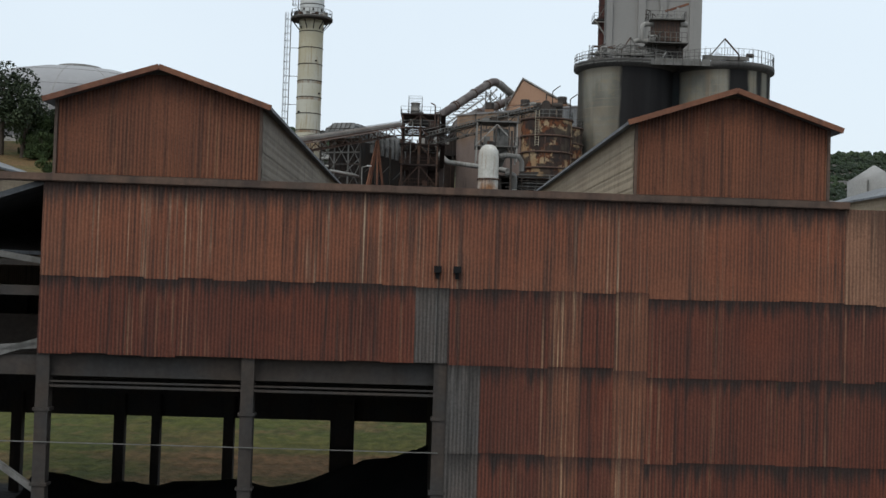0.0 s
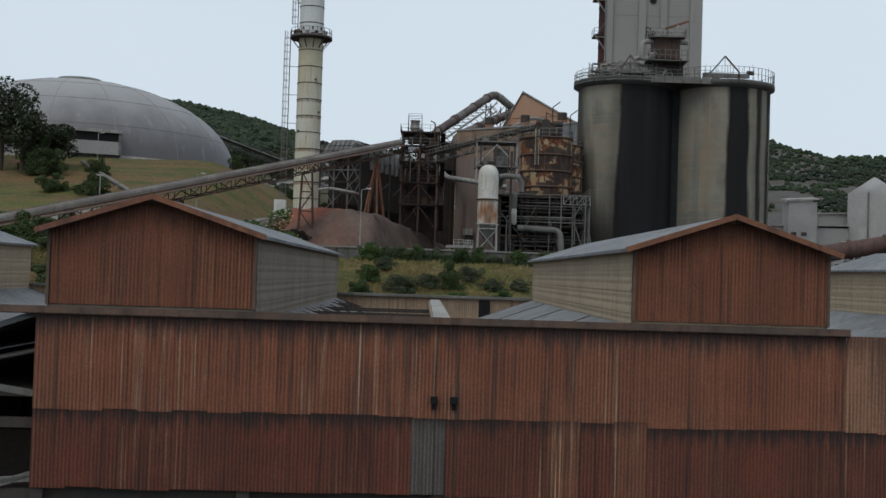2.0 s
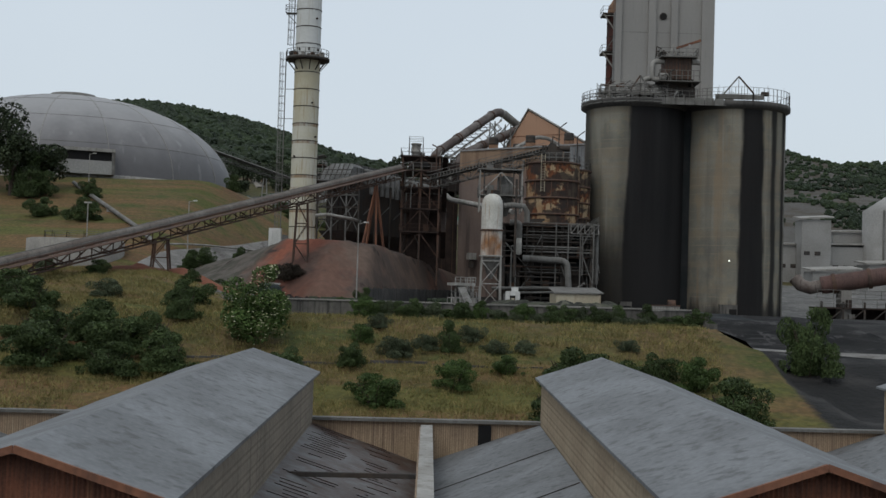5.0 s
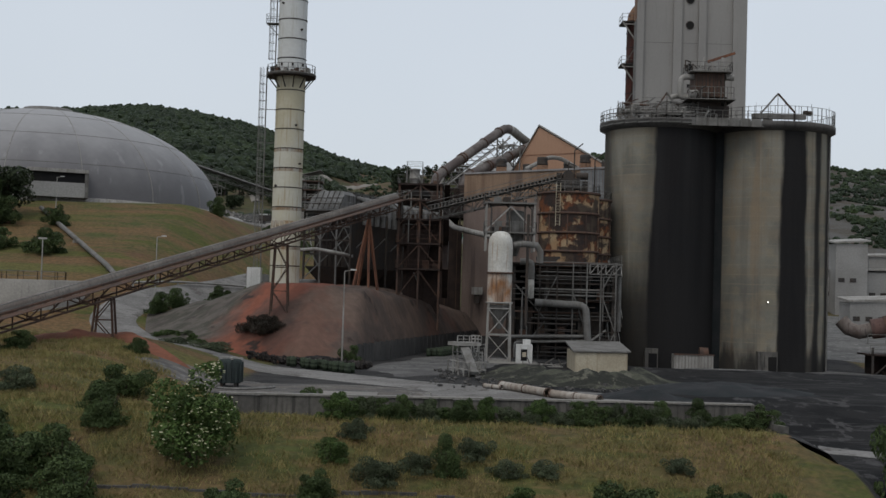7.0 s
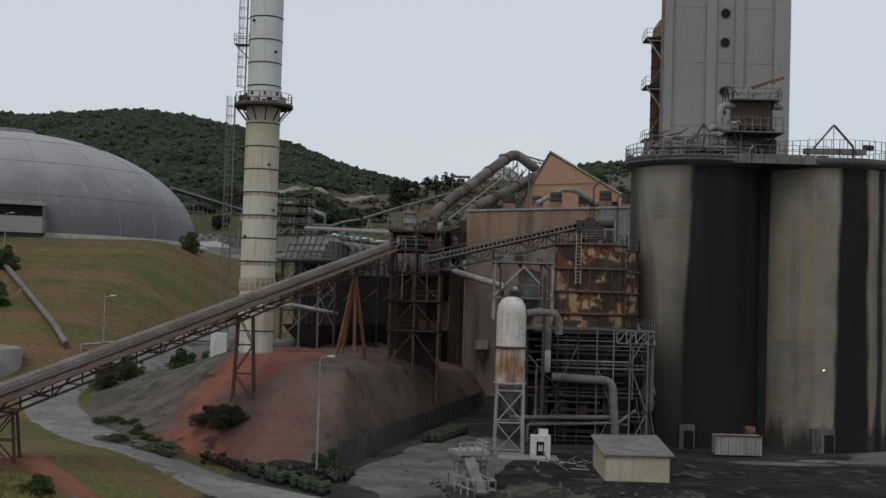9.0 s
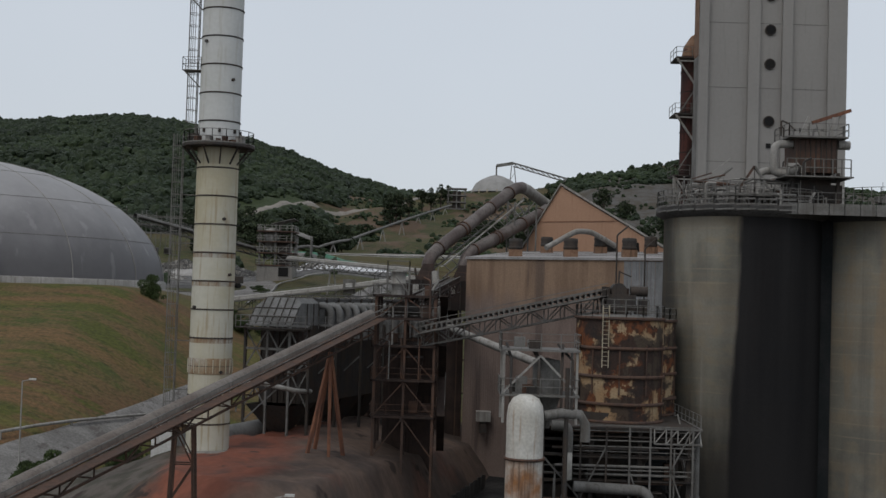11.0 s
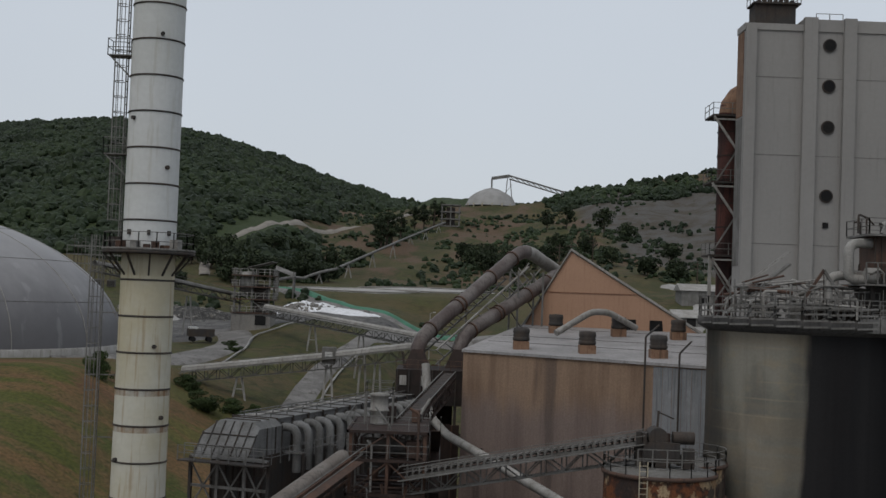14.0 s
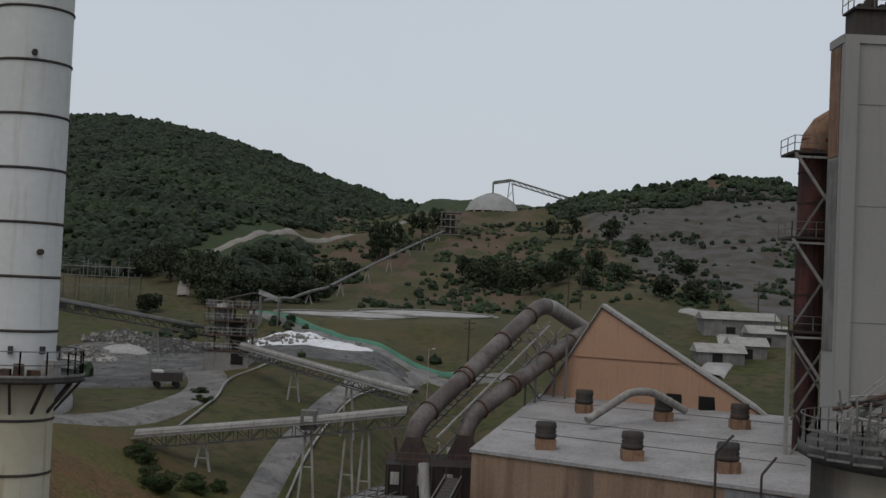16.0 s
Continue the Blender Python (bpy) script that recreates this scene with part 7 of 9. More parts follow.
patch("scrap_heap", -60, 350, 8, 5, RUBBLE_GREY, "dark grey rubble heap", "rubble", 0.3, 1.8, 30)
patch("scrap_heap", -62, 332, 6, 4, LIME, "pale rubble heap", "rubble", 0.3, 1.0, 35)
ribbon("far_road", [(-61, 404), (-66, 430), (-72, 470), (-67, 512), (-62.5, 558), (-51, 606), (-33, 645), (-2, 706)], [3.2, 3.6], DIRT_ROAD, "pale dirt road climbing the hill", "road", 0.4, 5, 10)
FAR_LINE = smooth_line([(-61, 404), (-66, 430), (-72, 470), (-67, 512), (-62.5, 558), (-51, 606), (-33, 645), (-2, 706)], 10)


def clear_of_road(x, y):
    if 2 < x < 52 and 700 < y < 805:
        return False
    if 400 < y < 650 and -3 < x + 31 - 0.151 * (y - 440) < 9:
        return False
    return all(not (abs(p.x - x) < 8 and -12 < y - p.y < 6) for p in FAR_LINE)


ribbon("haul_track", [(-42, 390), (-38, 381), (-24, 361.5), (-11.5, 349.5), (3, 341), (14, 336)], 4.6, ROAD, "pale haul track along the settling bed", "road", 0.3, 4, 8)
ribbon("green_tarpaulin", [(-41.2, 389), (-36.2, 383), (-22.6, 364.8), (-10.4, 353), (4, 345)], 1.9, GREEN_TARP, "long green tarpaulin strip beside the haul track", "tarpaulin", 0.55, 4, 8, kind="")
kerb = smooth_line([(-17.2, 256), (-16.6, 274), (-13.8, 296), (-8, 322)], 8)
solid("kerb_line", Geo().tube([(p.x, p.y, ground_z(p.x, p.y) + 0.3) for p in kerb], 0.16, 5), LIME, "pale concrete kerb of the valley road", "kerb")
kerb = smooth_line([(-33, 270), (-32, 290), (-32.5, 308), (-26, 322)], 8)
solid("kerb_line", Geo().tube([(p.x, p.y, ground_z(p.x, p.y) + 0.35) for p in kerb], 0.16, 5), LIME, "pale concrete kerb of the valley road", "kerb")


# ---- coal inside the warehouse ----
def build_coal():
    g, vs = Geo(), []
    nx, ny = 40, 24
    for j in range(ny + 1):
        for i in range(nx + 1):
            x, y = -13 + 21 * i / nx, 33 + 12 * j / ny
            f = math.sin(math.pi * j / ny) ** 0.7
            h = 1.8 + 1.6 * sm(-6, 1, x) + 0.5 * noise.fractal(Vector((x * 0.5, y * 0.3, 9)), 1, 2, 4)
            vs.append((x, y, max(0, h * f) - 0.1))
    n = nx + 1
    g.add(vs, [(j * n + i, j * n + i + 1, (j + 1) * n + i + 1, (j + 1) * n + i) for j in range(ny) for i in range(nx)], True)
    solid("coal_pile", g, COAL_SHADE_BLACK, "black coal pile heaped inside the warehouse", "coal pile")


build_coal()


# ---- plants ----
def leaf_material(name, a, b, pale=0.0):
    m, nt, bsdf, pos = start(name, 0.65)
    geo = nt.nodes.new("ShaderNodeNewGeometry")
    info = nt.nodes.new("ShaderNodeObjectInfo")
    col = mix(nt, geo.outputs["Random Per Island"], a, b)
    col = mix(nt, math_node(nt, "MULTIPLY", info.outputs["Random"], 0.5), col, tuple(0.5 * c for c in a))
    col = mix(nt, ramp(nt, noise_at(nt, pos, 0.8, 3), 0.35, 0.7), mix(nt, 0.4, col, (0.01, 0.014, 0.006)), col)
    col = mix(nt, math_node(nt, "MULTIPLY", ramp(nt, noise_at(nt, pos, 0.018, 5), 0.4, 0.62), pale), col, tuple(0.35 * c for c in a))
    nt.links.new(col, bsdf.inputs["Base Color"])
    return m


LEAF = leaf_material("dark green leaves", (0.042, 0.067, 0.022), (0.078, 0.11, 0.037))
LEAF_BRIGHT = leaf_material("fresh green leaves", (0.052, 0.098, 0.024), (0.10, 0.142, 0.042))
LEAF_GREY = leaf_material("grey green sage leaves", (0.062, 0.082, 0.045), (0.105, 0.122, 0.068))
# leaf tone lifted to carry the distance haze over the far trees
LEAF_TREE = leaf_material("dark oak leaves", (0.024, 0.037, 0.018), (0.05, 0.065, 0.03))
FOREST = leaf_material("dark hillside forest", (0.020, 0.036, 0.015), (0.045, 0.066, 0.024), 0.7)
DEAD = leaf_material("dead dark brush", (0.034, 0.025, 0.019), (0.07, 0.052, 0.04))
FLOWER = weathered("cream flower heads", (0.62, 0.6, 0.42), (0.5, 0.5, 0.3), (0.3, 0.3, 0.15), 2, 10, 0.2)
BARK = weathered("grey brown bark", (0.085, 0.065, 0.05), (0.06, 0.048, 0.038), (0.03, 0.025, 0.02), 2, 14, 0.4)
GRASS = leaf_material("mixed green and dry grass blades", (0.205, 0.205, 0.065), (0.40, 0.29, 0.135))


def leaf_cloud(rnd, blobs, count, size, g=None, thin=False):
    """Small bent leaves strewn over the skins of several blobs; blobs: centre, radii."""
    g = g or Geo()
    wts = [b[1][0] * b[1][2] for b in blobs]
    for _ in range(count):
        c, r = rnd.choices(blobs, wts)[0]
        d = Vector((rnd.gauss(0, 1), rnd.gauss(0, 1), rnd.gauss(0.25, 1))).normalized()
        rr = 0.72 + 0.34 * rnd.random() ** 0.7
        p = Vector((c[0] + d.x * r[0] * rr, c[1] + d.y * r[1] * rr, c[2] + d.z * r[2] * rr))
        if p.z < 0.02:
            p.z = 0.02 + 0.2 * rnd.random()
        n = (d + 0.8 * Vector((rnd.gauss(0, 1), rnd.gauss(0, 1), rnd.gauss(0, 1)))).normalized()
        a = n.orthogonal().normalized()
        a.rotate(Matrix.Rotation(rnd.random() * 6.28, 3, n))
        b = n.cross(a)
        s = size * rnd.uniform(0.6, 1.35)
        if thin:
            g.add([p - a * s, p + b * s * 0.75, p + a * s], [(0, 1, 2)])
        else:
            g.add([p - a * s, p + b * s * 0.5 + n * s * 0.15, p + a * s, p - b * s * 0.5 + n * s * 0.15], [(0, 1, 2, 3)])
    return g


def bush_mesh(seed, material, count=900, size=0.16, tall=1.0):
    rnd = random.Random(seed)
    blobs = [((0, 0, 0.36 * tall), (0.55, 0.5, 0.36 * tall))]
    for _ in range(26):
        a, q = rnd.random() * 6.28, rnd.uniform(0.1, 0.85)
        r = rnd.uniform(0.09, 0.3)
        blobs.append(((q * math.cos(a), q * math.sin(a), (rnd.uniform(0.15, 1.0) - 0.35 * q) * tall), (r * rnd.uniform(0.8, 1.5), r, r * rnd.uniform(0.5, 0.9))))
    g = leaf_cloud(rnd, blobs, count, size, None, True)
    stems = Geo()
    for k in range(7):
        a = 6.28 * k / 7 + rnd.random()
        stems.tube([(0, 0, -0.15), (0.25 * math.cos(a), 0.25 * math.sin(a), 0.3 * tall), (0.5 * math.cos(a), 0.5 * math.sin(a), 0.7 * tall)], [0.035, 0.025, 0.01], 4, False)
    return g.mesh("foliage", material), stems.mesh("stem", BARK)


BUSHES = {
    "dark": [bush_mesh(k, LEAF, 9500, 0.043) for k in (1, 2, 3, 8)],
    "bright": [bush_mesh(k, LEAF_BRIGHT, 7500, 0.043) for k in (4, 5)],
    "dead": [bush_mesh(k, DEAD, 5000, 0.04, 0.8) for k in (9, 10)],
    "sage": [bush_mesh(k, LEAF_GREY, 7500, 0.04, 0.85) for k in (6, 7)],
}
BUSH_LABEL = {"dead": "dead dark scrub on the earth mound", "dark": "dense dark green shrub on the grass bank", "bright": "fresh green leafy shrub on the bank", "sage": "grey green sage shrub on the bank"}
bush_rnd = random.Random(12)


def bush(x, y, w, h, kind="dark"):
    leaves, stems = bush_rnd.choice(BUSHES[kind])
    ob = tagged(new("shrub"), BUSH_LABEL[kind], "shrub", "shrubs on the bank")
    z = ground_z(x, y)
    if -37 < x < -8 and 138 < y < 200:
        z = max(z, mound_z(x, y))
    ob.matrix_basis = Matrix.Translation((x, y, z - 0.05)) @ Matrix.Rotation(bush_rnd.random() * 6.28, 4, "Z") @ Matrix.Diagonal((w / 1.7, w / 1.7, h / 1.0, 1))
    part("foliage", leaves, None, ob)
    part("stem", stems, None, ob)
    return ob


for x, y, w, h, k in (
        (-18.5, 93.7, 3.0, 2.3, "dark"), (-23.5, 89.5, 4.6, 2.6, "dark"), (-27, 89, 4.4, 2.4, "dark"), (-17.6, 85.0, 4.2, 2.4, "dark"), (-9.9, 84.0, 3.4, 2.0, "dark"), (-21, 84, 3.6, 2.0, "dark"),
        (-5.6, 90.5, 2.0, 1.3, "bright"), (-4.5, 93.3, 1.8, 1.2, "sage"), (-2.9, 88.3, 2.6, 1.8, "sage"), (-0.9, 89.6, 1.8, 1.4, "sage"), (0.6, 89.3, 1.8, 2.0, "dark"), (2.0, 91.1, 1.9, 1.5, "sage"),
        (8.1, 83.6, 4.4, 2.7, "dark"), (10.5, 84.4, 3.0, 2.0, "dark"), (13.7, 85.2, 3.0, 1.8, "dark"), (16, 84, 3, 2.2, "bright"), (25.4, 92, 3.6, 4.6, "dark"), (-22, 87.4, 4.6, 2.8, "dark"), (-25.6, 85.4, 5, 2.8, "dark"), (-19.4, 88.6, 4, 2.4, "dark"),
        (3.6, 89.4, 2.0, 1.1, "sage"), (5.5, 89.7, 1.9, 1.0, "sage"), (0.9, 83.3, 2.6, 1.8, "bright"), (-23.0, 117.5, 1.8, 1.2, "dark"), (-30, 112, 2.4, 1.2, "dark"), (-34, 111, 2.4, 1.8, "sage"),
        (-6.0, 86.6, 2.4, 1.5, "dark"), (4.2, 86, 2.2, 1.3, "bright"), (6.6, 78, 4, 2.4, "dark"), (-4, 80, 3.4, 2, "bright"), (-12, 78, 4.2, 2.6, "dark"), (-29.5, 94, 4.6, 2.4, "dark"), (-33, 97, 4.6, 2.4, "dark"), (-33, 91, 4.6, 2.0, "bright"),
        (-38, 102, 4.6, 2.2, "dark"), (-19.5, 101.5, 3.4, 1.9, "dark"), (-25.5, 100, 3.0, 1.6, "sage"), (17, 78, 4.4, 2.6, "dark"), (12.6, 90.5, 1.6, 1.0, "sage"), (-14, 95, 2.2, 1.3, "bright"),
        (-8, 101.5, 1.4, 1.3, "bright"),
        (-29, 183, 4.6, 3.2, "dark"), (-26.6, 188.5, 4.6, 3.2, "dark"), (-34.2, 170.5, 3.2, 2.4, "dark"), (-32.6, 173.2, 3.4, 2.6, "dark"), (-56, 194, 5.5, 3.6, "dark"), (-26.5, 146.5, 3.5, 0.8, "sage"), (-22.5, 144, 4, 1.2, "sage"),
        (-9.0, 142.2, 2.0, 2.0, "dark"), (-40, 236, 3.4, 3, "dark"), (-30, 248, 5, 2.4, "dark"), (-33, 254, 4, 2, "dark"), (-27, 252, 4, 1.8, "dark"),
        (-63, 196, 5, 3, "dark"), (-60, 212, 4, 3, "dark"), (-54, 170, 4, 2.4, "sage"), (-69.5, 211, 7, 5, "dark"), (-72, 214, 8, 7, "dark")):
    bush(x, y, w, h, k)
# dead scrub on the mound
for x, y, w, h in ((-18.4, 148.6, 4.6, 2.4), (-17.4, 148.2, 3.4, 2.0), (-19.6, 149.6, 3.2, 1.7)):
    bush(x, y, w, h, "dead")
# weeds along the road at the mound's foot
for k in range(9):
    f = k / 15
    x, y = -31.5 + 15 * f + bush_rnd.uniform(-0.8, 0.8), 159 - 19 * f + bush_rnd.uniform(-0.6, 0.6)
    bush(x, y, bush_rnd.uniform(0.8, 1.7), bush_rnd.uniform(0.3, 0.7), "bright" if k % 4 else "sage")
# hedge in front of the retaining wall
hedge_rnd = random.Random(5)
for k in range(32):
    x = -6 + k * 0.8 + hedge_rnd.uniform(-0.4, 0.4)
    bush(x, 97.1 + 0.091 * (x + 12.9) - hedge_rnd.uniform(0.4, 1.4), hedge_rnd.uniform(1.3, 2.4), hedge_rnd.uniform(0.7, 1.6), hedge_rnd.choice(("bright", "dark", "dark", "sage")))


def flowering_bush():
    t = thing("flowering_elder", (-12.6, 89.6, ground_z(-12.6, 89.6)), "tall green elder bush covered in cream flowers", "bush")
    rnd = random.Random(8)
    blobs = [((rnd.uniform(-1.7, 1.4), rnd.uniform(-1.2, 1.2), rnd.uniform(0.7, 3.7)), (0.95, 0.9, 0.8)) for _ in range(18)] + [((0.4, 0, 4.6), (0.8, 0.8, 0.7)), ((0.9, 0, 5.0), (0.5, 0.5, 0.5))]
    part("foliage", leaf_cloud(rnd, blobs, 7500, 0.12), LEAF_BRIGHT, t)
    part("stem", Geo().tube([(0, 0, -0.2), (0.2, 0, 1.6), (0.5, 0.1, 3.6)], [0.12, 0.09, 0.04], 6).tube([(0, 0, 0), (-0.6, -0.2, 1.4), (-1.1, -0.2, 2.6)], [0.1, 0.07, 0.03], 6), BARK, t)
    g = Geo()
    for _ in range(260):
        c, r = rnd.choice(blobs)
        d = Vector((rnd.gauss(0, 1), rnd.gauss(-0.5, 1), rnd.gauss(0.3, 1))).normalized()
        p = Vector(c) + Vector((d.x * r[0], d.y * r[1], d.z * r[2])) * 1.05
        g.lathe(p, [(0.02, -0.03), (0.075, 0.0), (0.05, 0.02), (0.01, 0.03)], 6)
    part("blossom", g, FLOWER, t, "cream flower heads", "stuff")


flowering_bush()


def tree(x, y, h, w, seed, label="dark evergreen oak tree on the slope", count=2600, leaf=0.34):
    rnd = random.Random(seed)
    t = thing("tree", (x, y, ground_z(x, y) - 0.2), label, "tree", "trees on the slope")
    g = Geo().tube([(0, 0, 0), (0.1, 0, h * 0.3), (0.2, 0.1, h * 0.6), (0.1, 0, h * 0.85)], [0.035 * h, 0.028 * h, 0.018 * h, 0.006 * h], 8)
    blobs = []
    for k in range(16):
        a, q, z = rnd.random() * 6.28, rnd.uniform(0.1, 0.42) * w, h * rnd.uniform(0.28, 0.88)
        e = (q * math.cos(a), q * math.sin(a), z)
        r = rnd.uniform(0.14, 0.25) * w
        blobs.append((e, (r, r, r * 0.75)))
        if k < 8:
            g.tube([(0.1, 0, z * 0.55), (e[0] * 0.5, e[1] * 0.5, z * 0.8), e], [0.012 * h, 0.008 * h, 0.003 * h], 5, False)
    blobs.append(((0, 0, h * 0.9), (0.18 * w, 0.18 * w, 0.12 * h)))
    part("trunk", g, BARK, t)
    part("crown", leaf_cloud(rnd, blobs, count, leaf), LEAF_TREE, t)


for x, y, h, w, s in ((-78, 214, 16.5, 13, 1), (-73.5, 212, 13, 9, 2), (-84, 220, 15, 12, 3), (-70, 217, 8, 9, 4)):
    tree(x, y, h, w, s)
far_rnd = random.Random(71)
# oaks round the belt shelter, conifers by the belt, scrub oaks on the quarry slope
for x, y, h, w in ((-57, 404, 8, 10), (-53.3, 399, 7, 9), (-49, 404, 8.5, 10), (-45, 410, 7, 8), (-62, 418, 7, 9), (-58, 426, 8, 9), (-52, 422, 8, 9), (-47, 430, 7.5, 10), (-41.5, 436, 7, 9), (-36, 437, 6, 9), (-33, 444, 6, 8), (-70, 431, 8, 10), (-78, 440, 8, 10), (-74, 447, 8, 9), (-66, 442, 7, 9),
                   (-65, 386, 4, 6), (-43, 470, 6, 8), (-36, 480, 6, 8), (-54, 478, 6, 8), (-49, 500, 6, 8), (-30, 500, 6, 7),
                   (11, 494, 8, 9), (16, 488, 7, 9), (20, 481, 7, 9), (25, 469, 7, 8), (29, 477, 7, 8), (8, 505, 7, 9), (13, 515, 8, 9), (22, 502, 8, 9), (33, 472, 8, 7), (35.5, 480, 9, 7), (38, 486, 8, 7), (47, 500, 7, 8), (41, 460, 6, 8), (52, 470, 6, 8), (64, 582, 10, 8), (70, 560, 8, 8), (51, 604, 10, 7), (45, 629, 9, 7), (76, 500, 6, 8), (58, 440, 5, 7), (66, 436, 6, 8)):
    tree(x, y, h * far_rnd.uniform(0.9, 1.1), w, 300 + int(x * 7 + y), "dark tree on the far hillside", 900, 0.5)
for x, y, h, w in ((-23.5, 548, 12, 5.4), (-21.6, 552, 13, 5.6), (-20, 556, 12, 5.2), (-24.5, 556, 12, 5.4), (-9.5, 648, 12, 6), (-5, 655, 12, 5.6), (-1.6, 660, 11, 5.6), (-13.5, 640, 11, 5.6), (-17.5, 580, 10, 5.4)):
    tree(x, y, h, w, 700 + int(x * 7 + y), "tall dark conifer beside the quarry belt", 1100, 0.42)


# ---- far woods and scrub ----
def crown_lump(rnd, level):
    """A small lumpy crown."""
    bm = bmesh.new()
    bmesh.ops.create_icosphere(bm, subdivisions=level, radius=1)
    for v in bm.verts:
        v.co *= 1 + 0.5 * noise.fractal(v.co * 1.9 + Vector((rnd.random() * 50, 0, 0)), 1, 2, 3)
    vs = np.array([v.co[:] for v in bm.verts])
    fs = np.array([[v.index for v in f.verts] for f in bm.faces])
    bm.free()
    keep = vs[fs].mean(axis=1)[:, 2] > -0.5
    return vs, fs[keep]


def woods(name, label, spots, level=2):
    rnd = random.Random(3)
    lumps = [crown_lump(rnd, level) for _ in range(9)]
    V, F, n = [], [], 0
    for x, y, r in spots:
        vs, fs = lumps[rnd.randrange(9)]
        a = rnd.random() * 6.28
        c, s = math.cos(a), math.sin(a)
        q = vs * (r, r, r * rnd.uniform(0.6, 1.3))
        q = np.stack([q[:, 0] * c - q[:, 1] * s + x, q[:, 0] * s + q[:, 1] * c + y, q[:, 2] + ground_z(x, y) + r * 0.45], 1)
        V.append(q)
        F.append(fs + n)
        n += len(vs)
    g = Geo()
    g.v, g.f = np.concatenate(V).tolist(), np.concatenate(F).tolist()
    g.s = [False] * len(g.f)
    solid(name, g, FOREST, label, "woods", kind="stuff")


wood_rnd = random.Random(21)
spots = []
for _ in range(17000):
    y = 440 + 1130 * wood_rnd.random() ** 1.15
    u = -0.44 * wood_rnd.random() ** 0.9 - 0.02
    x = u * (y - 78)
    if u < -0.02 - 0.075 * (1 - sm(620, 1000, y)) - 0.02 * noise.noise(Vector((x * 0.02, y * 0.01, 5))) and clear_of_road(x, y):
        spots.append((x, y, wood_rnd.uniform(1.5, 3.0) * (0.75 + 0.8 * (y - 440) / 1000)))
woods("hillside_woods", "dark green woods covering the hillside", spots)
spots = []
for _ in range(15000):
    y = 425 + 560 * wood_rnd.random() ** 0.9
    x = -70 + (y * 0.40 + 70) * wood_rnd.random()
    f = noise.fractal(Vector((x * 0.045, y * 0.02, 8)), 1, 2, 4) - 0.3 * sm(55, 100, x) * (1 - sm(690, 740, y))
    crest = 700 < y < 860 and x > 55
    if (crest and f > -0.45) or f > 0.02 or (wood_rnd.random() < 0.1 and f > -0.5):
        if clear_of_road(x, y):
            spots.append((x, y, wood_rnd.uniform(0.35, 1.3) if not crest else wood_rnd.uniform(0.9, 2.2)))
woods("valley_scrub", "scattered dark scrub on the quarry slopes", spots, 2)
spots = []
for _ in range(9000):
    y = 320 + 420 * wood_rnd.random()
    x = (0.24 + 0.4 * wood_rnd.random()) * y
    if noise.fractal(Vector((x * 0.02, y * 0.02, 4)), 1, 2, 4) > 0.05 - 0.25 * sm(440, 620, y):
        spots.append((x, y, wood_rnd.uniform(0.5, 1.3)))
woods("east_scrub", "dark scrub on the eastern hill", spots)
spots = []
for _ in range(260):
    y = 236 + 160 * wood_rnd.random()
    x = -60 + 60 * wood_rnd.random()
    if noise.noise(Vector((x * 0.05, y * 0.05, 14))) > 0.22 and not (-24 < x < -10) and not (y < 300 and x < -42):
        if y < 300:
            bush(x, y, wood_rnd.uniform(1.6, 3.2), wood_rnd.uniform(1.0, 2.0), "dark")
        else:
            spots.append((x, y, wood_rnd.uniform(0.6, 1.5)))
woods("valley_bushes", "low bushes on the valley floor", spots)


def grass():
    rnd = np.random.default_rng(6)
    V, F = [], []
    while len(F) < 170000:
        x, y = rnd.uniform(-44, 24), 64 + 35 * rnd.random() ** 0.8
        if rnd.random() < 0.3:
            x, y = rnd.uniform(-46, -13), rnd.uniform(97, 124)
        if (x > 19 and y > 76) or (y > 97.5 and x > -13.5) or (y > 105 and x > -16.4 - 0.68 * (y - 109.4)):
            continue
        f = noise.fractal(Vector((x * 0.22, y * 0.4, 0)), 1, 2, 3)
        if f < -0.25 and rnd.random() < 0.85:
            continue
        for _ in range(7):
            px, py = x + 0.22 * rnd.normal(), y + 0.22 * rnd.normal()
            z = ground_z(px, py)
            h = (0.12 + 0.26 * rnd.random()) * (1.25 if f > 0.3 else 0.8)
            a = 6.28 * rnd.random()
            dx, dy = 0.028 * math.cos(a), 0.028 * math.sin(a)
            k = len(V)
            V += [(px - dx, py - dy, z - 0.03), (px + dx, py + dy, z - 0.03), (px + 0.5 * h * rnd.normal(), py + 0.5 * h * rnd.normal(), z + h)]
            F.append((k, k + 1, k + 2))
    g = Geo()
    g.v, g.f, g.s = V, F, [False] * len(F)
    solid("bank_grass", g, GRASS, "mixed green and dry grass on the bank", "grass", kind="stuff")


grass()


# ---- machinery on the silo deck ----
DZ = SILO_Z1 + 0.15


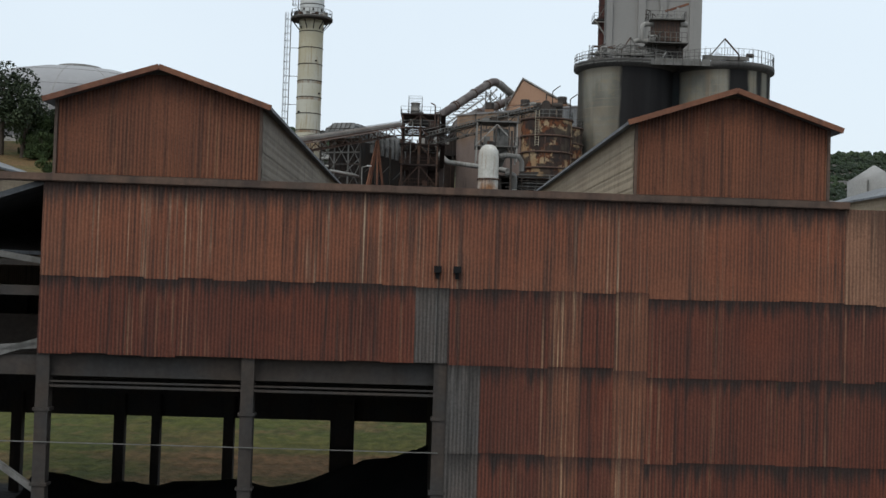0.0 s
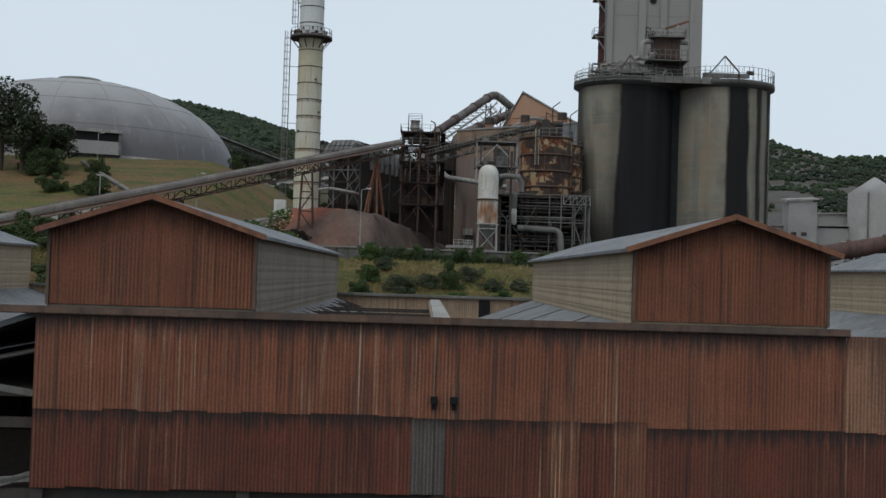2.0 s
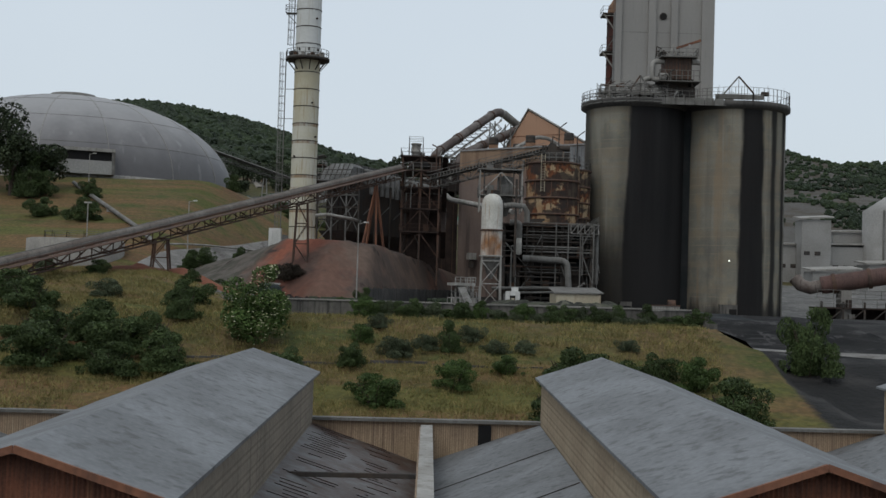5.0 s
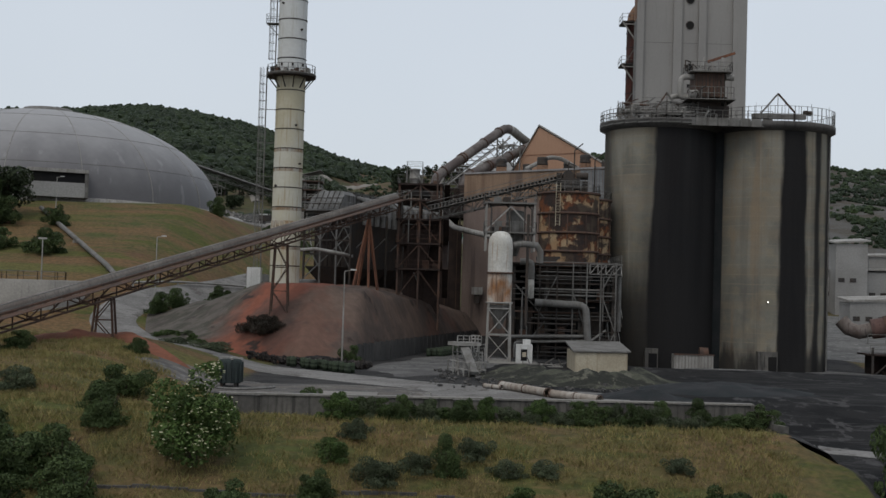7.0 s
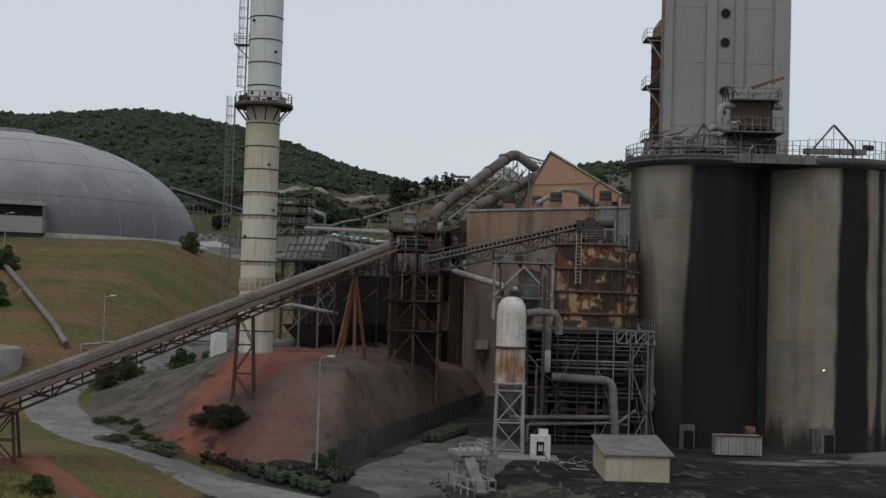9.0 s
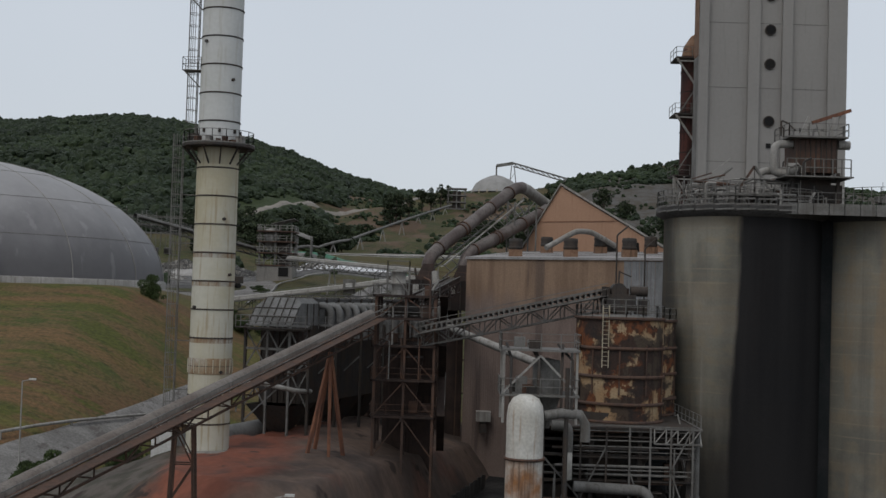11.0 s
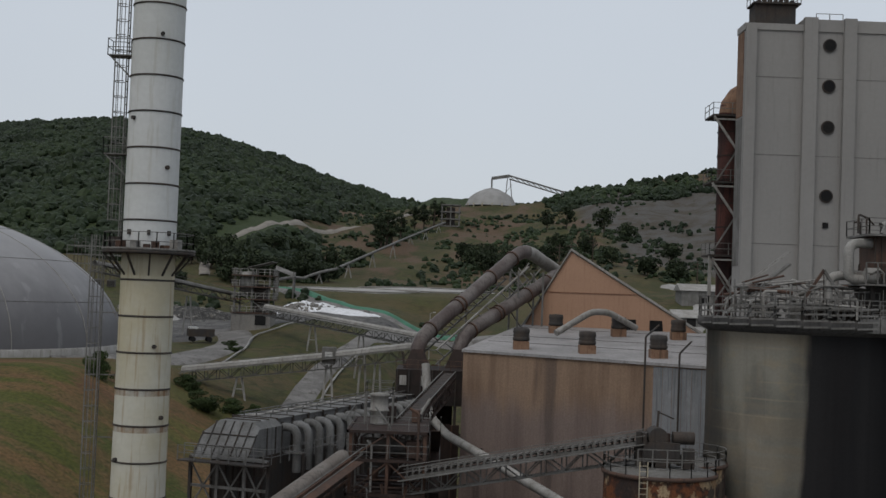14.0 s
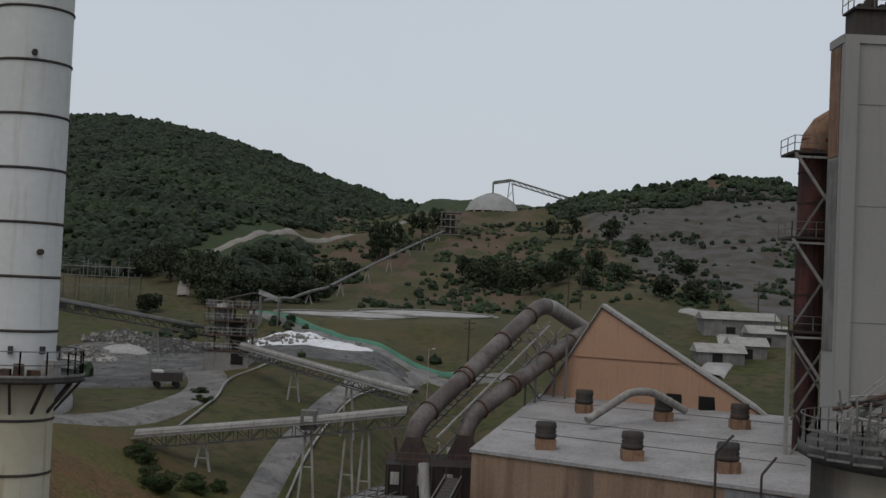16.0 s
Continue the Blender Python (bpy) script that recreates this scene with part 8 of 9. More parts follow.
def build_deck():
    d = thing("deck_bridge", (34.1, 178.4, DZ), "dark steel bridge deck between the silo tops", "platform")
    part("deck", Geo().box(-5.5, 5.5, -1.6, 8, -0.55, 0.0), CONCRETE_DARK, d)
    for k in range(8):
        part("apron_panel", Geo().box(-5.4 + k * 1.36, -4.12 + k * 1.36, -1.68, -1.6, -0.75, 0.25), STEEL_GREY, d)
    part("railing", railing([(-5.4, -1.6, 0), (5.4, -1.6, 0)], 1.2), STEEL_GREY, d)
    f = thing("filter_house", (32.0, 180.0, DZ + 2.7), "rusty bag filter house on the silo deck", "filter house")
    part("body", Geo().box(-1.9, 1.9, -1.6, 1.6, 0.4, 3.4), STEEL_RUST, f)
    for k in range(9):
        part("stiffener", Geo().box(-1.9 + k * 0.46, -1.82 + k * 0.46, -1.68, -1.6, 0.4, 3.4), STEEL_DARK, f)
    for x in (-2.0, 2.0):
        for y in (-1.6, 1.6):
            part("leg", Geo().box(x - 0.14, x + 0.14, y - 0.14, y + 0.14, -2.7, 0.4), STEEL_DARK, f)
    part("screw_trough", Geo().box(-2.4, 2.6, -0.9, 0.9, -2.2, -0.6).box(-1.6, 1.6, -0.8, 0.8, -0.6, 0.4), STEEL_DARK, f)
    part("floor_grating", Geo().box(-3.0, 3.0, -2.8, 2.2, -0.12, 0.0), STEEL_GREY, f)
    part("platform", Geo().box(-2.6, 2.6, -2.4, 2.4, 3.4, 3.55), STEEL_GREY, f)
    part("railing", railing([(-2.6, -2.4, 3.55), (2.6, -2.4, 3.55), (2.6, 2.4, 3.55), (-2.6, 2.4, 3.55)], 1.1, True, 0.07), STEEL_GREY, f)
    part("lower_rail", railing([(-2.8, -2.6, 0), (2.8, -2.6, 0)], 1.5, False, 0.09, 0.8), STEEL_GREY, f)
    part("outlet_pipe", bent([(-1.9, -1.0, 2.9), (-3.6, -1.2, 2.9), (-3.6, -1.2, 0.3), (-2.4, -1.2, 0.3)], 0.36), STEEL_PALE, f, "pale bent outlet pipe")
    part("fan", Geo().cyl((-2.6, -1.9, 0.6), (-1.7, -1.9, 0.6), 0.55), STEEL_PALE, f)
    part("outlet_fan", Geo().cyl((2.0, -1.4, 2.9), (3.0, -1.4, 2.9), 0.4), STEEL_PALE, f)
    for x0, x1 in ((-1.4, -0.7), (1.2, 1.5)):
        part("spout", Geo().beam((x0, -1.8, 3.6), (x1, -1.8, 5.3), 0.3), STEEL_PALE, f)
    part("roof_flap", Geo().beam((-0.2, -1, 4.9), (3.2, -1, 6.1), 0.35, 0.3), TRIM_RUST, f, "orange rusted hoist boom")
    part("boom_post", Geo().beam((0.6, -1, 3.5), (0.2, -1, 5.0), 0.2), STEEL_PALE, f)
    part("boom_post", Geo().beam((2.0, -1, 3.5), (2.3, -1, 5.7), 0.16), STEEL_PALE, f)
    rf = random.Random(4)
    for k in range(26):
        x, y, z = rf.uniform(-3.2, 3.0), rf.uniform(-2.7, 0.5), rf.choice((-2.6, 0.0, 3.55))
        part("valve", bent([(x, y, z), (x, y, z + rf.uniform(0.5, 1.5)), (x + rf.uniform(-0.9, 0.9), y, z + rf.uniform(0.6, 1.6))], rf.uniform(0.05, 0.12), 8), rf.choice((STEEL_PALE, STEEL_GREY, STEEL_DARK, STEEL_RUST)), f)
    for i, (x, y, w, h, s) in enumerate(((40.4, 179.4, 5.0, 3.9, 1), (27.2, 179.2, 3.4, 3.6, -1))):
        a = thing("hoist_frame", (x, y, DZ), "steel A-frame hoist on the silo deck", "hoist", "deck hoists")
        part("leg", Geo().beam((-w / 2 * s, 0, 0.4), (0.4 * s, 0, h), 0.2), STEEL_GREY, a)
        part("leg", Geo().beam((w / 2 * s, 0, 1.6), (0.4 * s, 0, h), 0.2), STEEL_RUST, a)
        part("post", Geo().beam((w / 2 * s, 0, 0), (w / 2 * s, 0, 1.6), 0.2), STEEL_DARK, a)
        part("hanger", Geo().beam((0.4 * s, 0, 0), (0.4 * s, 0, h), 0.06), STEEL_DARK, a)
    c = thing("deck_conveyor", (37, 178.8, DZ), "low screw conveyor box along the silo deck", "conveyor")
    part("trough", Geo().beam((0.5, 0, 0.9), (7.4, 1.2, 1.1), 0.7, 0.6), STEEL_GREY, c)
    part("motor", Geo().cyl((7.2, 1.1, 1.6), (8.2, 1.3, 1.6), 0.32), STEEL_DARK, c)
    rnd = random.Random(31)
    for k in range(14):
        x, y = rnd.uniform(21.5, 31), rnd.uniform(178.5, 184)
        b = thing("deck_pipe", (x, y, DZ), "small vent pipe on the silo deck", "pipe", "deck vent pipes")
        h = rnd.uniform(0.8, 2.0)
        part("riser", bent([(0, 0, -0.1), (0, 0, h), (rnd.uniform(0.6, 1.4), 0, h)], 0.12, 8), STEEL_PALE, b)
        part("flange", Geo().cyl((0, 0, 0.0), (0, 0, 0.1), 0.22), STEEL_DARK, b)
    for k in range(12):
        a = radians(-155 + k * 13)
        x, y = 27.0 + 7.7 * math.cos(a), 184.2 + 7.7 * math.sin(a)
        b = thing("light_pole", (x, y, DZ), "thin lightning rod on the silo railing", "rod", "lightning rods")
        part("rod", Geo().cyl((0, 0, 0), (0, 0, 1.9 + 0.4 * (k % 2)), 0.035, 0.02, 6), STEEL_GREY, b)
        x = 41.3 + 7.7 * math.cos(a + 0.4)
        y = 184.0 + 7.7 * math.sin(a + 0.4)
        copy_thing(b, pose(x, y, DZ))
    l = thing("deck_walkway", (25.6, 178.6, DZ), "tangled grey steel walkway over the silo deck", "walkway")
    part("walkway", Geo().box(-4.5, 5.0, 0, 1.2, 0.9, 1.0), STEEL_GREY, l)
    part("railing", railing([(-4.5, 0, 1.0), (5.0, 0, 1.0)], 1.1, False, 0.08, 1.1), STEEL_GREY, l)
    part("railing", railing([(-4.5, 1.2, 1.0), (5.0, 1.2, 1.0)], 1.1, False, 0.08, 1.1), STEEL_GREY, l)
    for k in range(6):
        part("trestle_leg", Geo().beam((-4.4 + k * 1.85, 0.6, 0), (-3.6 + k * 1.85, 0.6, 0.9), 0.12).beam((-3.0 + k * 1.85, 0.6, 0), (-3.6 + k * 1.85, 0.6, 0.9), 0.12), STEEL_GREY, l)


build_deck()


def deck_clutter():
    """Pipe runs, frames and stair flights that crowd the west silo top."""
    rnd = random.Random(51)
    c = thing("deck_pipework", (24.0, 182.0, DZ), "tangle of pale pipes and frames on the silo roof", "pipework")
    for k in range(46):
        x, y = rnd.uniform(-3.5, 6), rnd.uniform(-3, 6)
        a = rnd.choice((0, 0, 1.57, 0.5, -0.4))
        L = rnd.uniform(1.5, 5)
        z = rnd.uniform(0.3, 2.6)
        part("pipe_run", Geo().cyl((x, y, z), (x + L * math.cos(a), y + L * math.sin(a), z + rnd.uniform(-0.3, 0.8)), rnd.uniform(0.05, 0.16), seg=8), rnd.choice((STEEL_PALE, STEEL_PALE, STEEL_GREY, STEEL_RUST)), c)
    for k in range(40):
        x, y = rnd.uniform(-3.5, 7), rnd.uniform(-3, 6)
        h = rnd.uniform(0.8, 2.8)
        part("stanchion", Geo().beam((x, y, 0), (x + rnd.uniform(-0.4, 0.4), y, h), 0.1), rnd.choice((STEEL_PALE, STEEL_GREY)), c)
    for k in range(7):
        x, y = rnd.uniform(-2.5, 6), rnd.uniform(-2, 5)
        part("machine_box", Geo().box(x, x + rnd.uniform(0.6, 1.6), y, y + rnd.uniform(0.6, 1.4), 0, rnd.uniform(0.5, 1.6)), rnd.choice((STEEL_GREY, STEEL_DARK, STEEL_RUST)), c)
    part("bent_pipe", bent([(3.2, -2.5, 0.2), (3.2, -2.5, 3.2), (6.4, -2.0, 3.4), (6.4, -2.0, 0.2)], 0.34, 12), STEEL_PALE, c)
    part("stair_flight", Geo().beam((-2.5, 4.5, 0.2), (2.5, 5.0, 4.2), 0.9, 0.14), STEEL_GREY, c)
    part("stair_rail", Geo().beam((-2.5, 4.0, 1.2), (2.5, 4.5, 5.2), 0.08), STEEL_PALE, c)
    part("stair_rail", Geo().beam((-2.5, 5.0, 1.2), (2.5, 5.5, 5.2), 0.08), STEEL_PALE, c)
    apron = thing("silo_apron", (27.0, 184.2, DZ), "pale hanging wind boards round the silo deck", "apron")
    for k in range(9):
        a = radians(-172 + k * 13)
        b = radians(-172 + k * 13 + 11.5)
        r = SILO_R + 0.95
        p, q = Vector((r * math.cos(a), r * math.sin(a), 0)), Vector((r * math.cos(b), r * math.sin(b), 0))
        for z in (-0.5, -0.05, 0.4, 0.85):
            part("board", Geo().beam(p + Vector((0, 0, z)), q + Vector((0, 0, z + 0.06)), 0.05, 0.13), STEEL_GREY, apron)


deck_clutter()


# ---- mill details ----
def build_mill_details():
    p = thing("wall_pipe", (0.5, 210.0, 26), "pale sloping dust pipe along the mill wall", "pipe")
    part("pipe", bent([(-2.2, 3.0, 10.5), (-1.8, 1.5, 5.8), (0.0, 0.2, 4.0), (7.6, -15.2, 1.6), (9.4, -18.8, 1.0)], 0.42, 12), STEEL_PALE, p)
    part("bracket", Geo().beam((2.4, -4.8, 3.2), (3.4, -3.6, 3.2), 0.12), STEEL_DARK, p)
    e = thing("roof_exhaust", (16.0, 221.0, 39.6), "pale bent exhaust pipe on the mill roof", "pipe")
    part("pipe", bent([(-4.5, -3.0, 0.3), (-0.6, -0.5, 2.6), (1.4, 0.8, 2.6), (4.6, 2.2, 1.0)], 0.34, 12), STEEL_PALE, e)
    v = thing("wall_hopper", (4.2, 207.2, 20.0), "pale hooded wall vent on the mill", "vent")
    part("hood", Geo().box(-0.8, 0.8, -1.2, 0.4, 0, 1.1), STEEL_PALE, v)
    part("spout", Geo().box(-0.4, 0.4, -1.0, 0.2, -1.3, 0), STEEL_DARK, v)
    r = thing("rain_pipe", (19.2, 195.8, 26), "grey vertical vent pipes on the mill front", "pipe")
    for dx, h in ((-2.2, 15.5), (0.6, 14.2)):
        part("pipe", bent([(dx, -0.6 - 0.2 * dx, 0), (dx, -0.6 - 0.2 * dx, h - 1.0), (dx + 1.2, 0.4, h)], 0.085, 8), STEEL_DARK, r)
    m = thing("drive_head", (14.6, 172.5, 32.7), "black belt drive head on the tank roof", "drive")
    part("gearbox", Geo().box(-1.4, 0.8, -0.9, 0.9, 0.3, 1.6), STEEL_DARK, m)
    part("pulley", Geo().cyl((-0.6, -0.8, 1.9), (-0.6, 0.8, 1.9), 0.65), STEEL_DARK, m)
    part("motor", Geo().cyl((0.4, -0.3, 1.9), (1.8, -0.3, 1.9), 0.42), STEEL_DARK, m)
    part("guard", Geo().box(-1.6, -1.4, -1.0, 1.0, 0.0, 2.2), STEEL_DARK, m)
    rq = random.Random(8)
    for k in range(12):
        x, y, w = rq.uniform(-2.0, 1.4), rq.uniform(-1.0, 1.6), rq.uniform(0.15, 0.45)
        part("drive_part", Geo().box(x - w, x + w, y - w, y + w, 0.0, rq.uniform(0.6, 2.4)), rq.choice((STEEL_DARK, DARK_RUST, STEEL_DARK)), m)
    part("hoist_post", Geo().beam((-0.6, 0, 1.6), (-0.5, 0, 3.6), 0.14).beam((-0.5, 0, 3.5), (0.5, 0, 3.1), 0.1), STEEL_DARK, m)
    part("rail", railing([(-2.0, -1.4, 0.0), (1.8, -1.4, 0.0)], 1.2, False, 0.08, 0.9), STEEL_GREY, m)
    l = thing("tank_ladder", (12.6, 168.75, 25), "rusty cream tank ladder", "ladder")
    for x in (-0.25, 0.25):
        part("rail", Geo().beam((x, 0, 3.4), (x, 0, 8.4), 0.07), CREAM, l)
    for k in range(14):
        part("rung", Geo().beam((-0.25, 0, 3.6 + k * 0.35), (0.25, 0, 3.6 + k * 0.35), 0.04), CREAM, l)
    # small inclined conveyor behind the transfer tower
    build_conveyor("rear_conveyor", (-2.9, 185.5, 33.2), (0.6, 210.5, 35.4), "short inclined conveyor gallery by the mill", bays=9, open_top=True, truss=DARK_RUST, depth=1.2, walk=False)


build_mill_details()


# ---- yard things ----
def build_drums():
    d = thing("oil_drum", (0, 0, -50), "dull green steel oil drum in the yard", "drum", "oil drums in the yard")
    part("shell", Geo().lathe((0, 0, 0), [(0.01, 0.0), (0.29, 0.0), (0.29, 0.28), (0.305, 0.3), (0.29, 0.32), (0.29, 0.58), (0.305, 0.6), (0.29, 0.62), (0.29, 0.87), (0.27, 0.88), (0.27, 0.86), (0.01, 0.86)], 14), GREEN_STEEL, d)
    part("bung", Geo().cyl((0.15, 0, 0.86), (0.15, 0, 0.9), 0.04, seg=8), STEEL_GREY, d)
    rnd = random.Random(2)
    first = True
    for k in range(12):
        for r in range(2):
            x, y = -14.6 + 0.56 * k + 0.4 * r + rnd.uniform(-0.15, 0.15), 140.2 - 0.68 * k + 0.75 * r + rnd.uniform(-0.15, 0.15)
            if (r and k % 3 == 1) or (not r and k in (2, 6)):
                continue
            m = pose(x, y, ground_z(x, y) + 0.02, 0, 0, rnd.uniform(0, 360))
            if first:
                d.matrix_basis, first = m, False
            else:
                copy_thing(d, m)
    for k in range(9):
        for r in range(3):
            x, y = -1.9 + 0.32 * k + 0.65 * r, 164 + 1.15 * k - 0.15 * r
            copy_thing(d, pose(x, y, ground_z(x, y) + 0.02, 0, 0, rnd.uniform(0, 360)))


build_drums()


LAMP_GLOW, glow_nt, glow_bsdf, glow_pos = start("lit lamp glass", 0.4)
glow_bsdf.inputs["Emission Color"].default_value = (1.0, 0.95, 0.85, 1)
glow_bsdf.inputs["Emission Strength"].default_value = 3.0


def build_yard_things():
    t = thing("transformer", (-15.3, 114.2, ground_z(-15.3, 114.2)), "round dark green ribbed transformer tank on a pad", "transformer")
    part("pad", Geo().lathe((0, 0, 0), [(1.9, -0.2), (1.9, 0.16), (0.02, 0.16)], 24), CONCRETE_DARK, t)
    part("tank", Geo().lathe((0, 0, 0), [(1.0, 0.5), (1.05, 2.5), (0.9, 2.7), (0.02, 2.75)], 20), TEAL, t)
    t.scale = (0.82, 0.82, 0.78)
    for k in range(14):
        a = 2 * math.pi * k / 14
        part("fin", Geo().beam((1.1 * math.cos(a), 1.1 * math.sin(a), 0.6), (1.1 * math.cos(a), 1.1 * math.sin(a), 2.45), 0.16), TEAL, t)
    for k in range(5):
        a = 2 * math.pi * k / 5
        part("lid_arm", Geo().beam((0, 0, 2.8), (1.1 * math.cos(a), 1.1 * math.sin(a), 2.75), 0.2), STEEL_PALE, t)
    for x, y in ((-0.6, -0.6), (0.6, -0.6), (-0.6, 0.6), (0.6, 0.6)):
        part("foot", Geo().box(x - 0.12, x + 0.12, y - 0.12, y + 0.12, 0.16, 0.6), STEEL_DARK, t)
    # lamp posts
    for x, y, h in ((-9.6, 140.6, 9.0), (-34.6, 170.5, 9.5), (-61, 214, 7), (-2.4, 330, 9)):
        l = thing("lamp_post", (x, y, ground_z(x, y)), "slim pale yard lamp post", "lamp post", "lamp posts")
        part("pole", Geo().cyl((0, 0, -0.2), (0, 0, h), 0.09, 0.05, 8), STEEL_PALE, l)
        part("arm", Geo().beam((0, 0, h), (0.7, 0, h + 0.15), 0.07), STEEL_PALE, l)
        part("lamp_head", Geo().box(0.55, 1.1, -0.12, 0.12, h + 0.1, h + 0.24), WHITE_OLD, l)
    # fence wall along the mound
    w = thing("fence_wall", (-8.6, 145.4, 13), "dark corrugated fence wall holding back the mound", "fence")
    for k in range(29):
        a, b = Vector((0.23 * k * 1.95, 1.95 * k, 0)), Vector((0.23 * (k + 1) * 1.95, 1.95 * (k + 1), 0))
        part("fence_panel", Geo().beam(a + Vector((0, 0.02, 1.0)), b + Vector((0, -0.02, 0.8)), 0.1, 2.0 + 0.08 * (k % 2)), CONCRETE_DARK, w)
        part("post", Geo().box(a.x - 0.1, a.x + 0.1, a.y - 0.1, a.y + 0.1, -0.3, 1.72), CONCRETE_DARK, w)
    # loading lift
    s = thing("screw_lift", (2.0, 135.2, 12.9), "small pale steel loading lift with ladder frame", "machine", turn=25)
    part("base_frame", railing([(-0.8, -2.2, 0), (0.8, -2.2, 0), (0.8, 2.2, 0), (-0.8, 2.2, 0)], 1.3, True, 0.1, 1.0), STEEL_PALE, s)
    part("incline", Geo().beam((-0.4, -2.4, 0.4), (0.6, 2.2, 2.8), 0.8, 0.3), STEEL_GREY, s)
    part("top_tray", Geo().box(-0.4, 2.0, 1.2, 3.2, 2.6, 2.9), STEEL_PALE, s)
    part("tray_rail", railing([(-0.4, 1.2, 2.9), (2.0, 1.2, 2.9), (2.0, 3.2, 2.9)], 0.6, False, 0.08, 0.6), STEEL_PALE, s)
    # tangled steel frames beside the lift
    tg = random.Random(23)
    for n in range(5):
        f = thing("steel_platform", (1.2 + 0.5 * n, 137.2 + 0.9 * n, 12.95), "tangled pale steel platform frame in the yard", "platform", "yard platform frames", turn=20 + 9 * n)
        w, d, hh = tg.uniform(1.2, 2.2), tg.uniform(0.9, 1.5), tg.uniform(0.8, 2.0)
        part("deck", Geo().box(0, w, 0, d, hh, hh + 0.06), STEEL_GREY, f)
        for x in (0.05, w - 0.05):
            for y in (0.05, d - 0.05):
                part("post", Geo().box(x - 0.04, x + 0.04, y - 0.04, y + 0.04, 0, hh + 0.9), STEEL_PALE, f)
            part("brace", Geo().beam((x, 0.05, 0.1), (x, d - 0.05, hh), 0.05), STEEL_PALE, f)
        part("rail", Geo().beam((0.05, 0.05, hh + 0.85), (w - 0.05, 0.05, hh + 0.85), 0.05), STEEL_PALE, f)
    # long dumped pipes at the yard's edge
    for a, b, rr in (((4.5, 119.8), (7.6, 113.9), 0.3), ((7.8, 113.5), (10.8, 109.5), 0.28), ((3.2, 120.6), (4.5, 119.0), 0.17)):
        L = math.hypot(b[0] - a[0], b[1] - a[1])
        f = thing("dumped_pipe", (*a, ground_z(*a) + rr + 0.1), "long dirty white steel pipe lying in the yard", "pipe", "dumped pipes", turn=math.degrees(math.atan2(b[1] - a[1], b[0] - a[0])))
        part("barrel", Geo().tube([(0, 0, 0), (L * 0.5, 0, 0), (L, 0, 0)], rr, 14, False).tube([(L, 0, 0), (0, 0, 0)], rr * 0.88, 14, False), DIRTY_WHITE, f)
        for x in (0.05, L * 0.52, L - 0.05):
            part("flange", Geo().lathe((0, 0, 0), [(rr * 0.9, -0.03), (rr * 1.16, -0.03), (rr * 1.16, 0.03), (rr * 0.9, 0.03)], 14), STEEL_RUST, f).matrix_basis = pose(x, 0, 0, 0, 90, 0)
    # hoses round the transformer
    for n in range(3):
        pts = []
        for k in range(15):
            a = radians(195 + 12 * k + 8 * n)
            r = 2.0 + 0.22 * n + 0.12 * math.sin(k * 0.9 + n)
            x, y = -15.3 + r * 1.25 * math.cos(a), 114.6 + r * math.sin(a)
            pts.append((x + 15.3, y - 114.6, ground_z(x, y) + 0.13 - ground_z(-15.3, 114.6)))
        h = thing("hose", (-15.3, 114.6, ground_z(-15.3, 114.6)), "grey hose lying round the transformer pad", "hose", "transformer hoses")
        part("tube", Geo().tube(pts, 0.06, 6), STEEL_GREY, h)
    # pale slab and guard frame behind the retaining wall
    solid("concrete_slab", Geo().box(-8.4, -4.5, 108.0, 113.0, 12.75, 13.06), CONCRETE, "pale worn concrete slab let into the yard", "slab")
    gf = thing("guard_frame", (-2.0, 106.6, ground_z(-2.0, 106.6)), "low pale steel guard frame", "frame")
    for x in (0.0, 1.3):
        part("post", Geo().box(x - 0.05, x + 0.05, -0.05, 0.05, -0.1, 0.75), STEEL_PALE, gf)
        part("stay", Geo().beam((x, 0, 0.7), (x + 0.25, 0.8, 0), 0.07), STEEL_PALE, gf)
    for z in (0.35, 0.7):
        part("rail", Geo().beam((0, 0, z), (1.3, 0, z), 0.07), STEEL_PALE, gf)
    # white cabinet by the vessel
    c = thing("pump_cabinet", (8.2, 154.6, 12.85), "dusty white pump cabinet with a yellow panel", "cabinet")
    part("slab", Geo().box(-3.6, 1.6, -1.2, 2.0, -0.1, 0.25), CONCRETE, c)
    part("body", Geo().box(-0.8, 0.9, -0.5, 0.6, 0.25, 2.2), WHITE_OLD, c)
    part("top_unit", Geo().box(-0.1, 0.7, -0.2, 0.5, 2.2, 2.7), WHITE_OLD, c)
    part("opening", Geo().box(-0.3, 0.35, -0.54, -0.5, 0.5, 1.7), DARK_GAP, c)
    part("panel", Geo().box(-0.15, 0.25, -0.57, -0.54, 0.9, 1.4), CREAM, c)
    # tipped container beside the silos
    k = thing("skip_container", (26.9, 170.5, 11.75), "streaked pale steel container with ribs", "container")
    part("body", Geo().box(0, 4.6, 0, 1.8, 0.1, 2.0), STEEL_PALE, k)
    for j in range(12):
        part("rib", Geo().box(0.1 + j * 0.38, 0.2 + j * 0.38, -0.07, 0, 0.1, 1.94), CONCRETE, k)
    part("rim", Geo().box(-0.08, 4.68, -0.1, 0.05, 1.95, 2.1), STEEL_RUST, k)
    part("drum_fan", Geo().cyl((3.4, 2.4, 2.2), (4.4, 2.4, 2.2), 0.6), STEEL_RUST, k)
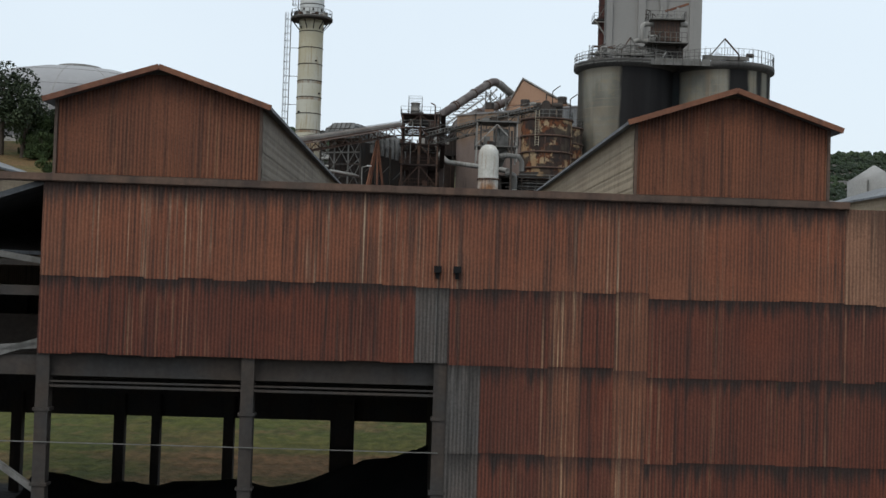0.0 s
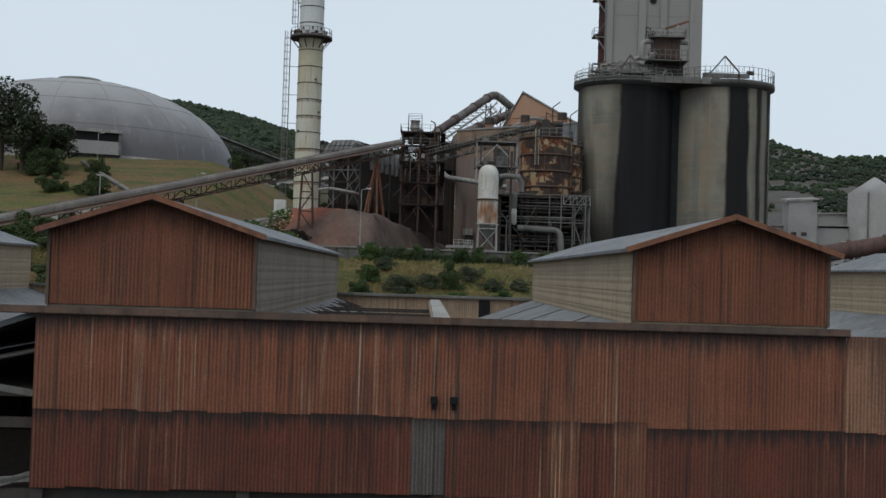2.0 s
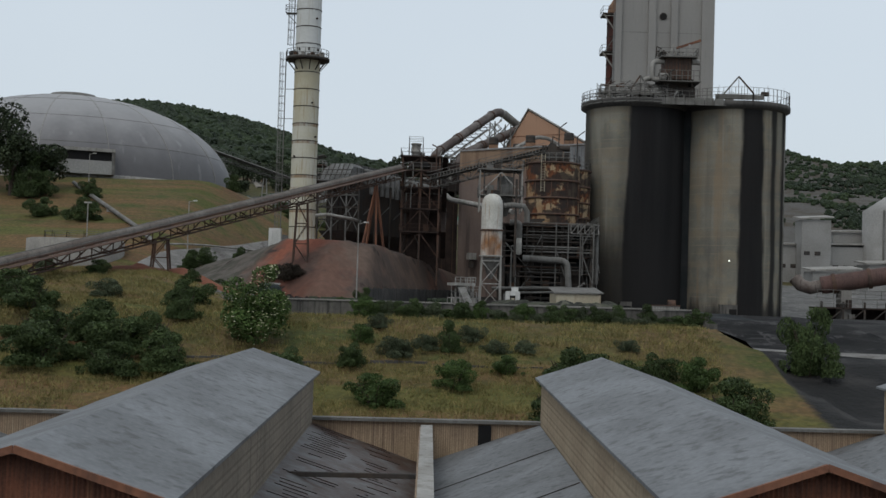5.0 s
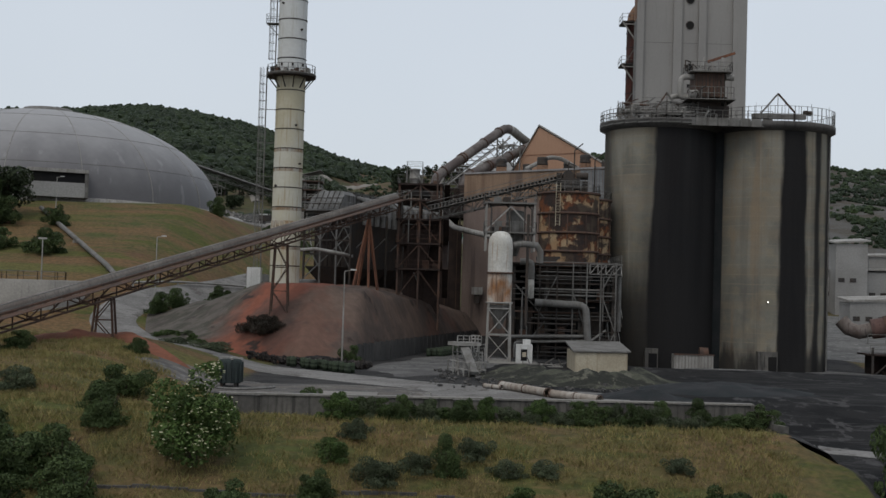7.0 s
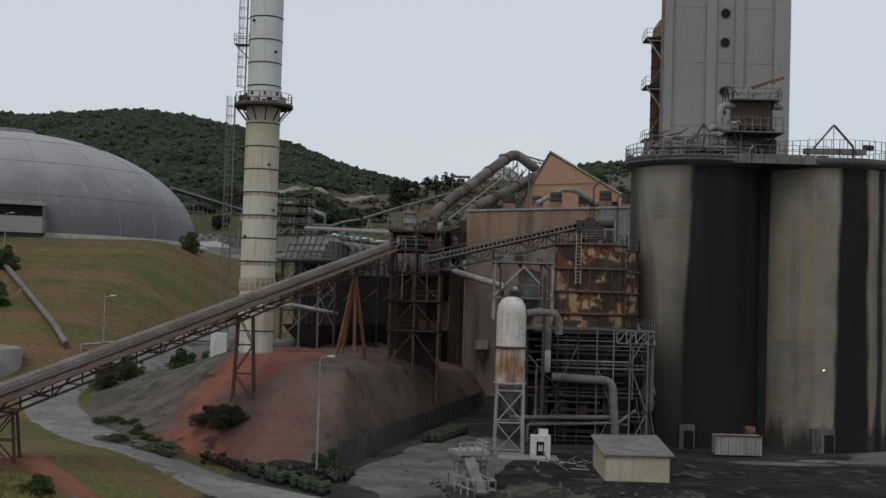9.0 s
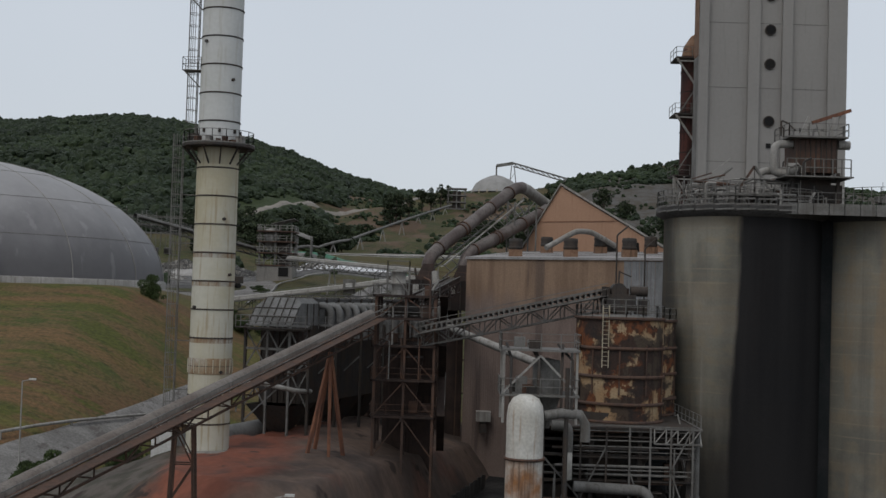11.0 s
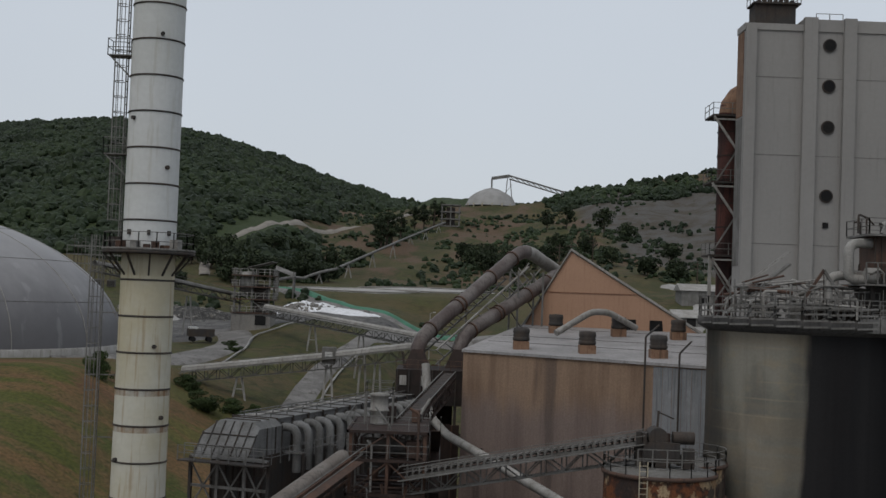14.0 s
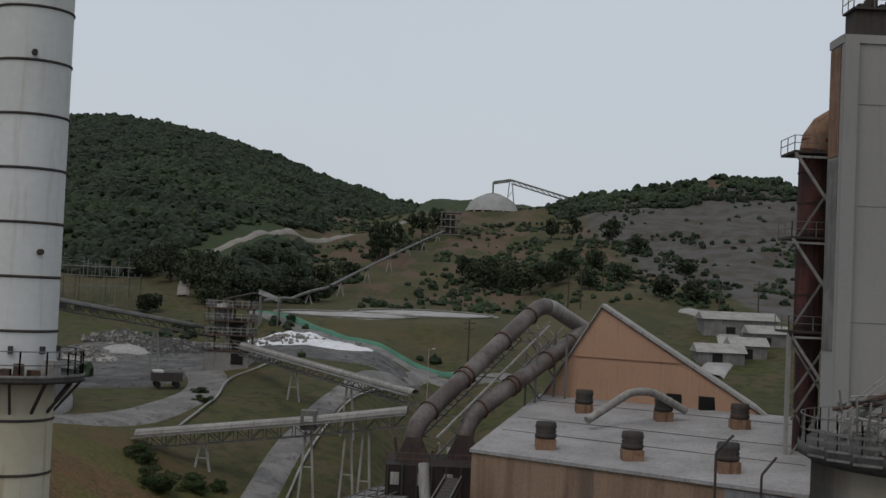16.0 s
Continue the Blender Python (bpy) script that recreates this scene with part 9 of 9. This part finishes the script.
    # bulkhead lamps on the silo
    for x, y, z in ((39.4, 176.9, 20.2),):
        b_ = thing("bulkhead_lamp", (x, y, z), "small lit white bulkhead lamp", "lamp", "bulkhead lamps")
        part("bracket", Geo().box(-0.1, 0.1, 0.0, 0.4, -0.1, 0.1), STEEL_DARK, b_)
        part("lens", Geo().lathe((0, -0.1, 0), [(0.01, -0.07), (0.075, -0.04), (0.075, 0.04), (0.01, 0.07)], 10), LAMP_GLOW, b_)
    # scrap frames near the shed
    rnd = random.Random(17)
    for n in range(8):
        x, y = rnd.uniform(7, 12), rnd.uniform(146, 152)
        f = thing("scrap_frame", (x, y, 12.9), "bent scrap steel frame in the yard", "scrap", "scrap frames")
        part("bar", Geo().beam((0, 0, 0.05), (rnd.uniform(-1.5, 1.5), rnd.uniform(-1, 1), rnd.uniform(0.3, 1.2)), 0.09), STEEL_GREY, f)
        part("bar", Geo().beam((0, 0, 0.3), (rnd.uniform(-1.5, 1.5), rnd.uniform(-1, 1), 0.35), 0.09), STEEL_PALE, f)
    # debris stones at the mound's foot
    g = Geo()
    for n in range(420):
        x = rnd.uniform(-19, -7)
        y = 142.6 - 0.45 * (x + 13) + rnd.gauss(0, 1.2)
        z = ground_z(x, y) + 0.1 + 0.5 * rnd.random()
        r = rnd.uniform(0.06, 0.3)
        g.box(-r, r, -r * 0.7, r * 0.7, -r * 0.5, r * 0.5, pose(x, y, z, rnd.uniform(0, 90), rnd.uniform(0, 90), rnd.uniform(0, 90)))
    yard = Geo()
    for n in range(260):
        x, y = rnd.uniform(-1, 17), rnd.uniform(119, 140)
        if 12 < x < 18 and y > 141:
            continue
        r = rnd.uniform(0.04, 0.22) * (1.8 if n % 9 == 0 else 1)
        yard.box(-r, r, -r * 0.6, r * 0.6, -r * 0.4, r * 0.4, pose(x, y, ground_z(x, y) + 0.15 + r * 0.2, rnd.uniform(-30, 30), rnd.uniform(-30, 30), rnd.uniform(0, 180)))
    solid("yard_debris", yard, CONCRETE_DARK, "scattered stones and broken concrete on the yard", "debris", kind="stuff")
    solid("rubble_stones", g, RUBBLE_DARK, "broken dark rubble strewn by the road", "rubble", kind="stuff")
    heap = Geo()
    for n in range(700):
        c = rnd.choice(((-50, 346, 8, 4.5), (-60, 350, 7, 4.5), (-62, 332, 5, 3.5), (-30, 352, 8, 6)))
        x, y = c[0] + rnd.gauss(0, 0.5) * c[2], c[1] + rnd.gauss(0, 0.5) * c[3]
        r = rnd.uniform(0.15, 0.55)
        near = 1 - min(1, math.hypot((x - c[0]) / c[2], (y - c[1]) / c[3]))
        heap.box(-r, r, -r * 0.7, r * 0.7, -r * 0.5, r * 0.5, pose(x, y, ground_z(x, y) + 0.35 + 1.7 * near, rnd.uniform(0, 90), rnd.uniform(0, 90), rnd.uniform(0, 90)))
    solid("yard_rubble", heap, CONCRETE, "broken concrete lumps strewn over the rubble heaps", "rubble", kind="stuff")
    # round water tank on the slope
    r = thing("water_tank", (-50, 172, ground_z(-50, 172) - 0.6), "low round concrete water tank with railing", "tank")
    part("wall", Geo().lathe((0, 0, 0), [(6.4, -2), (6.4, 2.6), (5.9, 2.7), (0.02, 2.6)], 40), CONCRETE, r)
    part("railing", railing([(4.2 * math.cos(a), 4.2 * math.sin(a), 2.6) for a in [2 * math.pi * j / 12 for j in range(12)]], 1.1, True), STEEL_GREY, r)
    part("lamp_mast", Geo().cyl((2.0, -2, 2.6), (2.0, -2, 7.6), 0.07, seg=8).box(1.5, 2.5, -2.1, -1.9, 7.5, 7.7), STEEL_PALE, r)
    # overland pipe down the slope
    p = thing("slope_pipe", (-66, 222, ground_z(-66, 222)), "grey pipeline running down the grass slope", "pipeline")
    q = [Vector((-66, 222)).lerp(Vector((-41.5, 180.5)), j / 14) for j in range(15)]
    part("pipe", Geo().tube([(v.x + 66, v.y - 222, ground_z(v.x, v.y) - ground_z(-66, 222) + 0.55) for v in q], 0.34, 10), STEEL_GREY, p)
    part("saddle", Geo().box(11.9, 12.7, -21.2, -20.4, ground_z(-53.8, 201.2) - ground_z(-66, 222) - 0.3, ground_z(-53.8, 201.2) - ground_z(-66, 222) + 0.35), CONCRETE, p)
    w2 = thing("slope_rail", (-40, 181, ground_z(-40, 181)), "pale guard rail at the foot of the slope", "guard rail")
    q = [Vector((-40, 181)).lerp(Vector((-24.5, 214)), j / 8) for j in range(9)]
    part("rail", Geo().tube([(v.x + 40, v.y - 181, ground_z(v.x, v.y) - ground_z(-40, 181) + 0.7) for v in q], 0.16, 6), STEEL_PALE, w2)
    for v in q[::2]:
        z = ground_z(v.x, v.y) - ground_z(-40, 181)
        part("post", Geo().box(v.x + 39.9, v.x + 40.1, v.y - 181.1, v.y - 180.9, z - 0.3, z + 0.75), STEEL_PALE, w2)
    # dome entrance
    e = thing("dome_portal", (-67.2, 233.2, 35.0), "dark loading opening with a pale lintel in the dome", "portal", turn=22)
    part("lintel", Geo().box(-5, 5, -1.4, 2, 3.6, 4.2), STEEL_PALE, e)
    part("opening", Geo().box(-4.4, 4.4, -0.9, 2, 1.9, 3.6), DARK_GAP, e)
    part("sill_wall", Geo().box(-4.4, 4.4, -1.3, 2, -0.6, 1.9), HALL_WALL, e)
    part("cheek", Geo().box(-5, -4.4, -1.2, 2, -0.6, 3.6), STEEL_GREY, e)
    part("cheek", Geo().box(4.4, 5, -1.2, 2, -0.6, 3.6), STEEL_GREY, e)


build_yard_things()


# ---- east side: kiln, halls ----
def build_east():
    k = thing("rotary_kiln", (53.0, 179.4, 16.6), "long rusty rotary kiln on concrete piers", "kiln")
    a, b = Vector((0, 0, 0.6)), Vector((30, -8, 6.2))
    part("barrel", Geo().cyl(a, b, 1.25, seg=24), KILN, k)
    for f in (0.05, 0.2, 0.36, 0.52, 0.7, 0.9):
        p = a.lerp(b, f)
        part("tyre", Geo().cyl(p, p + (b - a).normalized() * 0.5, 1.45, seg=24), STEEL_RUST, k)
    part("inlet_elbow", Geo().tube([(0.2, 0, 0.6), (-1.4, 0.4, 0.2), (-2.6, 0.8, 0.6), (-3.4, 1.2, 1.6)], 0.9, 12), PIPE_RUST, k)
    for f in (0.1, 0.45, 0.8):
        p = a.lerp(b, f)
        part("pier", Geo().box(p.x - 0.7, p.x + 0.7, p.y - 1.2, p.y + 1.2, -4, p.z - 1.2), CONCRETE, k)
    part("walkway", Geo().box(-1, 28, -1.8, -1.2, -1.2, -1.1), STEEL_GREY, k)
    part("railing", railing([(-1, -1.8, -1.1), (28, -1.8, -1.1)], 1.1, False, 0.08, 2.2), STEEL_GREY, k)
    g_ = thing("kiln_gallery", (52.0, 176.6, 11.4), "dark steel gallery under the kiln", "steel frame")
    part("deck", Geo().box(0, 34, 0, 5, 2.6, 2.8), DARK_RUST, g_)
    part("back_sheet", Geo().box(1, 34, 4.8, 5.0, 0, 2.6), SOOT_STEEL, g_)
    for n in range(12):
        part("post", Geo().box(0.2 + 3 * n, 0.45 + 3 * n, 0, 0.25, -1.5, 3.6), STEEL_DARK, g_)
        part("brace", Geo().beam((0.3 + 3 * n, 0.1, 0), (3.3 + 3 * n, 0.1, 2.6), 0.12), STEEL_DARK, g_)
    part("railing", railing([(0, 0, 2.8), (34, 0, 2.8)], 1.1, False, 0.07, 2.0), STEEL_GREY, g_)
    rg = random.Random(61)
    for n in range(16):
        x, w, hh = rg.uniform(0.5, 30), rg.uniform(0.4, 1.4), rg.uniform(0.6, 2.0)
        part("machine_housing", Geo().box(x, x + w, 0.4, 2.2, 0 if n % 2 else 2.8, (0 if n % 2 else 2.8) + hh), rg.choice((STEEL_DARK, DARK_RUST, STEEL_GREY)), g_)
    halls = ((67, 262, 22, 12, 17, 26.4, "long pale flat-roofed plant hall"), (73, 258, 6, 5, 17, 31.6, "pale square elevator tower"), (82, 266, 14, 10, 17, 29.6, "pale hall with a monopitch roof"), (70, 240, 9, 6, 14, 20.6, "low pale store building"), (84, 250, 10, 7, 16, 22.5, "low pale store building"))
    for x, y, w, d, z0, z1, lab in halls:
        h = thing("plant_hall", (x, y, z0), lab, "building", "eastern plant halls")
        part("wall", Geo().box(0, w, 0, d, -4, z1 - z0), HALL_WALL, h)
        part("roof", Geo().add([(-0.4, -0.4, z1 - z0 + 0.003), (w + 0.4, -0.4, z1 - z0 + 0.5), (w + 0.4, d + 0.4, z1 - z0 + 1.1), (-0.4, d + 0.4, z1 - z0 + 0.6), (-0.4, -0.4, z1 - z0 + 0.3), (w + 0.4, -0.4, z1 - z0 + 0.8), (w + 0.4, d + 0.4, z1 - z0 + 1.4), (-0.4, d + 0.4, z1 - z0 + 0.9)],
             [(3, 2, 1, 0), (4, 5, 6, 7), (0, 1, 5, 4), (1, 2, 6, 5), (2, 3, 7, 6), (3, 0, 4, 7)]), STEEL_PALE, h)
        n = int(w / 2.2)
        for j in range(n):
            part("window", Geo().box(0.5 + j * 2.2, 1.7 + j * 2.2, -0.06, 0.0, (z1 - z0) * 0.5, (z1 - z0) * 0.5 + 0.8), STEEL_DARK, h)
    s = thing("storage_silo", (92.5, 262, 15), "pale grey conical-roofed storage silo", "silo")
    part("shell", Geo().lathe((0, 0, 0), [(5.5, -3), (5.5, 19), (0.4, 22.5), (0.02, 22.6)], 32), HALL_WALL, s)
    part("ladder", Geo().beam((-3, -4.9, 0), (-3, -4.9, 19), 0.3), STEEL_GREY, s)
    for x, y, w, d, h in ((57, 384, 16, 8, 4.2), (64, 372, 8, 6, 3.4), (58, 362, 7, 6, 3.2), (50, 356, 9, 6, 2.8)):
        b = thing("village_house", (x, y, ground_z(x, y) - 0.5), "pale low shed with a white ridged roof", "house", "sheds in the valley")
        part("wall", Geo().box(0, w, 0, d, -1, h), STEEL_GREY, b)
        part("roof", Geo().add([(-0.5, -0.5, h), (w + 0.5, -0.5, h), (w + 0.5, d + 0.5, h), (-0.5, d + 0.5, h), (-0.5, d / 2, h + 1.7), (w + 0.5, d / 2, h + 1.7)],
             [(0, 1, 5, 4), (2, 3, 4, 5), (0, 4, 3), (1, 2, 5), (3, 2, 1, 0)]), STEEL_PALE, b)
        part("door", Geo().box(w * 0.3, w * 0.3 + 2, -0.06, 0, 0.4, 2.6), DARK_GAP, b)
    ribbon("village_road", [(50, 346), (60, 372), (64, 392), (72, 404), (60, 420)], 6, LIME, "pale lane between the valley sheds", "road", 0.3)


build_east()


# ---- valley conveyors and crusher tower ----
def valley():
    build_conveyor("valley_conveyor", (-35.6, 260.6, 31.6), (-15.2, 257.0, 34.4), "covered conveyor gallery on tall legs", bays=12, mat=STEEL_PALE, truss=STEEL_GREY, depth=1.5, hood=0.75)
    build_conveyor("valley_conveyor", (-15.2, 257.0, 34.4), (-4.0, 254.9, 36.2), "covered conveyor gallery on tall legs", bays=7, mat=STEEL_PALE, truss=STEEL_GREY, depth=1.5, hood=0.75)
    build_conveyor("valley_conveyor", (-31.6, 310.5, 40.0), (-3.4, 266.7, 37.3), "long covered conveyor across the valley", bays=18, mat=STEEL_PALE, truss=STEEL_GREY, depth=1.4)
    build_conveyor("valley_conveyor", (-57.6, 293.0, 46.4), (-38.4, 326, 41.6), "covered conveyor from the dome to the tower", bays=14, mat=STEEL_GREY, truss=STEEL_GREY, depth=1.2)
    b = thing("conveyor_node", (-15.2, 257, 33.4), "grey transfer box where two conveyors meet", "transfer box")
    part("box", Geo().box(-0.9, 0.9, -0.8, 0.8, 0.2, 2.4), STEEL_GREY, b)
    part("sign_plate", Geo().box(-0.5, 0.5, -0.86, -0.8, 1.2, 1.8), WHITE_OLD, b)
    for x, y, top in ((-15.2, 257, 33.4), (-27.5, 259.2, 31.2), (-10.6, 256.2, 33.6), (-8.6, 256.0, 33.8), (-21.5, 295, 37.5), (-12.5, 281, 36.6), (-46, 313, 41.5)):
        l = thing("gallery_leg", (x, y, ground_z(x, y) - 0.3), "pale slanted gallery leg", "support", "gallery legs")
        h = top - ground_z(x, y) + 0.3
        part("leg", Geo().beam((-0.9, 0, 0), (-0.3, 0, h), 0.26), STEEL_PALE, l)
        part("leg", Geo().beam((0.9, 0, 0), (0.3, 0, h), 0.26), STEEL_PALE, l)
        part("tie", Geo().beam((-0.6, 0, h * 0.5), (0.6, 0, h * 0.5), 0.14), STEEL_PALE, l)
    t = thing("crusher_tower", (-38.5, 317.5, 36.6), "open steel crusher tower with timber-brown floors", "tower")
    W = 6.4
    for x in (0, W / 2, W):
        for y in (0, W):
            part("column", Geo().box(x - 0.16, x + 0.16, y - 0.16, y + 0.16, -1, 10.5), STEEL_GREY, t)
    part("base", Geo().box(-0.4, W + 0.4, -0.4, W + 0.4, -1.5, 2.0), CONCRETE, t)
    part("doorway", Geo().box(W - 2.4, W - 0.4, -0.46, -0.4, 0, 1.8), DARK_GAP, t)
    for z in (2.1, 4.6, 6.9, 9.0):
        part("floor", Geo().box(-0.6, W + 0.6, -0.6, W + 0.6, z, z + 0.2), STEEL_RUST, t)
        part("railing", railing([(-0.6, W, z + 0.2), (-0.6, -0.6, z + 0.2), (W + 0.6, -0.6, z + 0.2), (W + 0.6, W, z + 0.2)], 1.1, False, 0.09), STEEL_PALE, t)
    part("hopper", Geo().box(3.4, 5.6, 1.2, 5.0, 2.3, 7.4), STEEL_DARK, t)
    part("brace", Geo().beam((0, -0.1, 2.2), (W, -0.1, 6.8), 0.14).beam((W, -0.1, 2.2), (0, -0.1, 6.8), 0.14), STEEL_GREY, t)
    part("bin", Geo().lathe((2.0, 3, 0), [(0.5, 5.2), (1.3, 6.2), (1.3, 9.6), (0.02, 10.0)], 16), STEEL_PALE, t)
    part("roof_sheet", Geo().add([(2.2, -0.4, 10.5), (W + 0.4, -0.4, 11.7), (W + 0.4, W + 0.4, 11.7), (2.2, W + 0.4, 10.5), (2.2, -0.4, 10.62), (W + 0.4, -0.4, 11.82), (W + 0.4, W + 0.4, 11.82), (2.2, W + 0.4, 10.62)],
         [(3, 2, 1, 0), (4, 5, 6, 7), (0, 1, 5, 4), (1, 2, 6, 5), (2, 3, 7, 6), (3, 0, 4, 7)]), STEEL_GREY, t)
    r = thing("belt_shelter", (-36, 372, ground_z(-36, 372)), "small shelter roof over the belt tail", "shelter")
    part("roof", Geo().add([(-2.4, -1.6, 6.2), (2.0, -1.6, 4.6), (2.0, 1.6, 4.6), (-2.4, 1.6, 6.2), (-2.4, 0, 7.2), (2.0, 0, 5.6)], [(0, 1, 5, 4), (2, 3, 4, 5), (0, 4, 3), (1, 2, 5)]), STEEL_GREY, r)
    for x, y in ((-2, -1.4), (1.8, -1.4), (-2, 1.4), (1.8, 1.4)):
        part("post", Geo().box(x - 0.15, x + 0.15, y - 0.15, y + 0.15, -0.5, 5.8), STEEL_GREY, r)
    # overland belt climbing the quarry
    o = thing("overland_belt", (-44, 470, 0), "overland conveyor belt curving up to the quarry", "conveyor")
    path = []
    for p, q, n in (((-43.5, 412, 45.8), (-38, 424, 46.6), 4), ((-38, 424, 46.6), (-31, 440, 49.6), 4), ((-31, 440, 49.6), (0, 645, 76.4), 24)):
        path += [tuple(lerp3(p, q, k / n) + Vector((44, -470, 0.35 * math.sin(math.pi * k / n)))) for k in range(n + (n == 24))]
    part("belt_cover", Geo().tube(path, 0.42, 8), STEEL_GREY, o)
    for i in range(6, len(path), 4):
        x, y, z = path[i]
        gz = ground_z(x - 44, y + 470)
        for sx in (-1.2, 1.2):
            part("bent_leg", Geo().beam((x + sx, y, min(gz, z - 1.5) - 1), (x, y, z - 0.4), 0.3), STEEL_PALE, o)
    h = thing("head_tower", (2.6, 655, ground_z(2.6, 655)), "dark open conveyor head tower on the hillside", "tower")
    for x in (-4, 0, 4):
        for y in (0, 6):
            part("post", Geo().box(x - 0.3, x + 0.3, y - 0.3, y + 0.3, -6, 10), STEEL_GREY, h)
    for z in (0, 3.3, 6.6, 9.8):
        part("floor", Geo().box(-4.8, 4.8, -0.6, 6.6, z, z + 0.5), STEEL_GREY, h)
    part("chute", Geo().box(-2, 2, 1, 5, 0, 9), STEEL_DARK, h)
    d = thing("quarry_dome", (26.6, 800, 94.6), "pale conical stockpile dome on the ridge", "dome")
    part("shell", Geo().lathe((0, 0, 0), [(15.2, 1.4), (14.6, 2.4), (12.4, 6.8), (9.0, 9.2), (4.2, 11.4), (0.1, 12.4)], 20), HALL_WALL, d)
    part("open_base", Geo().lathe((0, 0, 0), [(14.2, -4), (14.2, 2.3)], 32), DARK_GAP, d)
    for j in range(16):
        a = 2 * math.pi * j / 16
        part("pillar", Geo().box(14.6 * math.cos(a) - 0.4, 14.6 * math.cos(a) + 0.4, 14.6 * math.sin(a) - 0.4, 14.6 * math.sin(a) + 0.4, -4, 2.4), CREAM, d)
    g = thing("dome_gallery", (27, 798, 106), "steel conveyor bridge feeding the quarry dome", "conveyor")
    part("bridge_top", Geo().beam((-0.5, 0, 6.2), (9.5, 0, 8.0), 1.4, 1.8).beam((9.5, 0, 8.2), (42, 0, -0.3), 1.6, 0.8).beam((9.5, 0, 6.2), (42, 0, -2.4), 1.4, 0.6), STEEL_GREY, g)
    for j in range(11):
        f = j / 10
        part("lattice", Geo().beam((9.5 + 32.5 * f, 0, 8.0 - 8.5 * f), (9.5 + 32.5 * min(1, f + 0.1), 0, 6.4 - 8.6 * min(1, f + 0.1)), 0.4), STEEL_PALE, g)
    part("mast", Geo().beam((7.5, 0, -6), (8.5, 0, 6.6), 0.5).beam((11.5, 0, -6), (10, 0, 6.6), 0.5).beam((7.6, 0, -2), (11, 0, 3), 0.3), STEEL_GREY, g)
    part("drop_chute", Geo().beam((-0.5, 0, 0.5), (-0.5, 0, 6.4), 0.9), STEEL_GREY, g)
    # substation
    s = thing("substation", (-82, 390, ground_z(-82, 390)), "cluster of grey steel substation gantries", "substation")
    rnd = random.Random(41)
    for i in range(9):
        for j in range(3):
            x, y, hh = -10 + i * 2.7, j * 6, rnd.uniform(6.5, 11)
            part("mast", Geo().beam((x, y, -2), (x, y, hh), 0.13), rnd.choice((STEEL_GREY, STEEL_DARK)), s)
            part("mast_arm", Geo().beam((x - 0.8, y, hh - 0.6), (x + 0.8, y, hh - 0.6), 0.1), STEEL_GREY, s)
            part("insulator", Geo().cyl((x, y, hh), (x, y, hh + 0.6), 0.1, 0.06, 8), STEEL_GREY, s)
        part("gantry", Geo().beam((-10 + i * 2.7, 0, 6.5), (-10 + i * 2.7, 12, 6.5), 0.18), STEEL_GREY, s)
    for z in (4.3, 6.5, 8.6):
        for y in (0, 6):
            part("gantry", Geo().beam((-10, y, z), (11.6, y, z), 0.18), STEEL_GREY, s)
    h = thing("control_house", (-93, 378, ground_z(-93, 378)), "small white control house by the substation", "house")
    part("wall", Geo().box(0, 5.4, 0, 5, -2, 3.6), WHITE_OLD, h)
    part("roof", Geo().box(-0.2, 5.6, -0.2, 5.2, 3.6, 3.8), STEEL_PALE, h)
    part("door", Geo().box(3.6, 4.6, -0.06, 0, 0.0, 2.1), STEEL_DARK, h)
    for k in range(5):
        t = thing("transformer_unit", (-86 + 3.4 * k, 384, ground_z(-86 + 3.4 * k, 384)), "grey finned transformer in the substation", "transformer", "substation transformers")
        part("tank", Geo().box(-0.9, 0.9, -0.6, 0.6, 0, 1.7), STEEL_GREY, t)
        for q in range(6):
            part("fin", Geo().box(-0.8 + 0.3 * q, -0.72 + 0.3 * q, -0.9, -0.6, 0.2, 1.5), STEEL_DARK, t)
    for x, y, hh in ((34, 420, 12), (31, 421, 12), (5, 352, 9), (46, 470, 9), (50, 520, 9), (78, 420, 9), (66, 410, 9)):
        p = thing("utility_pole", (x, y, ground_z(x, y) - 0.5), "wooden utility pole with crossarms", "pole", "utility poles")
        part("pole", Geo().cyl((0, 0, 0), (0, 0, hh), 0.2, 0.13, 8), BARK, p)
        part("crossarm", Geo().box(-1.2, 1.2, -0.08, 0.08, hh - 0.9, hh - 0.7).box(-1.0, 1.0, -0.08, 0.08, hh - 2.0, hh - 1.85), BARK, p)
    k = thing("skip_trailer", (-41, 300, ground_z(-41, 300) + 0.2), "small dark dump trailer parked by the road", "trailer", turn=20)
    part("tub", Geo().box(-2.2, 2.2, -1.1, 1.1, 0.9, 2.2), STEEL_DARK, k)
    part("cover", Geo().box(-2.0, -0.6, -1.0, 1.0, 2.2, 2.5), WHITE_OLD, k)
    for x in (-1.4, 1.4):
        for y in (-1.1, 1.1):
            part("wheel", Geo().cyl((x, y - 0.15, 0.45), (x, y + 0.15, 0.45), 0.45), DARK_GAP, k)


valley()
